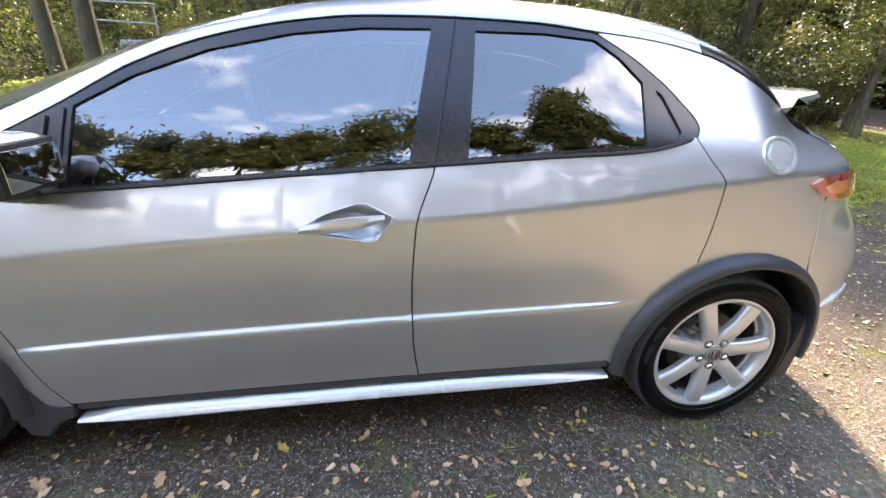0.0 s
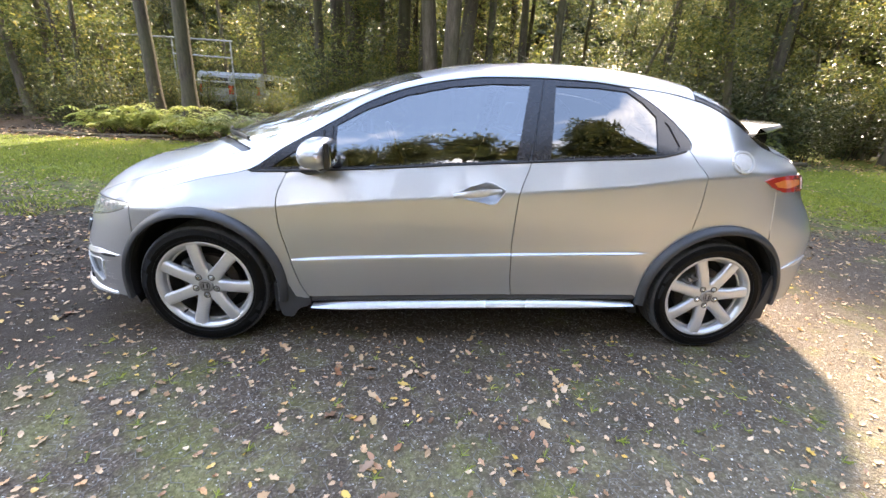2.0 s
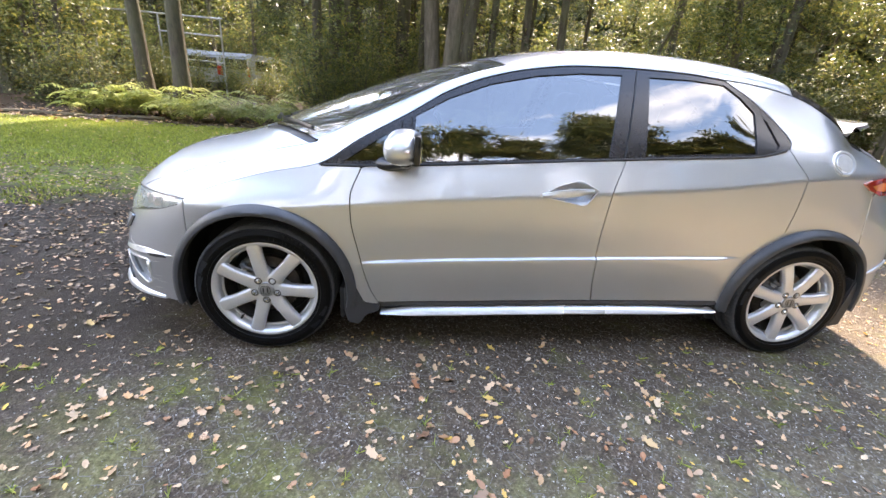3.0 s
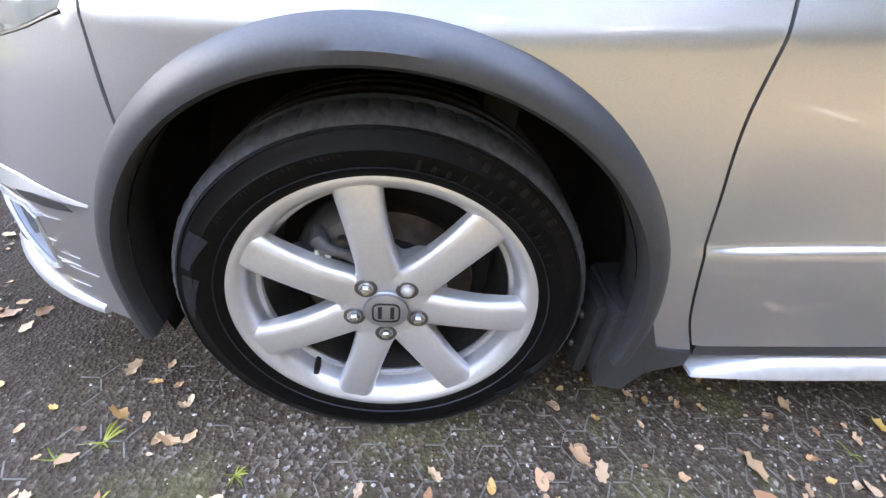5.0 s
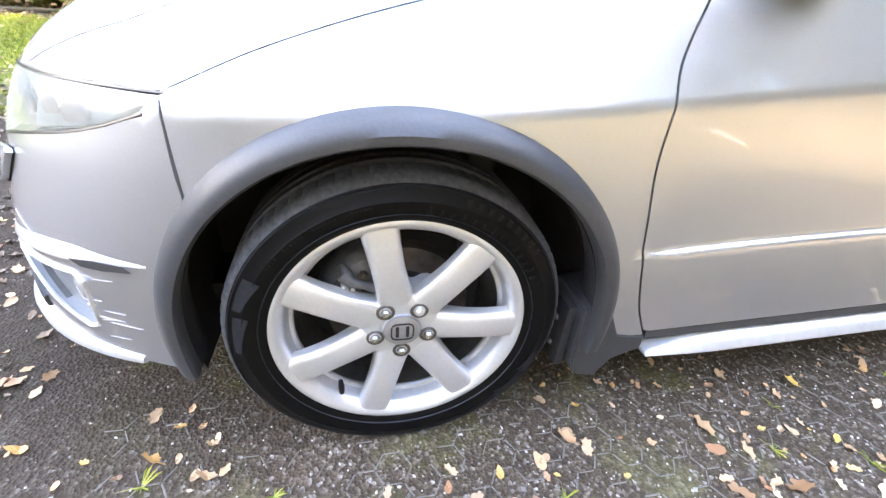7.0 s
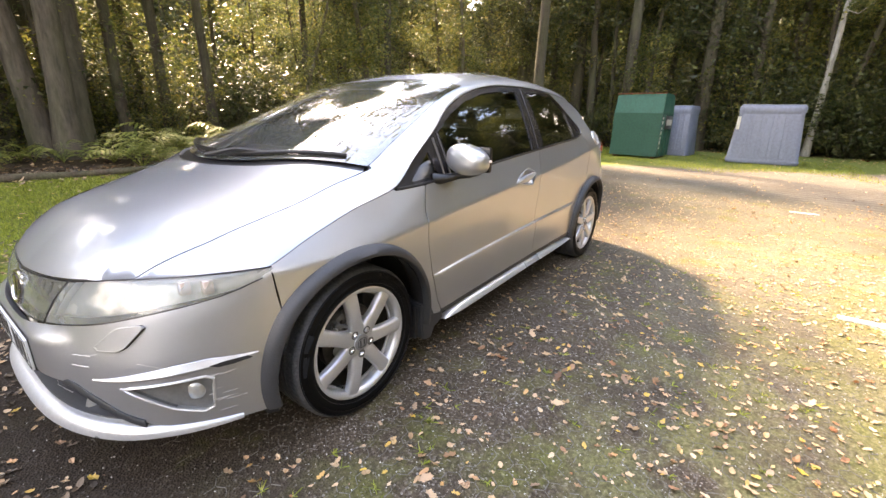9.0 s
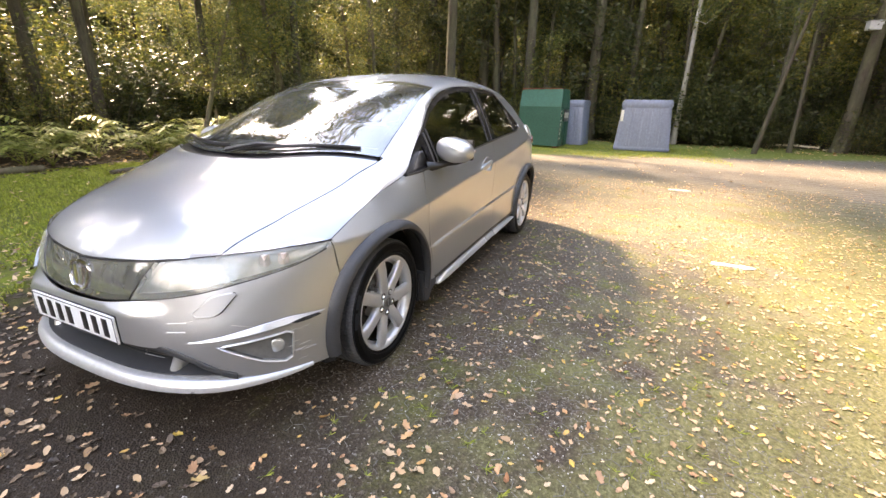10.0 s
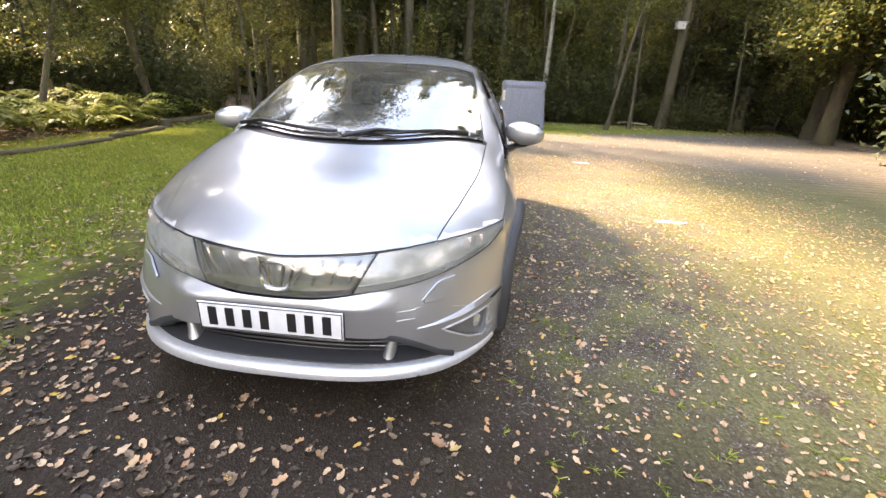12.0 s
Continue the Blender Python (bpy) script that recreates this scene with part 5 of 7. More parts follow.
    wave.bands_direction = "X"
    link(m, v, wave.inputs["Vector"])
    rows = mix(m, ramp(m, lin(0.12, -0.10, -0.75, big, 0.5), [(0.30, 0.0), (0.65, 0.85)]), (0.0, 0.0, 0.0), ramp(m, wave.outputs["Fac"], [(0.45, 0.0), (0.8, 1.0)]))
    col = mix(m, rows, col, mix(m, 0.6, col, (0.09, 0.062, 0.04)))
    # turf on the far side, soil under the wood
    col = mix(m, ramp(m, lin(0.0, 0.62, -1.10, med, 0.9), [(0.25, 0.0), (0.75, 1.0)]), col, mix(m, ramp(m, med, [(0.35, 0.75), (0.6, 0.0)]), turf, soil))
    col = mix(m, ramp(m, lin(0.0, 0.8, -6.3, big, 1.2), [(0.30, 0.0), (0.65, 1.0)]), col, soil)
    col = mix(m, ramp(m, lin(0.5, 0.25, -5.0, med, 0.6), [(0.25, 0.0), (0.6, 0.8)]), col, turf)
    col = mix(m, ramp(m, lin(0.5, 0.08, -9.0, big, 1.2), [(0.30, 0.0), (0.8, 1.0)]), col, soil)
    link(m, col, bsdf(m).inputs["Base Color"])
    link(m, ramp(m, med, [(0.3, 0.62), (0.7, 0.92)]), bsdf(m).inputs["Roughness"])
    h = mix(m, 0.5, grit.outputs["Distance"], fine)
    bump(m, h, 0.7, 0.012)
    return m


bm = bmesh.new()
gx = np.concatenate([[-400, -120, -60], np.arange(-30, 36, 1.5), [60, 120, 400]])
gy = np.concatenate([[-400, -120, -60], np.arange(-30, 36, 1.5), [60, 120, 400]])
gv = [[bm.verts.new((x, y, 0.25 * max(0, (y - 9) / 10) + 0.06 * noise.noise((x * 0.3, y * 0.3, 0)) * min(1, max(0, y - 7) / 4 + max(0, x - 16) / 6))) for y in gy] for x in gx]
for i in range(len(gx) - 1):
    for j in range(len(gy) - 1):
        bm.faces.new((gv[i][j], gv[i + 1][j], gv[i + 1][j + 1], gv[i][j + 1]))
tagged(part("ground", bm, ground_material()), "damp stony car park, mossy and dusty, shade coloured into the soil at the car's nose, turf beyond", "ground", kind="structure")


def ground_z(x, y):
    return 0.25 * np.maximum(0, (np.asarray(y, float) - 9) / 10)


# honeycomb of the buried plastic ground grid
def honeycomb():
    p = 0.067
    V, F = [], []
    for i in range(int(12.5 / (p * 0.866))):
        for j in range(int(8.2 / p)):
            x, y = -3.6 + i * p * 0.866, -8.6 + j * p + (p / 2 if i % 2 else 0)
            if y > -0.55 and -2.0 < x < 2.0 and y > 0.5:
                continue
            if x < -1.5 and y > -2.2 and rng.random() < min(1, (-1.5 - x) / 0.5):
                continue
            near = x < 1.8 and y > -2.6
            for k in range(3):
                if rng.random() < (0.42 if near else 0.5):
                    continue
                a0, a1 = radians(60 * k), radians(60 * k + 60)
                r = p / 1.732
                ax, ay, bx, by = x + r * math.cos(a0), y + r * math.sin(a0), x + r * math.cos(a1), y + r * math.sin(a1)
                t0, t1 = (rng.uniform(0, 0.12), rng.uniform(0.88, 1.0)) if near else (rng.uniform(0, 0.3), rng.uniform(0.7, 1.0))
                ax, ay, bx, by = ax + (bx - ax) * t0, ay + (by - ay) * t0, ax + (bx - ax) * t1, ay + (by - ay) * t1
                nx, ny = -(by - ay), bx - ax
                ln = math.hypot(nx, ny)
                w = rng.uniform(0.0008, 0.0014)
                nx, ny, h = nx / ln * w, ny / ln * w, rng.uniform(0.0008, 0.0022)
                n = len(V)
                V += [(ax - nx, ay - ny, h), (bx - nx, by - ny, h), (bx + nx, by + ny, h), (ax + nx, ay + ny, h)]
                F.append((n, n + 1, n + 2, n + 3))
                if near:
                    V += [(ax - nx * 1.6, ay - ny * 1.6, -0.002), (bx - nx * 1.6, by - ny * 1.6, -0.002), (bx + nx * 1.6, by + ny * 1.6, -0.002), (ax + nx * 1.6, ay + ny * 1.6, -0.002)]
                    F += [(n + 4, n + 5, n + 1, n), (n + 6, n + 7, n + 3, n + 2)]
    return fast_mesh("ground_grid", V, F)


GRID = grained("grid_plastic", (0.15, 0.138, 0.12), 0.35, 0.6, 30)
tagged(part_mesh("ground_grid", honeycomb(), GRID, angle=0), "worn grey honeycomb grid set in the gravel", "ground grid", kind="stuff")

# ---- leaf, grass and stone matter ----
def leafy(name, stops, trans=0.5, island=True, rough=0.42):
    m = material(name, (0.08, 0.1, 0.03), rough, 0.0, Specular_IOR_Level=0.45)
    if island:
        g = node(m, "ShaderNodeNewGeometry")
        fac = g.outputs["Random Per Island"]
    else:
        fac = node(m, "ShaderNodeObjectInfo").outputs["Random"]
    col = ramp(m, fac, stops)
    link(m, col, bsdf(m).inputs["Base Color"])
    t = node(m, "ShaderNodeBsdfTranslucent")
    link(m, col, t.inputs["Color"])
    mx = node(m, "ShaderNodeMixShader", Fac=trans)
    link(m, bsdf(m).outputs["BSDF"], mx.inputs[1])
    link(m, t.outputs["BSDF"], mx.inputs[2])
    link(m, mx.outputs["Shader"], m.node_tree.nodes["Material Output"].inputs["Surface"])
    return m


LEAF_A = leafy("foliage_oak", [(0.0, (0.032, 0.044, 0.018)), (0.5, (0.070, 0.086, 0.030)), (0.85, (0.14, 0.14, 0.044)), (1.0, (0.25, 0.20, 0.06))])
LEAF_B = leafy("foliage_birch", [(0.0, (0.055, 0.078, 0.025)), (0.5, (0.12, 0.145, 0.040)), (0.9, (0.24, 0.23, 0.06)), (1.0, (0.36, 0.29, 0.07))])
LEAF_C = leafy("foliage_dark", [(0.0, (0.022, 0.035, 0.012)), (0.6, (0.055, 0.074, 0.022)), (1.0, (0.12, 0.125, 0.035))], 0.3, True, 0.38)
FERN = leafy("fern_green", [(0.0, (0.15, 0.19, 0.045)), (0.6, (0.28, 0.33, 0.08)), (1.0, (0.42, 0.42, 0.13))])
TURF = leafy("grass_blades", [(0.0, (0.12, 0.155, 0.020)), (0.6, (0.26, 0.31, 0.04)), (1.0, (0.46, 0.45, 0.09))], 0.35)
FALLEN = [(0.0, (0.30, 0.16, 0.08)), (0.15, (0.55, 0.36, 0.20)), (0.38, (0.68, 0.47, 0.30)), (0.50, (0.34, 0.14, 0.06)), (0.58, (0.72, 0.55, 0.37)), (0.76, (0.62, 0.34, 0.17)), (0.88, (0.70, 0.46, 0.08)), (0.95, (0.58, 0.40, 0.27)), (1.0, (0.16, 0.08, 0.04))]
LITTER = leafy("leaf_litter", FALLEN, 0.15)
LITTER_ONE = leafy("fallen_leaf", FALLEN, 0.15, False)


def bark(name, lo, hi, scale=9.0):
    m = material(name, lo, 0.9)
    v = coords(m, (1.0, 1.0, 0.22))
    f, c = noise_tex(m, v, scale * 3, 6.0, 0.7), noise_tex(m, v, scale * 0.5, 3.0)
    col = mix(m, ramp(m, c, [(0.35, 0.0), (0.7, 0.5)]), ramp(m, f, [(0.3, lo), (0.7, hi)]), (0.10, 0.115, 0.05))
    link(m, col, bsdf(m).inputs["Base Color"])
    bump(m, f, 0.8, 0.03)
    return m


BARK = bark("bark_brown", (0.022, 0.017, 0.013), (0.085, 0.066, 0.049))
BARK_PALE = bark("bark_pale", (0.042, 0.034, 0.026), (0.15, 0.125, 0.098), 5.0)


def leaf_quads(centres, size, spread_up=0.35, droop=0.0):
    """Small pointed leaves at random turns: one triangle each."""
    n = len(centres)
    d = rng.normal(size=(n, 3))
    d[:, 2] = d[:, 2] * 0.5 - droop
    d /= np.linalg.norm(d, axis=1, keepdims=True)
    up = rng.normal(size=(n, 3)) * 0.8 + (0, 0, 1.0)
    side = np.cross(d, up)
    side /= np.maximum(np.linalg.norm(side, axis=1, keepdims=True), 1e-6)
    s = size * rng.uniform(0.6, 1.25, (n, 1))
    c = np.asarray(centres)
    V = np.stack([c - d * s * 0.4 + side * s * 0.30, c + d * s * 0.62, c - d * s * 0.4 - side * s * 0.30], 1).reshape(-1, 3)
    F = np.arange(3 * n).reshape(n, 3)
    return V, F


def build_tree(seed, height, radius, crown_from, leaves, leaf, stems=1, bark_mat=BARK, leaf_mat=LEAF_A, lean=0.05, width=2.2):
    global rng
    keep, rng = rng, np.random.default_rng(seed)
    tree = new("tree")
    bm = bmesh.new()
    spots = []
    for s in range(stems):
        ang = 2 * math.pi * s / stems + rng.uniform(0, 1)
        off = 0.0 if stems == 1 else radius * 1.3
        base = np.array([off * math.cos(ang), off * math.sin(ang), -0.1])
        tip = base + (rng.normal(0, lean * height) + (0.10 * height * math.cos(ang) if stems > 1 else 0), rng.normal(0, lean * height) + (0.07 * height * math.sin(ang) if stems > 1 else 0), height)
        n = 14
        ts = np.linspace(0, 1, n)
        wob = np.cumsum(rng.normal(0, 0.05, (n, 2)), 0) * ts[:, None]
        line = base + ts[:, None] * (tip - base)
        line[:, :2] += wob
        rad = [radius * (1.0 - 0.82 * t) * (1 + 0.35 * math.exp(-t * height / 0.25)) for t in ts]
        tube([tuple(p) for p in line], rad, 9, bm=bm)
        for k in range(int(9 + height)):
            t = rng.uniform(crown_from / height, 0.97)
            i = min(n - 2, int(t * (n - 1)))
            p0 = line[i] + (line[i + 1] - line[i]) * (t * (n - 1) - i)
            a, reach = rng.uniform(0, 2 * math.pi), width * (1.05 - t) ** 0.6 * rng.uniform(0.5, 1.1)
            rise = rng.uniform(-0.15, 0.55) * reach
            p1 = p0 + np.array([math.cos(a) * reach * 0.5, math.sin(a) * reach * 0.5, rise * 0.6 + rng.normal(0, 0.1)])
            p2 = p0 + np.array([math.cos(a) * reach, math.sin(a) * reach, rise])
            r0 = max(0.012, radius * (1 - 0.82 * t) * 0.35)
            tube([tuple(p0), tuple(p1), tuple(p2)], [r0, r0 * 0.6, r0 * 0.2], 5, bm=bm)
            for q in np.linspace(0.35, 1.1, 5):
                spots.append(p0 + (p2 - p0) * q + rng.normal(0, 0.22, 3))
    part("trunk", bm, bark_mat, tree)
    spots = np.array(spots)
    leaves, leaf = int(leaves * 1.55), leaf * 0.80
    pick = spots[rng.integers(0, len(spots), leaves)]
    pts = pick + rng.normal(0, 1, (leaves, 3)) * (0.30, 0.30, 0.22)
    V, F = leaf_quads(pts, leaf, droop=0.3)
    part_mesh("crown", fast_mesh("crown", V, F), leaf_mat, tree, angle=0)
    rng = keep
    return tree


def build_spreading(seed, height, radius, toward, reach, leaves, leaf, bark_mat=BARK, leaf_mat=LEAF_A):
    """A tall tree whose long limbs reach out to one side: toward is the crown's middle from the foot, reach its half sizes."""
    gen = np.random.default_rng(seed)
    tree = new("tree")
    bm = bmesh.new()
    n = 14
    line = np.array([(0.06 * math.sin(3 * t), 0.05 * math.cos(4 * t), -0.1 + height * t) for t in np.linspace(0, 1, n)])
    tube([tuple(p) for p in line], [radius * (1 - 0.8 * t) * (1 + 0.35 * math.exp(-t * height / 0.25)) for t in np.linspace(0, 1, n)], 9, bm=bm)
    spots = []
    for k in range(30):
        d = gen.normal(size=3)
        d *= gen.uniform(0.2, 1.0) / np.linalg.norm(d)
        tip = np.array(toward) + d * np.array(reach)
        foot = line[int(n * gen.uniform(0.42, 0.80))]
        mid_ = foot * 0.5 + tip * 0.5 + (0, 0, gen.uniform(0.2, 0.9))
        tube([tuple(foot), tuple(mid_), tuple(tip)], [radius * 0.35, radius * 0.2, 0.012], 5, bm=bm)
        for q in np.linspace(0.3, 1.0, 7):
            spots.append(mid_ + (tip - mid_) * q + gen.normal(0, 0.25, 3))
    for k in range(14):
        spots.append(line[n - 1 - k % 5] + gen.normal(0, 0.9, 3))
    part("trunk", bm, bark_mat, tree)
    spots = np.array(spots)
    pts = spots[gen.integers(0, len(spots), leaves)] + gen.normal(0, 1, (leaves, 3)) * (0.42, 0.42, 0.22)
    V, F = leaf_quads(pts, leaf, droop=0.3)
    part_mesh("crown", fast_mesh("crown", V, F), leaf_mat, tree, angle=0)
    return tree


def build_bush(seed, w, h, leaves, leaf, mat, gap=0.0):
    global rng
    keep, rng = rng, np.random.default_rng(seed)
    bush = new("shrub")
    bm = bmesh.new()
    spots = []
    for k in range(16):
        a, r = rng.uniform(0, 2 * math.pi), w * math.sqrt(rng.uniform(0.02, 1))
        top = np.array([r * math.cos(a), r * math.sin(a), h * rng.uniform(0.45, 1.0) * (1 - 0.35 * (r / w) ** 2)])
        foot = np.array([top[0] * 0.35, top[1] * 0.35, -0.05])
        mid_ = (foot + top) / 2 + rng.normal(0, 0.12, 3)
        tube([tuple(foot), tuple(mid_), tuple(top)], [0.022, 0.014, 0.004], 5, bm=bm)
        for q in np.linspace(0.25, 1.0, 7):
            p = foot + (top - foot) * q
            for _ in range(3):
                spots.append(p + rng.normal(0, 1, 3) * (0.26, 0.26, 0.16) * (0.6 + q))
    part("stem", bm, BARK, bush)
    spots = np.array(spots)
    leaves, leaf = int(leaves * 1.55), leaf * 0.80
    pts = spots[rng.integers(0, len(spots), leaves)] + rng.normal(0, 0.13, (leaves, 3))
    pts[:, 2] = np.maximum(pts[:, 2], 0.04)
    V, F = leaf_quads(pts, leaf, droop=0.15)
    part_mesh("foliage", fast_mesh("foliage", V, F), mat, bush, angle=0)
    rng = keep
    return bush


def build_fern(seed):
    global rng
    keep, rng = rng, np.random.default_rng(seed)
    fern = new("fern")
    V, F = [], []
    bm = bmesh.new()
    for k in range(11):
        a = 2 * math.pi * k / 11 + rng.normal(0, 0.2)
        L = rng.uniform(0.55, 0.95)
        e = np.array([math.cos(a), math.sin(a), 0])
        s = np.array([-math.sin(a), math.cos(a), 0])
        rise = rng.uniform(0.8, 1.6)
        pts = []
        for t in np.linspace(0, 1, 15):
            pts.append(e * L * t + np.array([0, 0, L * (rise * 1.5 * t - 1.25 * rise * t * t) + 0.02]))
        tube([tuple(p) for p in pts], [0.006 * (1 - 0.8 * t) for t in np.linspace(0, 1, 15)], 4, bm=bm)
        for i in range(2, 15):
            t = i / 14
            half = 0.20 * L * math.sin(math.pi * min(1, 0.12 + 0.9 * (1 - t))) * (1 if t > 0.2 else 0.6)
            for sg in (1, -1):
                p = pts[i]
                tip = p + sg * s * half + e * half * 0.35 - np.array([0, 0, half * rng.uniform(0.1, 0.5)])
                w = e * 0.024
                n = len(V)
                V += [p - w * 0.7, (p + tip) / 2 - w * 0.9, tip, (p + tip) / 2 + w, p + w]
                F.append((n, n + 1, n + 2, n + 3, n + 4))
    part("stalk", bm, FERN, fern)
    me = bpy.data.meshes.new("fronds")
    me.from_pydata([tuple(v) for v in V], [], F)
    part_mesh("fronds", me, FERN, fern, angle=0)
    rng = keep
    return fern


def stand(proto, places, label, category, group):
    """Copies of a thing at (x, y, turn, scale); the first place takes the original."""
    made = []
    for n, (x, y, turn, k) in enumerate(places):
        m = pose(x, y, float(ground_z(x, y)), 0, 0, turn) @ Matrix.Scale(k, 4)
        ob = proto if n == 0 else copy_thing(proto, Matrix.Identity(4))
        ob.matrix_basis = m
        made.append(tagged(ob, label, category, group))
    return made


# trees that can be told apart at the edge of the clearing
stand(build_tree(11, 12.0, 0.17, 3.4, 5000, 0.14, 3, BARK_PALE, LEAF_B, 0.03), [(0.55, 11.4, 20, 1.55)], "three-stemmed pale-barked tree among low ferns", "tree", "wood")
stand(build_tree(12, 13.0, 0.18, 3.4, 9000, 0.15, 1, BARK, LEAF_A, 0.015), [(-6.7, 10.1, 0, 1.2), (-7.85, 10.6, 120, 1.1), (-2.9, 12.3, 60, 1.35), (2.0, 14.6, 150, 1.45), (-0.9, 13.4, 310, 1.42), (0.9, 14.8, 30, 1.5), (-2.6, 14.6, 100, 1.45), (10.4, 10.2, 20, 1.0), (17.2, 3.0, 50, 1.4), (18.2, 5.6, 170, 1.45), (17.0, 7.9, 290, 1.4), (18.8, 0.4, 30, 1.45)], "straight brown-barked tree above the ferns", "tree", "wood")
stand(build_tree(13, 10.0, 0.13, 2.6, 4500, 0.14, 1, BARK_PALE, LEAF_B, 0.10), [(8.6, 9.0, 40, 0.9), (5.1, 9.0, 140, 0.55)], "slim leaning pale-barked birch at the clearing's edge", "tree", "wood")
stand(build_tree(16, 10.0, 0.075, 3.6, 2600, 0.14, 1, BARK, LEAF_B, 0.10, 1.7), [(14.9, -5.5, 200, 1.0), (16.5, -6.9, 300, 1.0), (17.2, -11.5, 40, 1.0)], "thin leaning dark-barked sapling at the clearing's edge", "tree", "wood")
stand(build_spreading(15, 13.5, 0.20, (-6.6, -1.9, 7.8), (3.8, 3.0, 1.5), 8500, 0.18), [(11.25, 4.3, 0, 1.0)], "straight brown-barked tree with limbs reaching over the car", "tree", "wood")
stand(build_spreading(19, 12.5, 0.17, (0.8, -4.0, 7.6), (4.0, 3.2, 1.6), 14000, 0.20), [(-0.2, 12.6, 0, 1.0)], "brown-barked tree with limbs hanging over the turf", "tree", "wood")
stand(build_spreading(20, 12.5, 0.17, (-0.8, -5.6, 8.2), (3.2, 3.2, 1.8), 9000, 0.20), [(-3.4, 11.6, 0, 1.0)], "brown-barked tree leaning its limbs over the clearing", "tree", "wood")
stand(build_spreading(17, 8.5, 0.17, (-0.5, 3.6, 3.9), (2.6, 3.0, 2.4), 15000, 0.13, BARK, LEAF_B), [(12.8, -14.6, 0, 1.0)], "low-branched tree in yellow-green leaf over the lot", "tree", "wood")
stand(build_tree(14, 14.0, 0.24, 4.0, 5000, 0.15, 1, BARK, LEAF_A, 0.012), [(17.9, -8.75, 10, 1.0)], "tall dark-barked tree carrying a small pale box", "tree", "wood")

stand(build_tree(18, 12.4, 0.15, 4.9, 9000, 0.24, 1, BARK, LEAF_A, 0.012, 2.9), [(1.9, 11.5, 0, 1.0), (3.0, 11.6, 70, 1.02), (3.9, 11.0, 140, 0.98), (7.9, 11.9, 330, 1.0), (10.0, 12.4, 30, 1.0)], "upright oak with a dense high crown behind the ferns", "tree", "wood")

BARK_WHITE = bark("bark_birch", (0.12, 0.11, 0.095), (0.46, 0.44, 0.40), 3.0)
stand(build_tree(26, 12.0, 0.12, 4.5, 2600, 0.13, 1, BARK_WHITE, LEAF_B, 0.006, 1.8), [(18.2, -3.2, 100, 1.0)], "white-barked birch behind the bottle bank", "tree", "wood")

protos = [build_tree(21, 13.5, 0.16, 2.8, 5200, 0.16, 1, BARK, LEAF_A, 0.02, 2.4), build_tree(22, 12.0, 0.12, 2.0, 5200, 0.15, 1, BARK_PALE, LEAF_B, 0.035, 2.0),
          build_tree(23, 10.0, 0.11, 1.6, 5200, 0.15, 2, BARK, LEAF_B, 0.04, 2.2), build_tree(24, 14.0, 0.19, 3.4, 5600, 0.16, 1, BARK, LEAF_C, 0.015, 2.3)]
spots = [[], [], [], []]


def glade(x, y):
    """The open strip through which the yard shows."""
    return 10.4 < y < 20.5 and -0.4 - (y + 2.7) * 0.64 < x < -0.4 - (y + 2.7) * 0.20


def fill(n, x0, x1, y0, y1, low=0.8, high=1.05, kinds=(0, 1, 2, 3)):
    done = 0
    tries = 0
    while done < n and tries < 4000:
        tries += 1
        x, y = rng.uniform(x0, x1), rng.uniform(y0, y1)
        if glade(x, y) or any((x - a) ** 2 + (y - b) ** 2 < 1.1**2 for l in spots for a, b, *_ in l) or (x - 0.55) ** 2 + (y - 11.4) ** 2 < 2:
            continue
        spots[kinds[int(rng.integers(0, len(kinds)))]].append((x, y, rng.uniform(0, 360), rng.uniform(low, high)))
        done += 1


fill(7, -16, -6, 12.0, 17, kinds=(1, 2)), fill(8, -6, 7, 12.0, 16, kinds=(1, 2)), fill(13, -22, 8, 16, 23.0, kinds=(0, 1, 2)), fill(6, -24, 14, 24, 31)
fill(6, 8.5, 15, 10.5, 15, 0.62, 0.75, (1, 2)), fill(6, 12, 18, 8.2, 12.5, 0.75, 0.95, (0, 1, 2)), fill(6, 9, 18, 15, 24, 0.7, 0.9)
fill(13, 17.5, 22, -2, 10, 0.95, 1.2), fill(18, 19.5, 27, -13, 1, 1.0, 1.3), fill(16, 24, 34, -20, 10), fill(9, 14, 22, -20, -15.5)
fill(6, 2, 12, -19, -15, 0.8, 1.0), fill(6, -22, 14, -24, -18), fill(4, -26, -20, -8, 10, 0.6, 0.75)
for proto, where, text in zip(protos, spots, ("tall brown-barked oak in autumn leaf in the wood", "slender pale birch with yellowing leaves in the wood", "forked tree with yellow-green leaves in the wood", "tall dark evergreen-leaved tree in the wood")):
    stand(proto, where, text, "tree", "wood")

# taller trees standing back from the edge: bare trunks, crowns high up
tall = [(22.5 + rng.uniform(-1, 1), y + rng.uniform(-0.6, 0.6), rng.uniform(0, 360), rng.uniform(0.92, 1.08)) for y in np.arange(-17, 16, 3.0)]
stand(build_tree(27, 22.0, 0.26, 7.5, 6500, 0.46, 1, BARK, LEAF_A, 0.010, 4.4), tall, "tall oak with a high dense crown deep in the wood", "tree", "wood")

# a closed belt of broad trees on the open side of the lot
belt = [(x + rng.uniform(-0.5, 0.5), -13.2 + rng.uniform(-0.7, 0.7), rng.uniform(0, 360), rng.uniform(0.93, 1.06)) for x in np.arange(-24, 25, 2.5)]
belt += [(6.6, -12.2, 30, 1.12)]
stand(build_tree(25, 15.2, 0.24, 2.2, 9000, 0.30, 1, BARK, LEAF_A, 0.012, 3.3), belt, "broad-crowned oak in the belt along the lot", "tree", "wood")

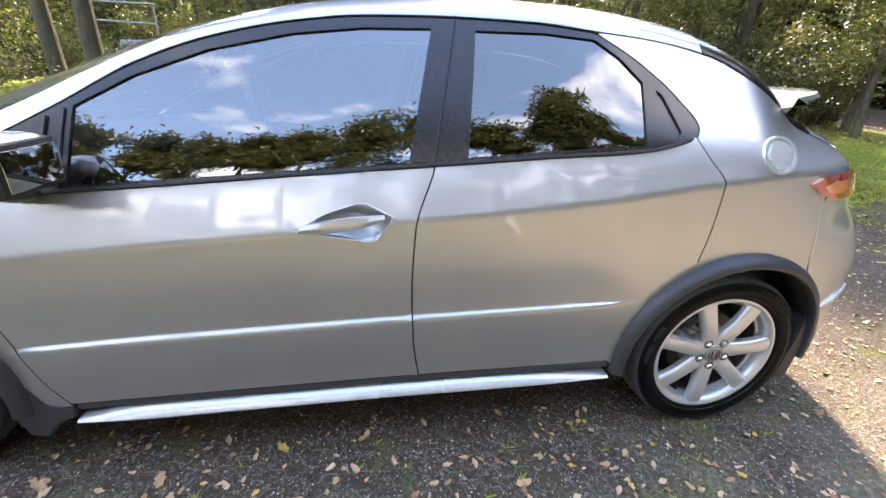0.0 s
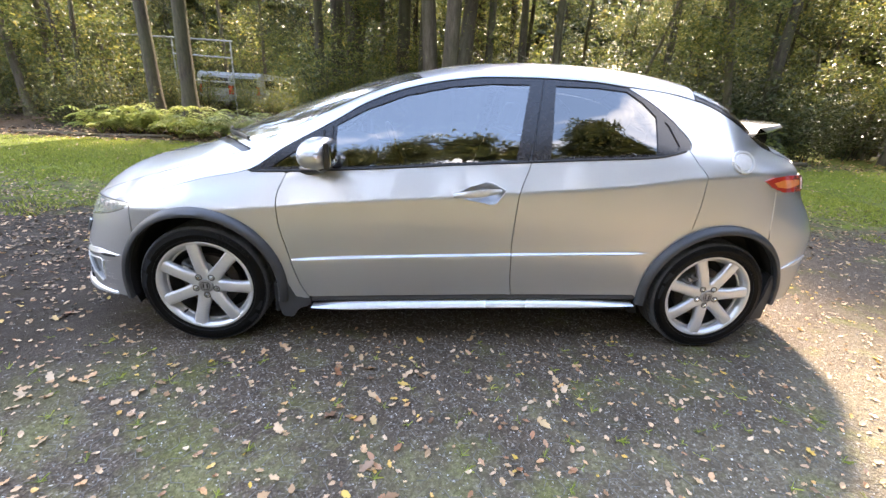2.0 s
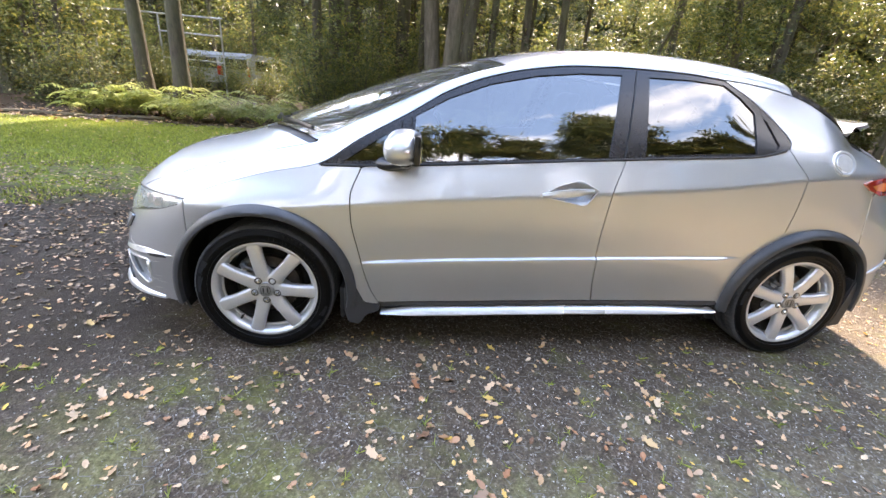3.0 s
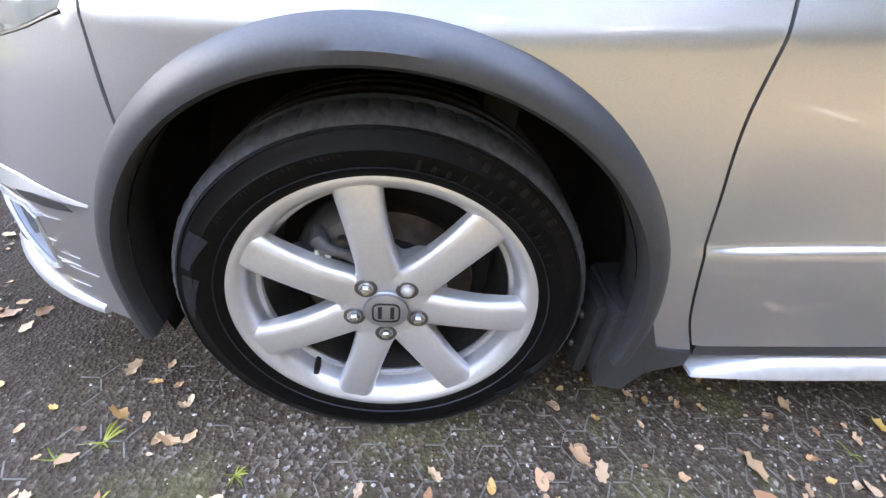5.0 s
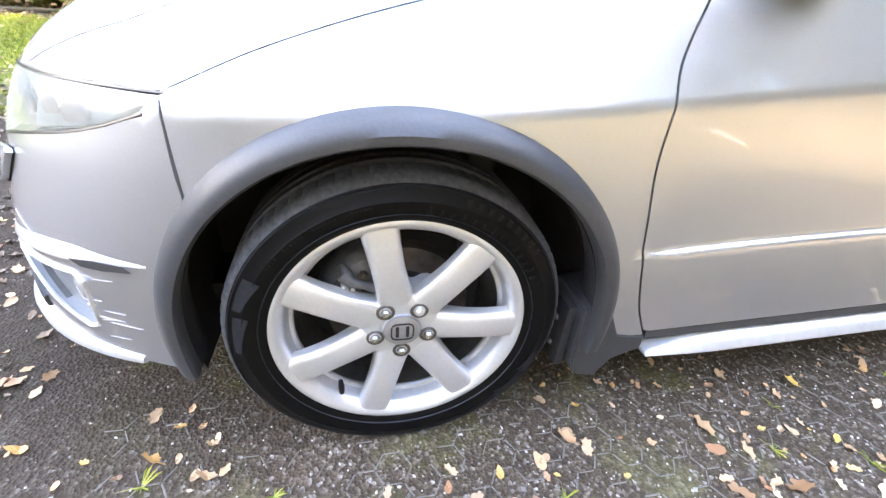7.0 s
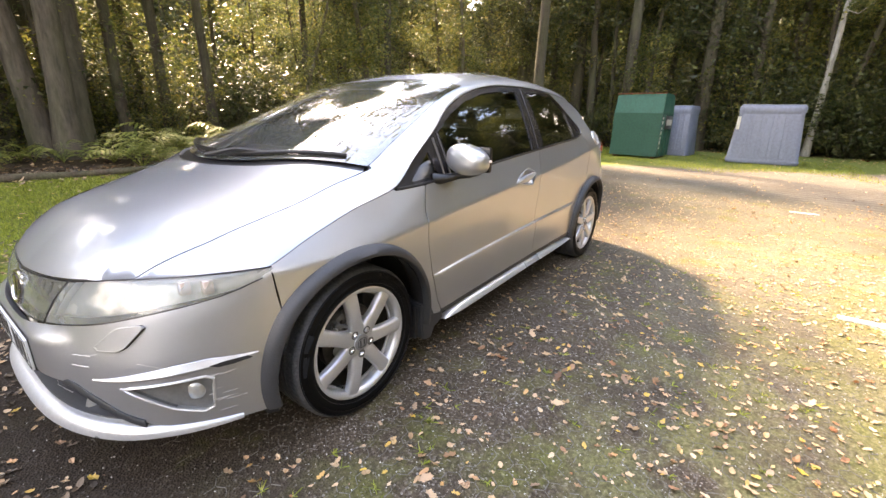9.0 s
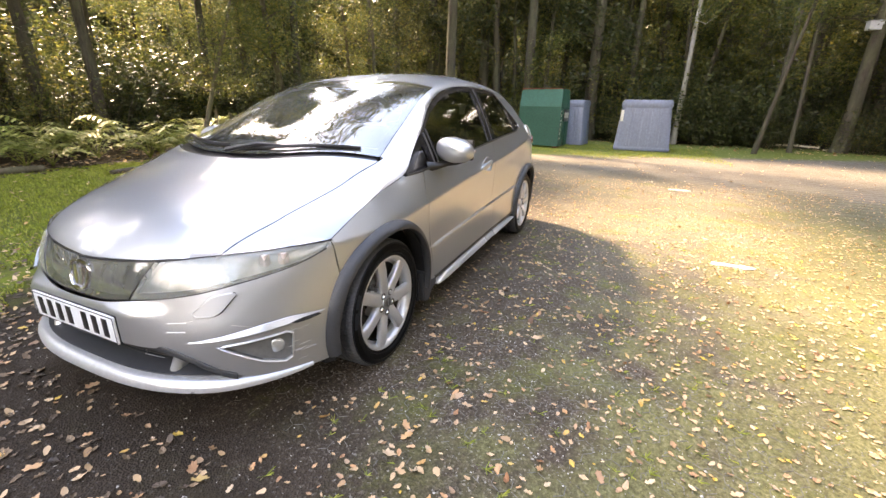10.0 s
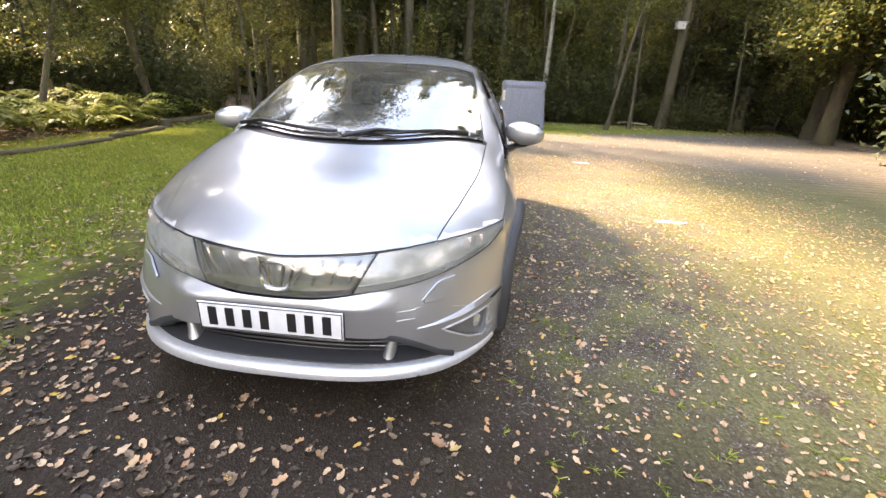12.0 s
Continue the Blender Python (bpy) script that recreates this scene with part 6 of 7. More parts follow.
# undergrowth
b1, b2, b3 = build_bush(31, 1.5, 2.6, 2600, 0.13, LEAF_C), build_bush(32, 1.3, 3.2, 2400, 0.12, LEAF_B), build_bush(33, 1.1, 1.5, 1800, 0.11, LEAF_A)
bs = [[], [], []]


def hedge(n, x0, x1, y0, y1, kinds, lo=0.7, hi=1.3):
    for _ in range(n):
        spot = (rng.uniform(x0, x1), rng.uniform(y0, y1), rng.uniform(0, 360), rng.uniform(lo, hi))
        kind = kinds[int(rng.integers(0, len(kinds)))]
        if not glade(*spot[:2]):
            bs[kind].append(spot)


hedge(9, -18, -12.5, 10.0, 14.5, (1, 1, 2)), hedge(5, -11.5, -8.5, 10.2, 12, (2, 2, 1), 0.7, 1.0), hedge(5, -5.2, -1.5, 10.8, 13.5, (1, 1, 0)), hedge(7, -2.0, 3.0, 13.2, 15.5, (1, 1), 0.7, 1.0), hedge(13, 2.0, 9.0, 10.6, 14.5, (0, 1, 0)), hedge(12, 8, 16, 9.6, 13, (0, 0, 2), 0.8, 1.3)
hedge(16, -22, -3, 15, 24, (1, 1), 1.3, 2.0), hedge(13, -3, 14, 16, 26, (1, 0, 0), 1.2, 1.9), hedge(9, 17, 20, 1.5, 10, (0, 0, 1)), hedge(11, 17.5, 20.5, -11, 1, (0, 1, 2), 0.9, 1.6), hedge(13, 19.5, 24, -12, 0, (0, 2, 1), 0.6, 1.0), hedge(9, 13.5, 20, -19, -14.5, (1, 0), 1.2, 1.7), hedge(34, 24, 33, -19, 9, (0, 0, 1), 1.5, 2.6), hedge(12, 20, 25, -14, 9, (0, 0, 1), 1.2, 2.0)
hedge(12, -13, 4, -11.5, -8.2, (0, 1), 0.9, 1.6), hedge(8, -22, -17, -9, 9, (0, 1), 0.8, 1.1)
bs[1] += [(-1.9, 11.9, 10, 1.0), (-0.7, 12.6, 140, 1.1), (1.9, 12.3, 250, 1.0), (2.9, 11.5, 60, 0.85), (-8.7, 15.5, 40, 0.72), (-6.2, 15.8, 100, 0.7), (-7.4, 16.1, 200, 0.62), (-9.7, 15.2, 310, 0.7), (-5.1, 15.0, 20, 0.5), (-10.6, 15.9, 80, 0.75), (-8.2, 17.6, 130, 0.62), (-12.5, 22.5, 20, 1.5), (-16.0, 21.5, 60, 1.6), (-9.5, 23.5, 160, 1.5), (-6.0, 23.0, 220, 1.6), (-19.0, 23.0, 300, 1.6), (-13.8, 19.5, 90, 1.1), (-11.9, 18.6, 10, 0.8)]
for proto, where, text in zip((b1, b2, b3), bs, ("dense dark-leaved shrub under the trees", "tall loose shrub with yellow-green leaves", "low bramble thicket at the wood's edge")):
    stand(proto, where, text, "shrub", "undergrowth")

f1, f2 = build_fern(41), build_fern(42)
fp = [[], []]
for _ in range(40):
    fp[int(rng.integers(0, 2))].append((rng.uniform(-9.0, -3.4), rng.uniform(8.1, 10.0), rng.uniform(0, 360), rng.uniform(0.7, 1.2)))
for _ in range(44):
    x = rng.uniform(1.0, 11.0)
    fp[int(rng.integers(0, 2))].append((x, rng.uniform(7.9, 9.9) + 0.03 * x, rng.uniform(0, 360), rng.uniform(0.9, 1.4)))
for _ in range(16):
    fp[int(rng.integers(0, 2))].append((rng.uniform(-3.0, 1.0), rng.uniform(9.2, 11), rng.uniform(0, 360), rng.uniform(0.5, 0.8)))
for proto, where in zip((f1, f2), fp):
    stand(proto, where, "arching green bracken at the edge of the turf", "fern", "ferns")

# the wood goes on: deep foliage round the clearing
n = 220000
ang = rng.uniform(0, 2 * math.pi, n)
rad = rng.uniform(34, 50, n)
tall = np.where((ang > math.pi * 1.12) & (ang < math.pi * 1.72), 14.0, np.where((ang > math.pi * 0.86) & (ang < math.pi * 1.12), 9.0, 18.0))
zz = tall * rng.uniform(0, 1, n) ** 1.2 * (0.75 + 0.25 * np.sin(ang * 9) * np.sin(ang * 23 + 1))
V, F = leaf_quads(np.stack([rad * np.cos(ang), rad * np.sin(ang), zz], -1), 1.1)
tagged(part_mesh("far_wood", fast_mesh("far_wood", V, F), LEAF_A, angle=0), "deep green woodland round the clearing", "woodland", kind="stuff")

# ---- turf ----
n = 240000
gx_ = np.where(rng.random(n) < 0.7, rng.uniform(-8, 7, n), rng.uniform(-14, 15, n))
gy_ = 1.25 + 6.6 * rng.uniform(0, 1, n) ** 0.9
lump = np.array([noise.noise((x * 0.9, y * 0.9, 3.0)) + 0.5 * noise.noise((x * 3, y * 3, 5.0)) for x, y in zip(gx_, gy_)])
ok = lump > 0.62 - 1.5 * np.clip((gy_ - 1.1) / 2.6, 0, 1)
gx_, gy_ = gx_[ok], gy_[ok]
n2 = 26000
ex, ey = rng.uniform(8, 15.5, n2), rng.uniform(-4.2, 5, n2)
okk = ex > 10.5 + 0.8 * np.sin(ey * 1.7)
gx_, gy_ = np.r_[gx_, ex[okk]], np.r_[gy_, ey[okk]]
n = len(gx_)
h = rng.uniform(0.015, 0.042, n)
a = rng.uniform(0, 2 * math.pi, n)
w = 0.006
base = np.stack([gx_, gy_, 0 * gx_], -1)
sd = np.stack([np.cos(a), np.sin(a), 0 * a], -1) * w
tp = base + np.stack([rng.normal(0, 0.018, n), rng.normal(0, 0.018, n), h], -1)
V = np.stack([base - sd, base + sd, tp], 1).reshape(-1, 3)
tagged(part_mesh("grass", fast_mesh("grass", V, np.arange(3 * n).reshape(n, 3)), TURF, angle=0), "short patchy green turf", "grass", kind="stuff")

# ---- fallen leaves, gravel ----
def leaf_shape(kind):
    if kind == 0:                                     # birch: a pointed oval
        a = np.linspace(0, 2 * math.pi, 12, endpoint=False)
        pts = [(0.52 * math.cos(t) + 0.10 * math.cos(t) ** 5, 0.33 * math.sin(t) * (1 - 0.30 * math.cos(t)) + 0.02 * math.sin(5 * t)) for t in a]
    else:                                             # oak: lobed
        a = np.linspace(0, 2 * math.pi, 22, endpoint=False)
        pts = [(0.62 * math.cos(t) * (0.90 + 0.09 * math.cos(7 * t)), 0.36 * math.sin(t) * (0.80 + 0.20 * math.cos(7 * t))) for t in a]
    return pts


def leaf_mesh(kind, curl):
    pts = leaf_shape(kind)
    V = [(0, 0, 0.0)] + [(x, y, curl * (x * x * 0.6 + y * y * 2.2) + 0.07 * math.sin(9 * x + 5 * y)) for x, y in pts]
    F = [(0, i + 1, (i + 1) % len(pts) + 1) for i in range(len(pts))]
    return V, F


leaf_protos = []
for k, c in ((0, 0.25), (0, 0.6), (1, 0.35), (1, 0.7)):
    V, F = leaf_mesh(k, c)
    me = bpy.data.meshes.new("fallen_leaf")
    me.from_pydata(V, [], F)
    me.materials.append(LITTER_ONE)
    me.polygons.foreach_set("use_smooth", [True] * len(F))
    leaf_protos.append(me)


def free(x, y):
    return not (abs(y) < 0.72 and -2.1 < x < 2.0) and not any((x - c) ** 2 < 0.12 and abs(abs(y) - 0.75) < 0.2 for c in (-1.3175, 1.3175))


def drop_leaf(x, y, size, kind, turn, text):
    ob = new("fallen_leaf", leaf_protos[kind])
    ob.matrix_basis = pose(x, y, 0.004 + 0.002 * rng.random(), rng.normal(0, 14), rng.normal(0, 14), turn) @ Matrix.Scale(size, 4)
    tagged(ob, text, "leaf", "fallen leaves")


PILES = [(-0.43, -1.42), (-0.55, -1.36), (0.24, -1.45), (-0.39, -1.70), (-0.92, -0.93), (-0.60, -1.02), (-0.75, -1.67), (-1.44, -1.29), (-2.41, -0.22), (-2.2, -0.62), (-0.60, -2.05), (0.5, -1.15), (-0.3, -1.15), (-1.9, -1.35), (-2.55, 0.4)]
for px, py in PILES:
    for _ in range(int(rng.integers(3, 7))):
        k = int(rng.integers(0, 4))
        drop_leaf(px + rng.normal(0, 0.06), py + rng.normal(0, 0.06), rng.uniform(0.024, 0.040) if k < 2 else rng.uniform(0.036, 0.056), k, rng.uniform(0, 360), "curled brown and yellow leaf on the gravel")
count = 0
while count < 230:
    x, y = rng.uniform(-3.2, 2.6), rng.uniform(-2.9, 1.6)
    if not free(x, y):
        continue
    k = int(rng.choice([0, 0, 0, 1, 1, 2, 3]))
    drop_leaf(x, y, rng.uniform(0.018, 0.034) if k < 2 else rng.uniform(0.032, 0.052), k, rng.uniform(0, 360), "curled brown and yellow leaf on the gravel" if k > 1 else "small tan birch leaf on the gravel")
    count += 1


def litter(n, x0, x1, y0, y1, s0, s1, test=None):
    V, F = [], []
    shapes = [leaf_mesh(0, 0.4), leaf_mesh(1, 0.5)]
    for _ in range(n):
        x, y = rng.uniform(x0, x1), rng.uniform(y0, y1)
        if not free(x, y) or (test and not test(x, y)) or rng.random() > min(x - x0, x1 - x, y - y0, y1 - y) / 1.3:
            continue
        v, f = shapes[int(rng.random() < 0.3)]
        s, t = rng.uniform(s0, s1), rng.uniform(0, 6.3)
        tx, ty = rng.normal(0, 0.35), rng.normal(0, 0.35)
        n0 = len(V)
        zb = float(ground_z(x, y)) + (0.03 if y > 1.8 else 0.004)
        V += [(x + s * (a * math.cos(t) - b * math.sin(t)), y + s * (a * math.sin(t) + b * math.cos(t)), zb + s * (c + max(0, tx * a + ty * b))) for a, b, c in v]
        F += [tuple(i + n0 for i in q) for q in f]
    return V, F


V, F = [], []
for args in ((15000, -5.5, 6.5, -6, 0.5, 0.010, 0.030), (7000, -6.5, 6.0, -0.6, 3.4, 0.014, 0.038), (900, -9, 12, 2, 8, 0.025, 0.05), (2400, -11, 17, 6.8, 12, 0.05, 0.09), (900, 3.5, 17, -13, 2, 0.03, 0.055), (6500, -4.0, 3.5, -5.6, -1.5, 0.012, 0.034), (1500, 15, 26, -16, 8, 0.06, 0.11)):
    v, f = litter(*args)
    F += [tuple(i + len(V) for i in q) for q in f]
    V += v
me = bpy.data.meshes.new("leaf_litter")
me.from_pydata(V, [], F)
tagged(part_mesh("leaf_litter", me, LITTER, angle=0), "scattered brown and yellow fallen leaves", "fallen leaves", kind="stuff")

OLD_LEAF = leafy("old_leaves", [(0.0, (0.045, 0.030, 0.019)), (0.5, (0.11, 0.072, 0.046)), (0.8, (0.20, 0.135, 0.085)), (1.0, (0.34, 0.235, 0.15))], 0.1)
V, F = [], []
for args in ((10000, -7.5, -1.5, -0.9, 3.6, 0.016, 0.040), (7000, -2.5, 7.0, 0.6, 3.3, 0.016, 0.042), (5000, -12, 13, 7.0, 9.6, 0.05, 0.09)):
    v, f = litter(*args)
    F += [tuple(i + len(V) for i in q) for q in f]
    V += v
me = bpy.data.meshes.new("old_leaves")
me.from_pydata(V, [], F)
tagged(part_mesh("old_leaves", me, OLD_LEAF, angle=0), "rotting dull brown leaves along the turf", "fallen leaves", kind="stuff")

STONE = leafy("gravel_stone", [(0.0, (0.10, 0.095, 0.085)), (0.5, (0.22, 0.20, 0.18)), (0.8, (0.40, 0.38, 0.35)), (1.0, (0.62, 0.60, 0.57))], 0.0)
V, F = [], []
octa = [(1, 0, 0), (-1, 0, 0), (0, 1, 0), (0, -1, 0), (0, 0, 0.6)]
of = [(0, 2, 4), (2, 1, 4), (1, 3, 4), (3, 0, 4)]
for _ in range(36000):
    x, y = rng.uniform(-3.6, 3.0), rng.uniform(-3.4, 1.2)
    if rng.random() > min(x + 3.6, 3.0 - x, y + 3.4) / 1.0 or (x < -1.7 and rng.random() < 0.75):
        continue
    s, t = rng.uniform(0.0022, 0.0062) * (1.6 if rng.random() < 0.06 else 1), rng.uniform(0, 6)
    n0 = len(V)
    V += [(x + s * (a * math.cos(t) - b * math.sin(t) * 0.7), y + s * (a * math.sin(t) + b * math.cos(t) * 0.7), max(0.0, c * s) + (0.0005 if c else -0.001)) for a, b, c in octa]
    F += [tuple(i + n0 for i in q) for q in of]
me = bpy.data.meshes.new("gravel")
me.from_pydata(V, [], F)
tagged(part_mesh("gravel", me, STONE, angle=0), "fine pale gravel pressed into the surface", "gravel", kind="stuff")

# ---- recycling banks ----
GREEN = grained("bank_green", (0.008, 0.085, 0.058), 0.18, 0.55, 18, 0.0, 0.1, 0.002, 1.5)
GREEN_TOP = grained("bank_green_lid", (0.012, 0.11, 0.075), 0.18, 0.5, 18, 0.0, 0.1, 0.002, 1.5)
GREY = grained("bank_grey", (0.17, 0.20, 0.27), 0.12, 0.5, 14, 0.0, 0.05, 0.002, 1.2)
RUSTED = grained("rusty_edge", (0.22, 0.07, 0.04), 0.4, 0.8, 30)
LABEL = grained("faded_label", (0.62, 0.62, 0.56), 0.1, 0.6, 20)


def prism(sections, bm=None):
    """A closed body through rings of equal length."""
    bm = bm or bmesh.new()
    rows = [[bm.verts.new(p) for p in r] for r in sections]
    m = len(rows[0])
    for a, b in zip(rows, rows[1:]):
        for j in range(m):
            bm.faces.new((a[j], a[(j + 1) % m], b[(j + 1) % m], b[j]))
    bm.faces.new(list(reversed(rows[0]))), bm.faces.new(rows[-1])
    bmesh.ops.recalc_face_normals(bm, faces=bm.faces)
    return bm


gb = tagged(new("recycling_bank"), "dark green steel recycling bank with labelled side hatch", "recycling bin", "recycling banks")
gb.matrix_basis = pose(12.6, 1.45, 0.0, 0, 0, -4)
bm = prism([[(0, -0.74, 0.06), (1.3, -0.74, 0.06), (1.3, 0.74, 0.06), (0, 0.74, 0.06)], [(0, -0.74, 1.38), (1.3, -0.74, 1.38), (1.3, 0.74, 1.38), (0, 0.74, 1.38)]])
bmesh.ops.bevel(bm, geom=bm.edges[:], offset=0.012, segments=2, affect="EDGES")
part("body", bm, GREEN, gb)
bm = prism([[(0, -0.74, 1.38), (1.3, -0.74, 1.38), (1.3, 0.74, 1.38), (0, 0.74, 1.38)], [(0.16, -0.72, 1.97), (1.15, -0.72, 1.97), (1.15, 0.74, 1.93), (0.16, 0.74, 1.93)]])
bmesh.ops.bevel(bm, geom=bm.edges[:], offset=0.012, segments=2, affect="EDGES")
part("lid", bm, GREEN_TOP, gb)
part("top_edge", box((0.14, -0.74, 1.955), (0.19, 0.75, 1.985), 0.006), RUSTED, gb)
part("lid_edge", box((1.10, -0.74, 1.955), (1.16, 0.75, 1.985), 0.006), RUSTED, gb)
for x in (0.25, 0.75, 1.1):
    part("side_rib", box((x - 0.03, -0.772, 0.08), (x + 0.03, -0.742, 1.36), 0.008), GREEN, gb)
part("hatch_flap", box((0.30, -0.790, 0.90), (1.05, -0.745, 1.30), 0.01), BLACK, gb)
for k in range(7):
    part("label_strip", box((0.06, -0.748, 0.30 + 0.15 * k), (0.16, -0.7415, 0.36 + 0.15 * k + 0.03 * (k % 2)), 0.001), LABEL, gb)
part("notice", box((0.35, -0.7935, 1.02), (0.95, -0.7915, 1.20)), LABEL, gb)
for y in (-0.6, 0.6):
    part("skid", box((0.05, y - 0.05, 0.0), (1.25, y + 0.05, 0.065), 0.006), RUSTED, gb)
for x in (0.5, 0.8):
    ring = [(x, 0.0 + 0.06 * math.cos(a), 2.02 + 0.06 * math.sin(a)) for a in np.linspace(0, 2 * math.pi, 16, endpoint=False)]
    part("lifting_ring", tube(ring, 0.010, 6, True), BLACK, gb)


def bottle_bank(x, y, turn, w, text):
    b = tagged(new("bottle_bank"), text, "recycling bin", "recycling banks")
    b.matrix_basis = pose(x, y, 0.0, 0, 0, turn)
    d = 0.58
    secs = []
    for z, k in ((0.02, 1.0), (0.10, 1.03), (0.16, 1.0), (0.9, 0.93), (1.40, 0.87), (1.46, 0.90), (1.60, 0.90), (1.63, 0.86)):
        secs.append([(cx * d * k, cy * w * k, z) for cx, cy in ((-1, -0.88), (-0.86, -1), (0.86, -1), (1, -0.88), (1, 0.88), (0.86, 1), (-0.86, 1), (-1, 0.88))])
    bm = prism(secs)
    bmesh.ops.bevel(bm, geom=[e for e in bm.edges if e.calc_length() > 0.3], offset=0.01, segments=2, affect="EDGES")
    part("body", bm, GREY, b)
    for yy in (-0.52, -0.17, 0.17, 0.52):
        rib = prism([[(-d * k - 0.018, yy * w * k - 0.045, z), (-d * k + 0.02, yy * w * k - 0.06, z), (-d * k + 0.02, yy * w * k + 0.06, z), (-d * k - 0.018, yy * w * k + 0.045, z)] for z, k in ((0.18, 0.998), (0.9, 0.932), (1.38, 0.873))])
        part("rib", rib, GREY, b)
    part("lid", box((-d * 0.86, -w * 0.86, 1.60), (d * 0.86, w * 0.86, 1.665), 0.03), GREY, b)
    part("deposit_hole", lathe([(0.0005, 0.0), (0.10, 0.0), (0.115, -0.02), (0.12, 0.01)], 24), BLACK, b).matrix_basis = Matrix.Translation((0.1, w * 0.90, 1.22))
    part("notice", box((-d * 0.90 - 0.004, w * 0.80, 1.00), (-d * 0.90 + 0.02, w * 0.90, 1.36), 0.002, m=Matrix.Rotation(radians(-3.5), 4, "Y")), LABEL, b)
    return b


bottle_bank(13.75, -1.93, 3, 0.86, "grey ribbed plastic bottle bank on the turf")
bottle_bank(15.0, 0.58, -6, 0.52, "narrow grey plastic bottle bank behind the green one")

# ---- white arrow-shaped markers lying on the lot ----
WHITE = grained("marker_white", (0.70, 0.70, 0.66), 0.12, 0.7, 25, 0.0, 0.2)
for x, y, t, k in ((1.15, -2.74, 100, 1.0), (5.15, -2.60, 98, 1.0)):
    pts = [(-0.16, -0.028), (0.06, -0.030), (0.055, -0.060), (0.17, 0.004), (0.05, 0.055), (0.058, 0.028), (-0.16, 0.030)]
    bm = bmesh.new()
    lo = [bm.verts.new((a, b, 0.002)) for a, b in pts]
    hi = [bm.verts.new((a * 0.985, b * 0.96, 0.012)) for a, b in pts]
    bm.faces.new(hi), bm.faces.new(list(reversed(lo)))
    for i in range(7):
        bm.faces.new((lo[i], lo[(i + 1) % 7], hi[(i + 1) % 7], hi[i]))
    bmesh.ops.recalc_face_normals(bm, faces=bm.faces)
    ob = tagged(part("ground_marker", bm, WHITE), "weathered white arrow marker set in the ground", "marker", "ground markers")
    ob.matrix_basis = pose(x, y, 0, 0, 0, t + 170)

# ---- timber along the turf, stakes, stump, fallen branch ----
TIMBER = bark("old_timber", (0.05, 0.036, 0.024), (0.14, 0.105, 0.07), 7.0)
for x0, y0, x1, y1, r in ((1.4, 6.35, 4.3, 6.55, 0.045), (4.5, 6.75, 6.4, 7.1, 0.06), (-1.5, 7.8, 1.0, 7.6, 0.07), (-9.8, 8.05, -6.4, 8.35, 0.045), (-6.2, 8.4, -3.2, 8.3, 0.04), (6.8, 8.0, 10.5, 8.4, 0.08)):
    n = 10
    pts = [(x0 + (x1 - x0) * t, y0 + (y1 - y0) * t + 0.03 * math.sin(5 * t + x0), r * 0.75 + 0.012 * math.sin(9 * t)) for t in np.linspace(0, 1, n)]
    tagged(part("log", tube(pts, [r * (1 + 0.08 * math.sin(7 * i)) for i in range(n)], 10), TIMBER), "weathered log lying along the turf edge", "log", "edging logs")
for x, y, h, lean in ((5.9, 9.3, 1.05, 0.06), (6.5, 9.35, 0.95, -0.05), (20.2, -6.4, 1.2, 0.03), (21.0, -8.0, 1.25, -0.04), (19.6, -10.2, 1.2, 0.05), (20.6, -4.2, 1.2, 0.0)):
    z0 = float(ground_z(x, y))
    tagged(part("stake", tube([(x, y, z0 - 0.05), (x + lean * 0.5, y, z0 + h * 0.5), (x + lean, y, z0 + h)], [0.05 if x < 10 else 0.03, 0.048 if x < 10 else 0.03, 0.04 if x < 10 else 0.026], 8), TIMBER), "upright weathered wooden stake among the ferns", "stake", "stakes")
bm = lathe([(0.17, -0.02), (0.15, 0.05), (0.135, 0.16), (0.12, 0.20), (0.0005, 0.205)], 20)
bm.transform(Matrix.Translation((7.0, 7.5, 0.0)) @ Matrix.Rotation(radians(90), 4, "X"))
tagged(part("stump", bm, BARK), "short dark tree stump on the turf", "stump")
for pts, r in (([(19.0, -6.6, 0.08), (18.7, -7.4, 0.17), (18.4, -8.3, 0.12)], 0.05), ([(18.3, -8.4, 0.05), (17.9, -9.2, 0.10), (18.0, -10.0, 0.05)], 0.025)):
    tagged(part("fallen_branch", tube(pts, [r, r * 0.9, r * 0.6, r * 0.3][: len(pts)], 8), grained("bare_wood", (0.52, 0.45, 0.34), 0.2, 0.8, 20, 0.0, 0.3)), "bare pale branch lying by the trees", "branch", "fallen branches")
nb = tagged(new("nest_box"), "small pale box fixed high on a trunk", "nest box")
nb.matrix_basis = pose(17.62, -8.62, 4.25, 0, 0, 12)
part("case", box((-0.02, -0.20, -0.13), (0.22, 0.20, 0.13), 0.01), grained("box_pale", (0.50, 0.52, 0.54), 0.1, 0.6, 20), nb)
part("roof", box((-0.06, -0.23, 0.13), (0.24, 0.23, 0.16), 0.006), grained("box_roof", (0.35, 0.36, 0.37), 0.1, 0.6, 20), nb)

# ---- yard behind the trees: rail fence and two parked vans ----
RAIL = grained("galvanised", (0.42, 0.44, 0.44), 0.15, 0.45, 30, 0.6)
fence = tagged(new("rail_fence"), "galvanised rail fence behind the trees", "fence")
for x in (-17.4, -15.1, -12.7, -10.3, -8.0):
    part("post", tube([(x, 16.6, 0.0), (x, 16.6, 3.12)], 0.035, 8), RAIL, fence)
for x0, x1, z in ((-17.7, -7.9, 3.08), (-10.3, -8.0, 2.45), (-10.3, -8.0, 1.5)):
    part("rail", tube([(x0, 16.56, z + 0.04), (x1, 16.56, z)], 0.03, 8), RAIL, fence)


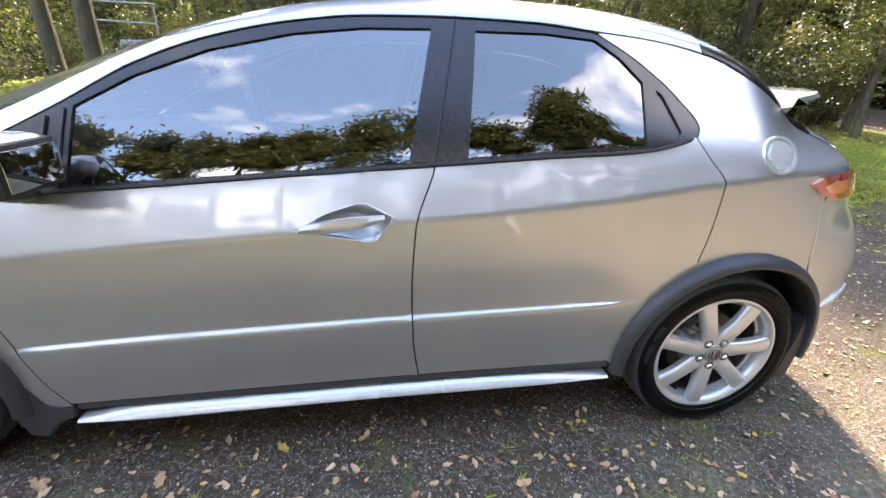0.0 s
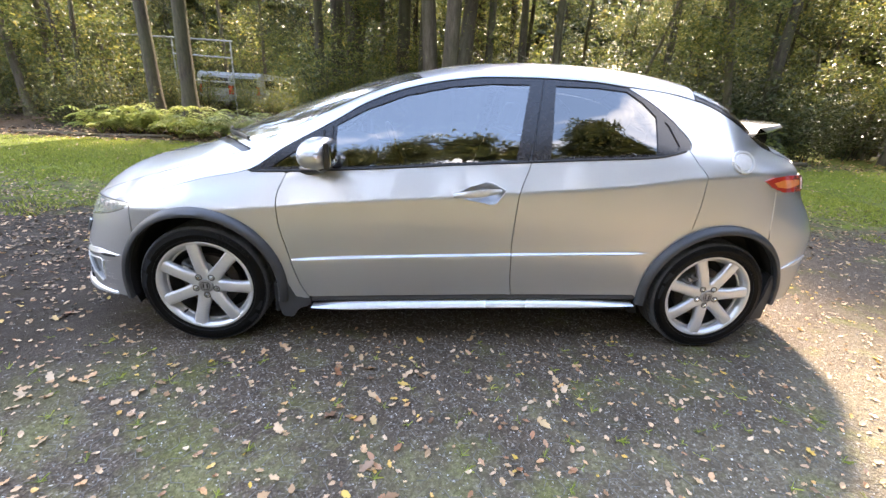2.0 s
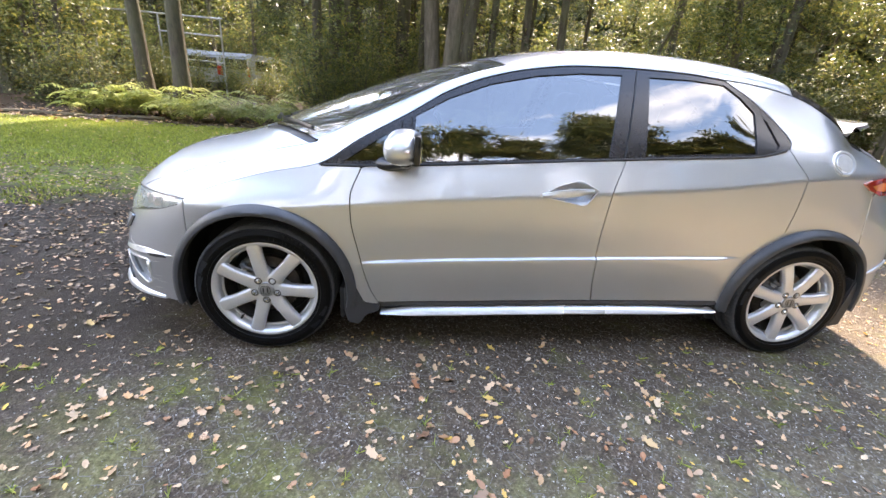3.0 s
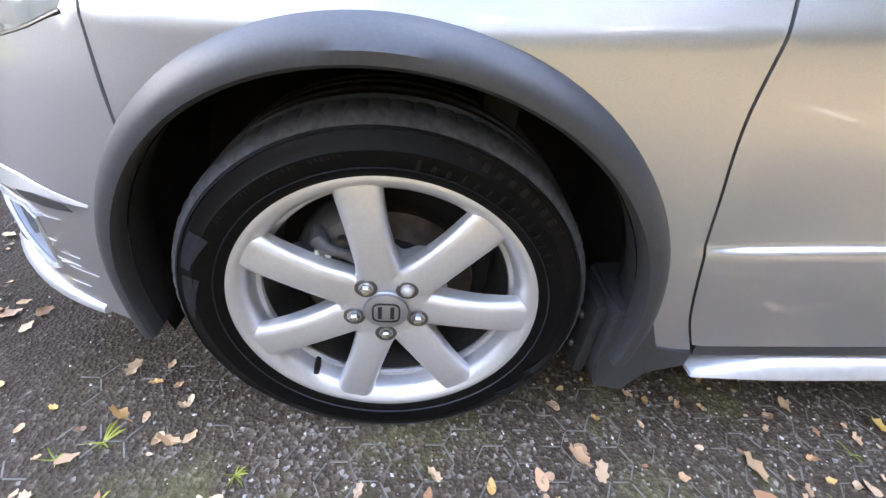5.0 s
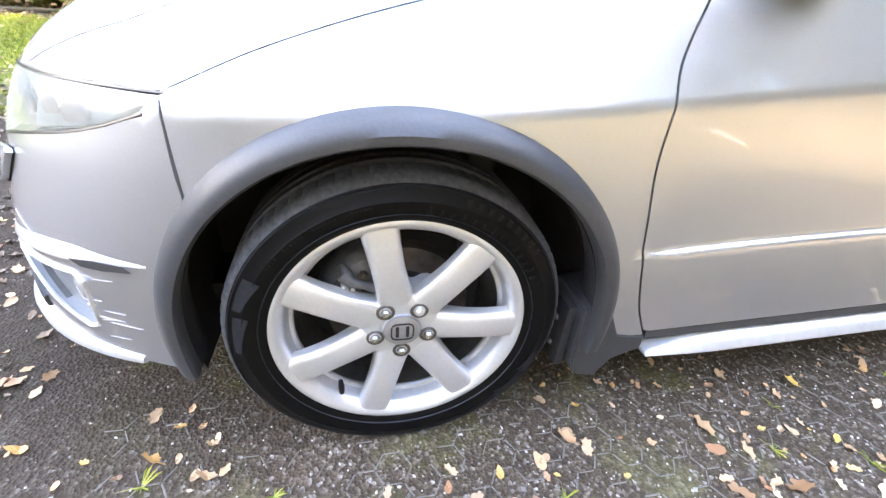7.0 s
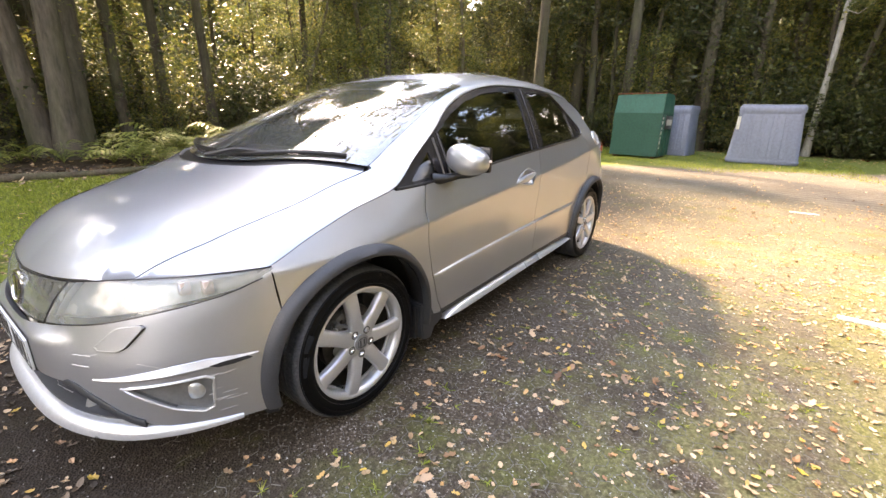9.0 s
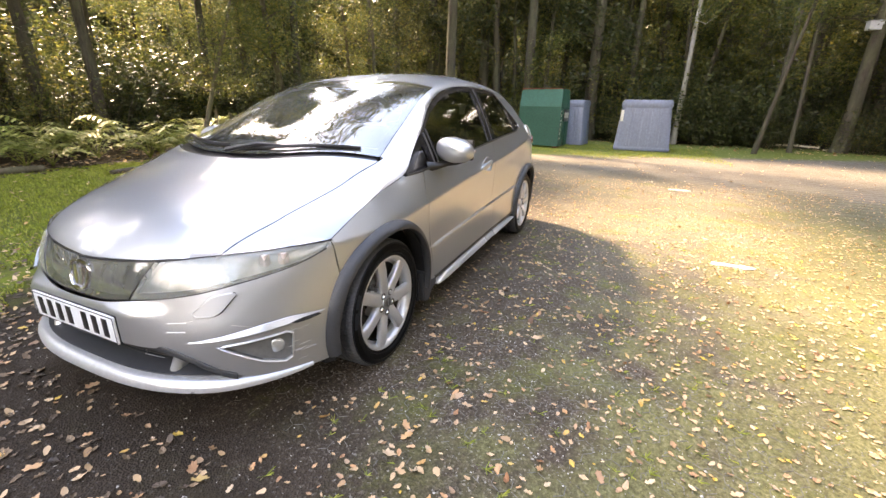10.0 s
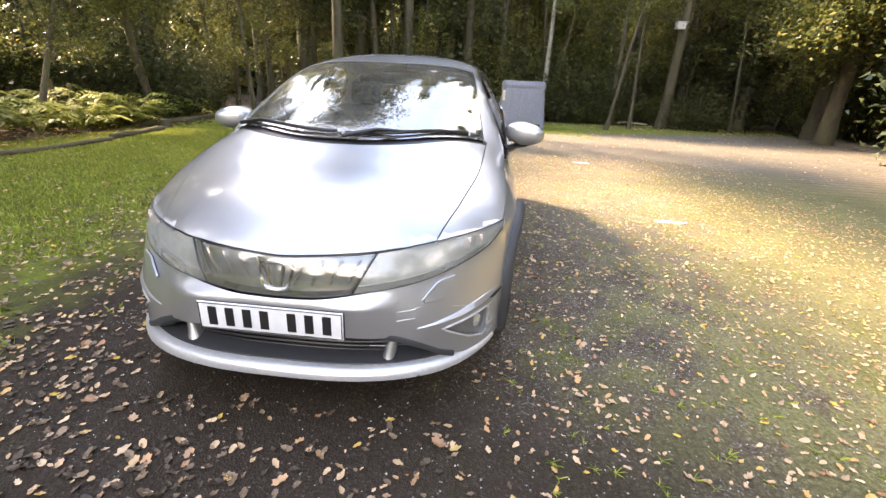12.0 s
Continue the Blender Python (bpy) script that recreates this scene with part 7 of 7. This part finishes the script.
def van(x, y, turn, body, text):
    v = tagged(new("van"), text, "van", "parked vans")
    v.matrix_basis = pose(x, y, float(ground_z(x, y)) + 0.06, 0, 0, turn) @ Matrix.Scale(0.85, 4)
    prof = [(-2.2, 0.35), (-2.25, 0.9), (-1.7, 1.05), (-1.1, 1.75), (-0.7, 1.9), (2.0, 1.92), (2.2, 1.7), (2.25, 0.4)]
    bm = prism([[(px, s, pz) for px, pz in prof] for s in (-0.86, 0.86)])
    bmesh.ops.bevel(bm, geom=bm.edges[:], offset=0.05, segments=2, affect="EDGES")
    part("body", bm, body, v)
    for s in (-1, 1):
        part("window", box((-1.25, s * 0.865 - 0.01, 1.1), (-0.3, s * 0.865 + 0.01, 1.65), 0.01), GLOSSBLACK, v)
        part("window", box((-0.1, s * 0.865 - 0.01, 1.1), (1.7, s * 0.865 + 0.01, 1.6), 0.01), GLOSSBLACK, v)
        for wx in (-1.4, 1.4):
            bm = lathe([(0.0005, -0.10), (0.2, -0.11), (0.30, -0.09), (0.32, 0.0), (0.30, 0.09)], 20)
            bm.transform(Matrix.Translation((wx, s * 0.80, 0.24)))
            part("wheel", bm, RUBBER, v)
    part("bumper", box((-2.35, -0.8, 0.32), (-2.2, 0.8, 0.6), 0.03), BLACK, v)
    part("rear_window", box((2.205, -0.66, 1.10), (2.255, 0.66, 1.62), 0.02), GLOSSBLACK, v)
    for s in (-1, 1):
        part("tail_lamp", box((2.22, s * 0.74 - 0.08, 0.80), (2.27, s * 0.74 + 0.08, 1.25), 0.02), RED, v)


van(-9.9, 20.4, -82, grained("van_white", (0.30, 0.31, 0.31), 0.08, 0.3, 20), "white van parked behind the rail fence")
van(-7.9, 20.2, -100, grained("van_pale", (0.24, 0.26, 0.28), 0.08, 0.3, 20), "pale van parked behind the rail fence")

# ---- small weeds in the gravel ----
V, F = [], []
for _ in range(240):
    x, y = rng.uniform(-2.6, 1.6), rng.uniform(-2.4, -0.85)
    if not free(x, y):
        continue
    for k in range(int(rng.integers(5, 12))):
        a, L = rng.uniform(0, 6.3), rng.uniform(0.010, 0.030)
        n0 = len(V)
        px, py = -math.sin(a) * 0.0016, math.cos(a) * 0.0016
        V += [(x - px, y - py, 0.0), (x + px, y + py, 0.0), (x + math.cos(a) * L + px, y + math.sin(a) * L + py, L * 0.5), (x + math.cos(a) * L * 1.35, y + math.sin(a) * L * 1.35, L * 0.45)]
        F.append((n0, n0 + 1, n0 + 2, n0 + 3))
me = bpy.data.meshes.new("weed")
me.from_pydata(V, [], F)
tagged(part_mesh("weeds", me, TURF, angle=0), "tiny green weeds and moss tufts in the gravel", "weeds", kind="stuff")
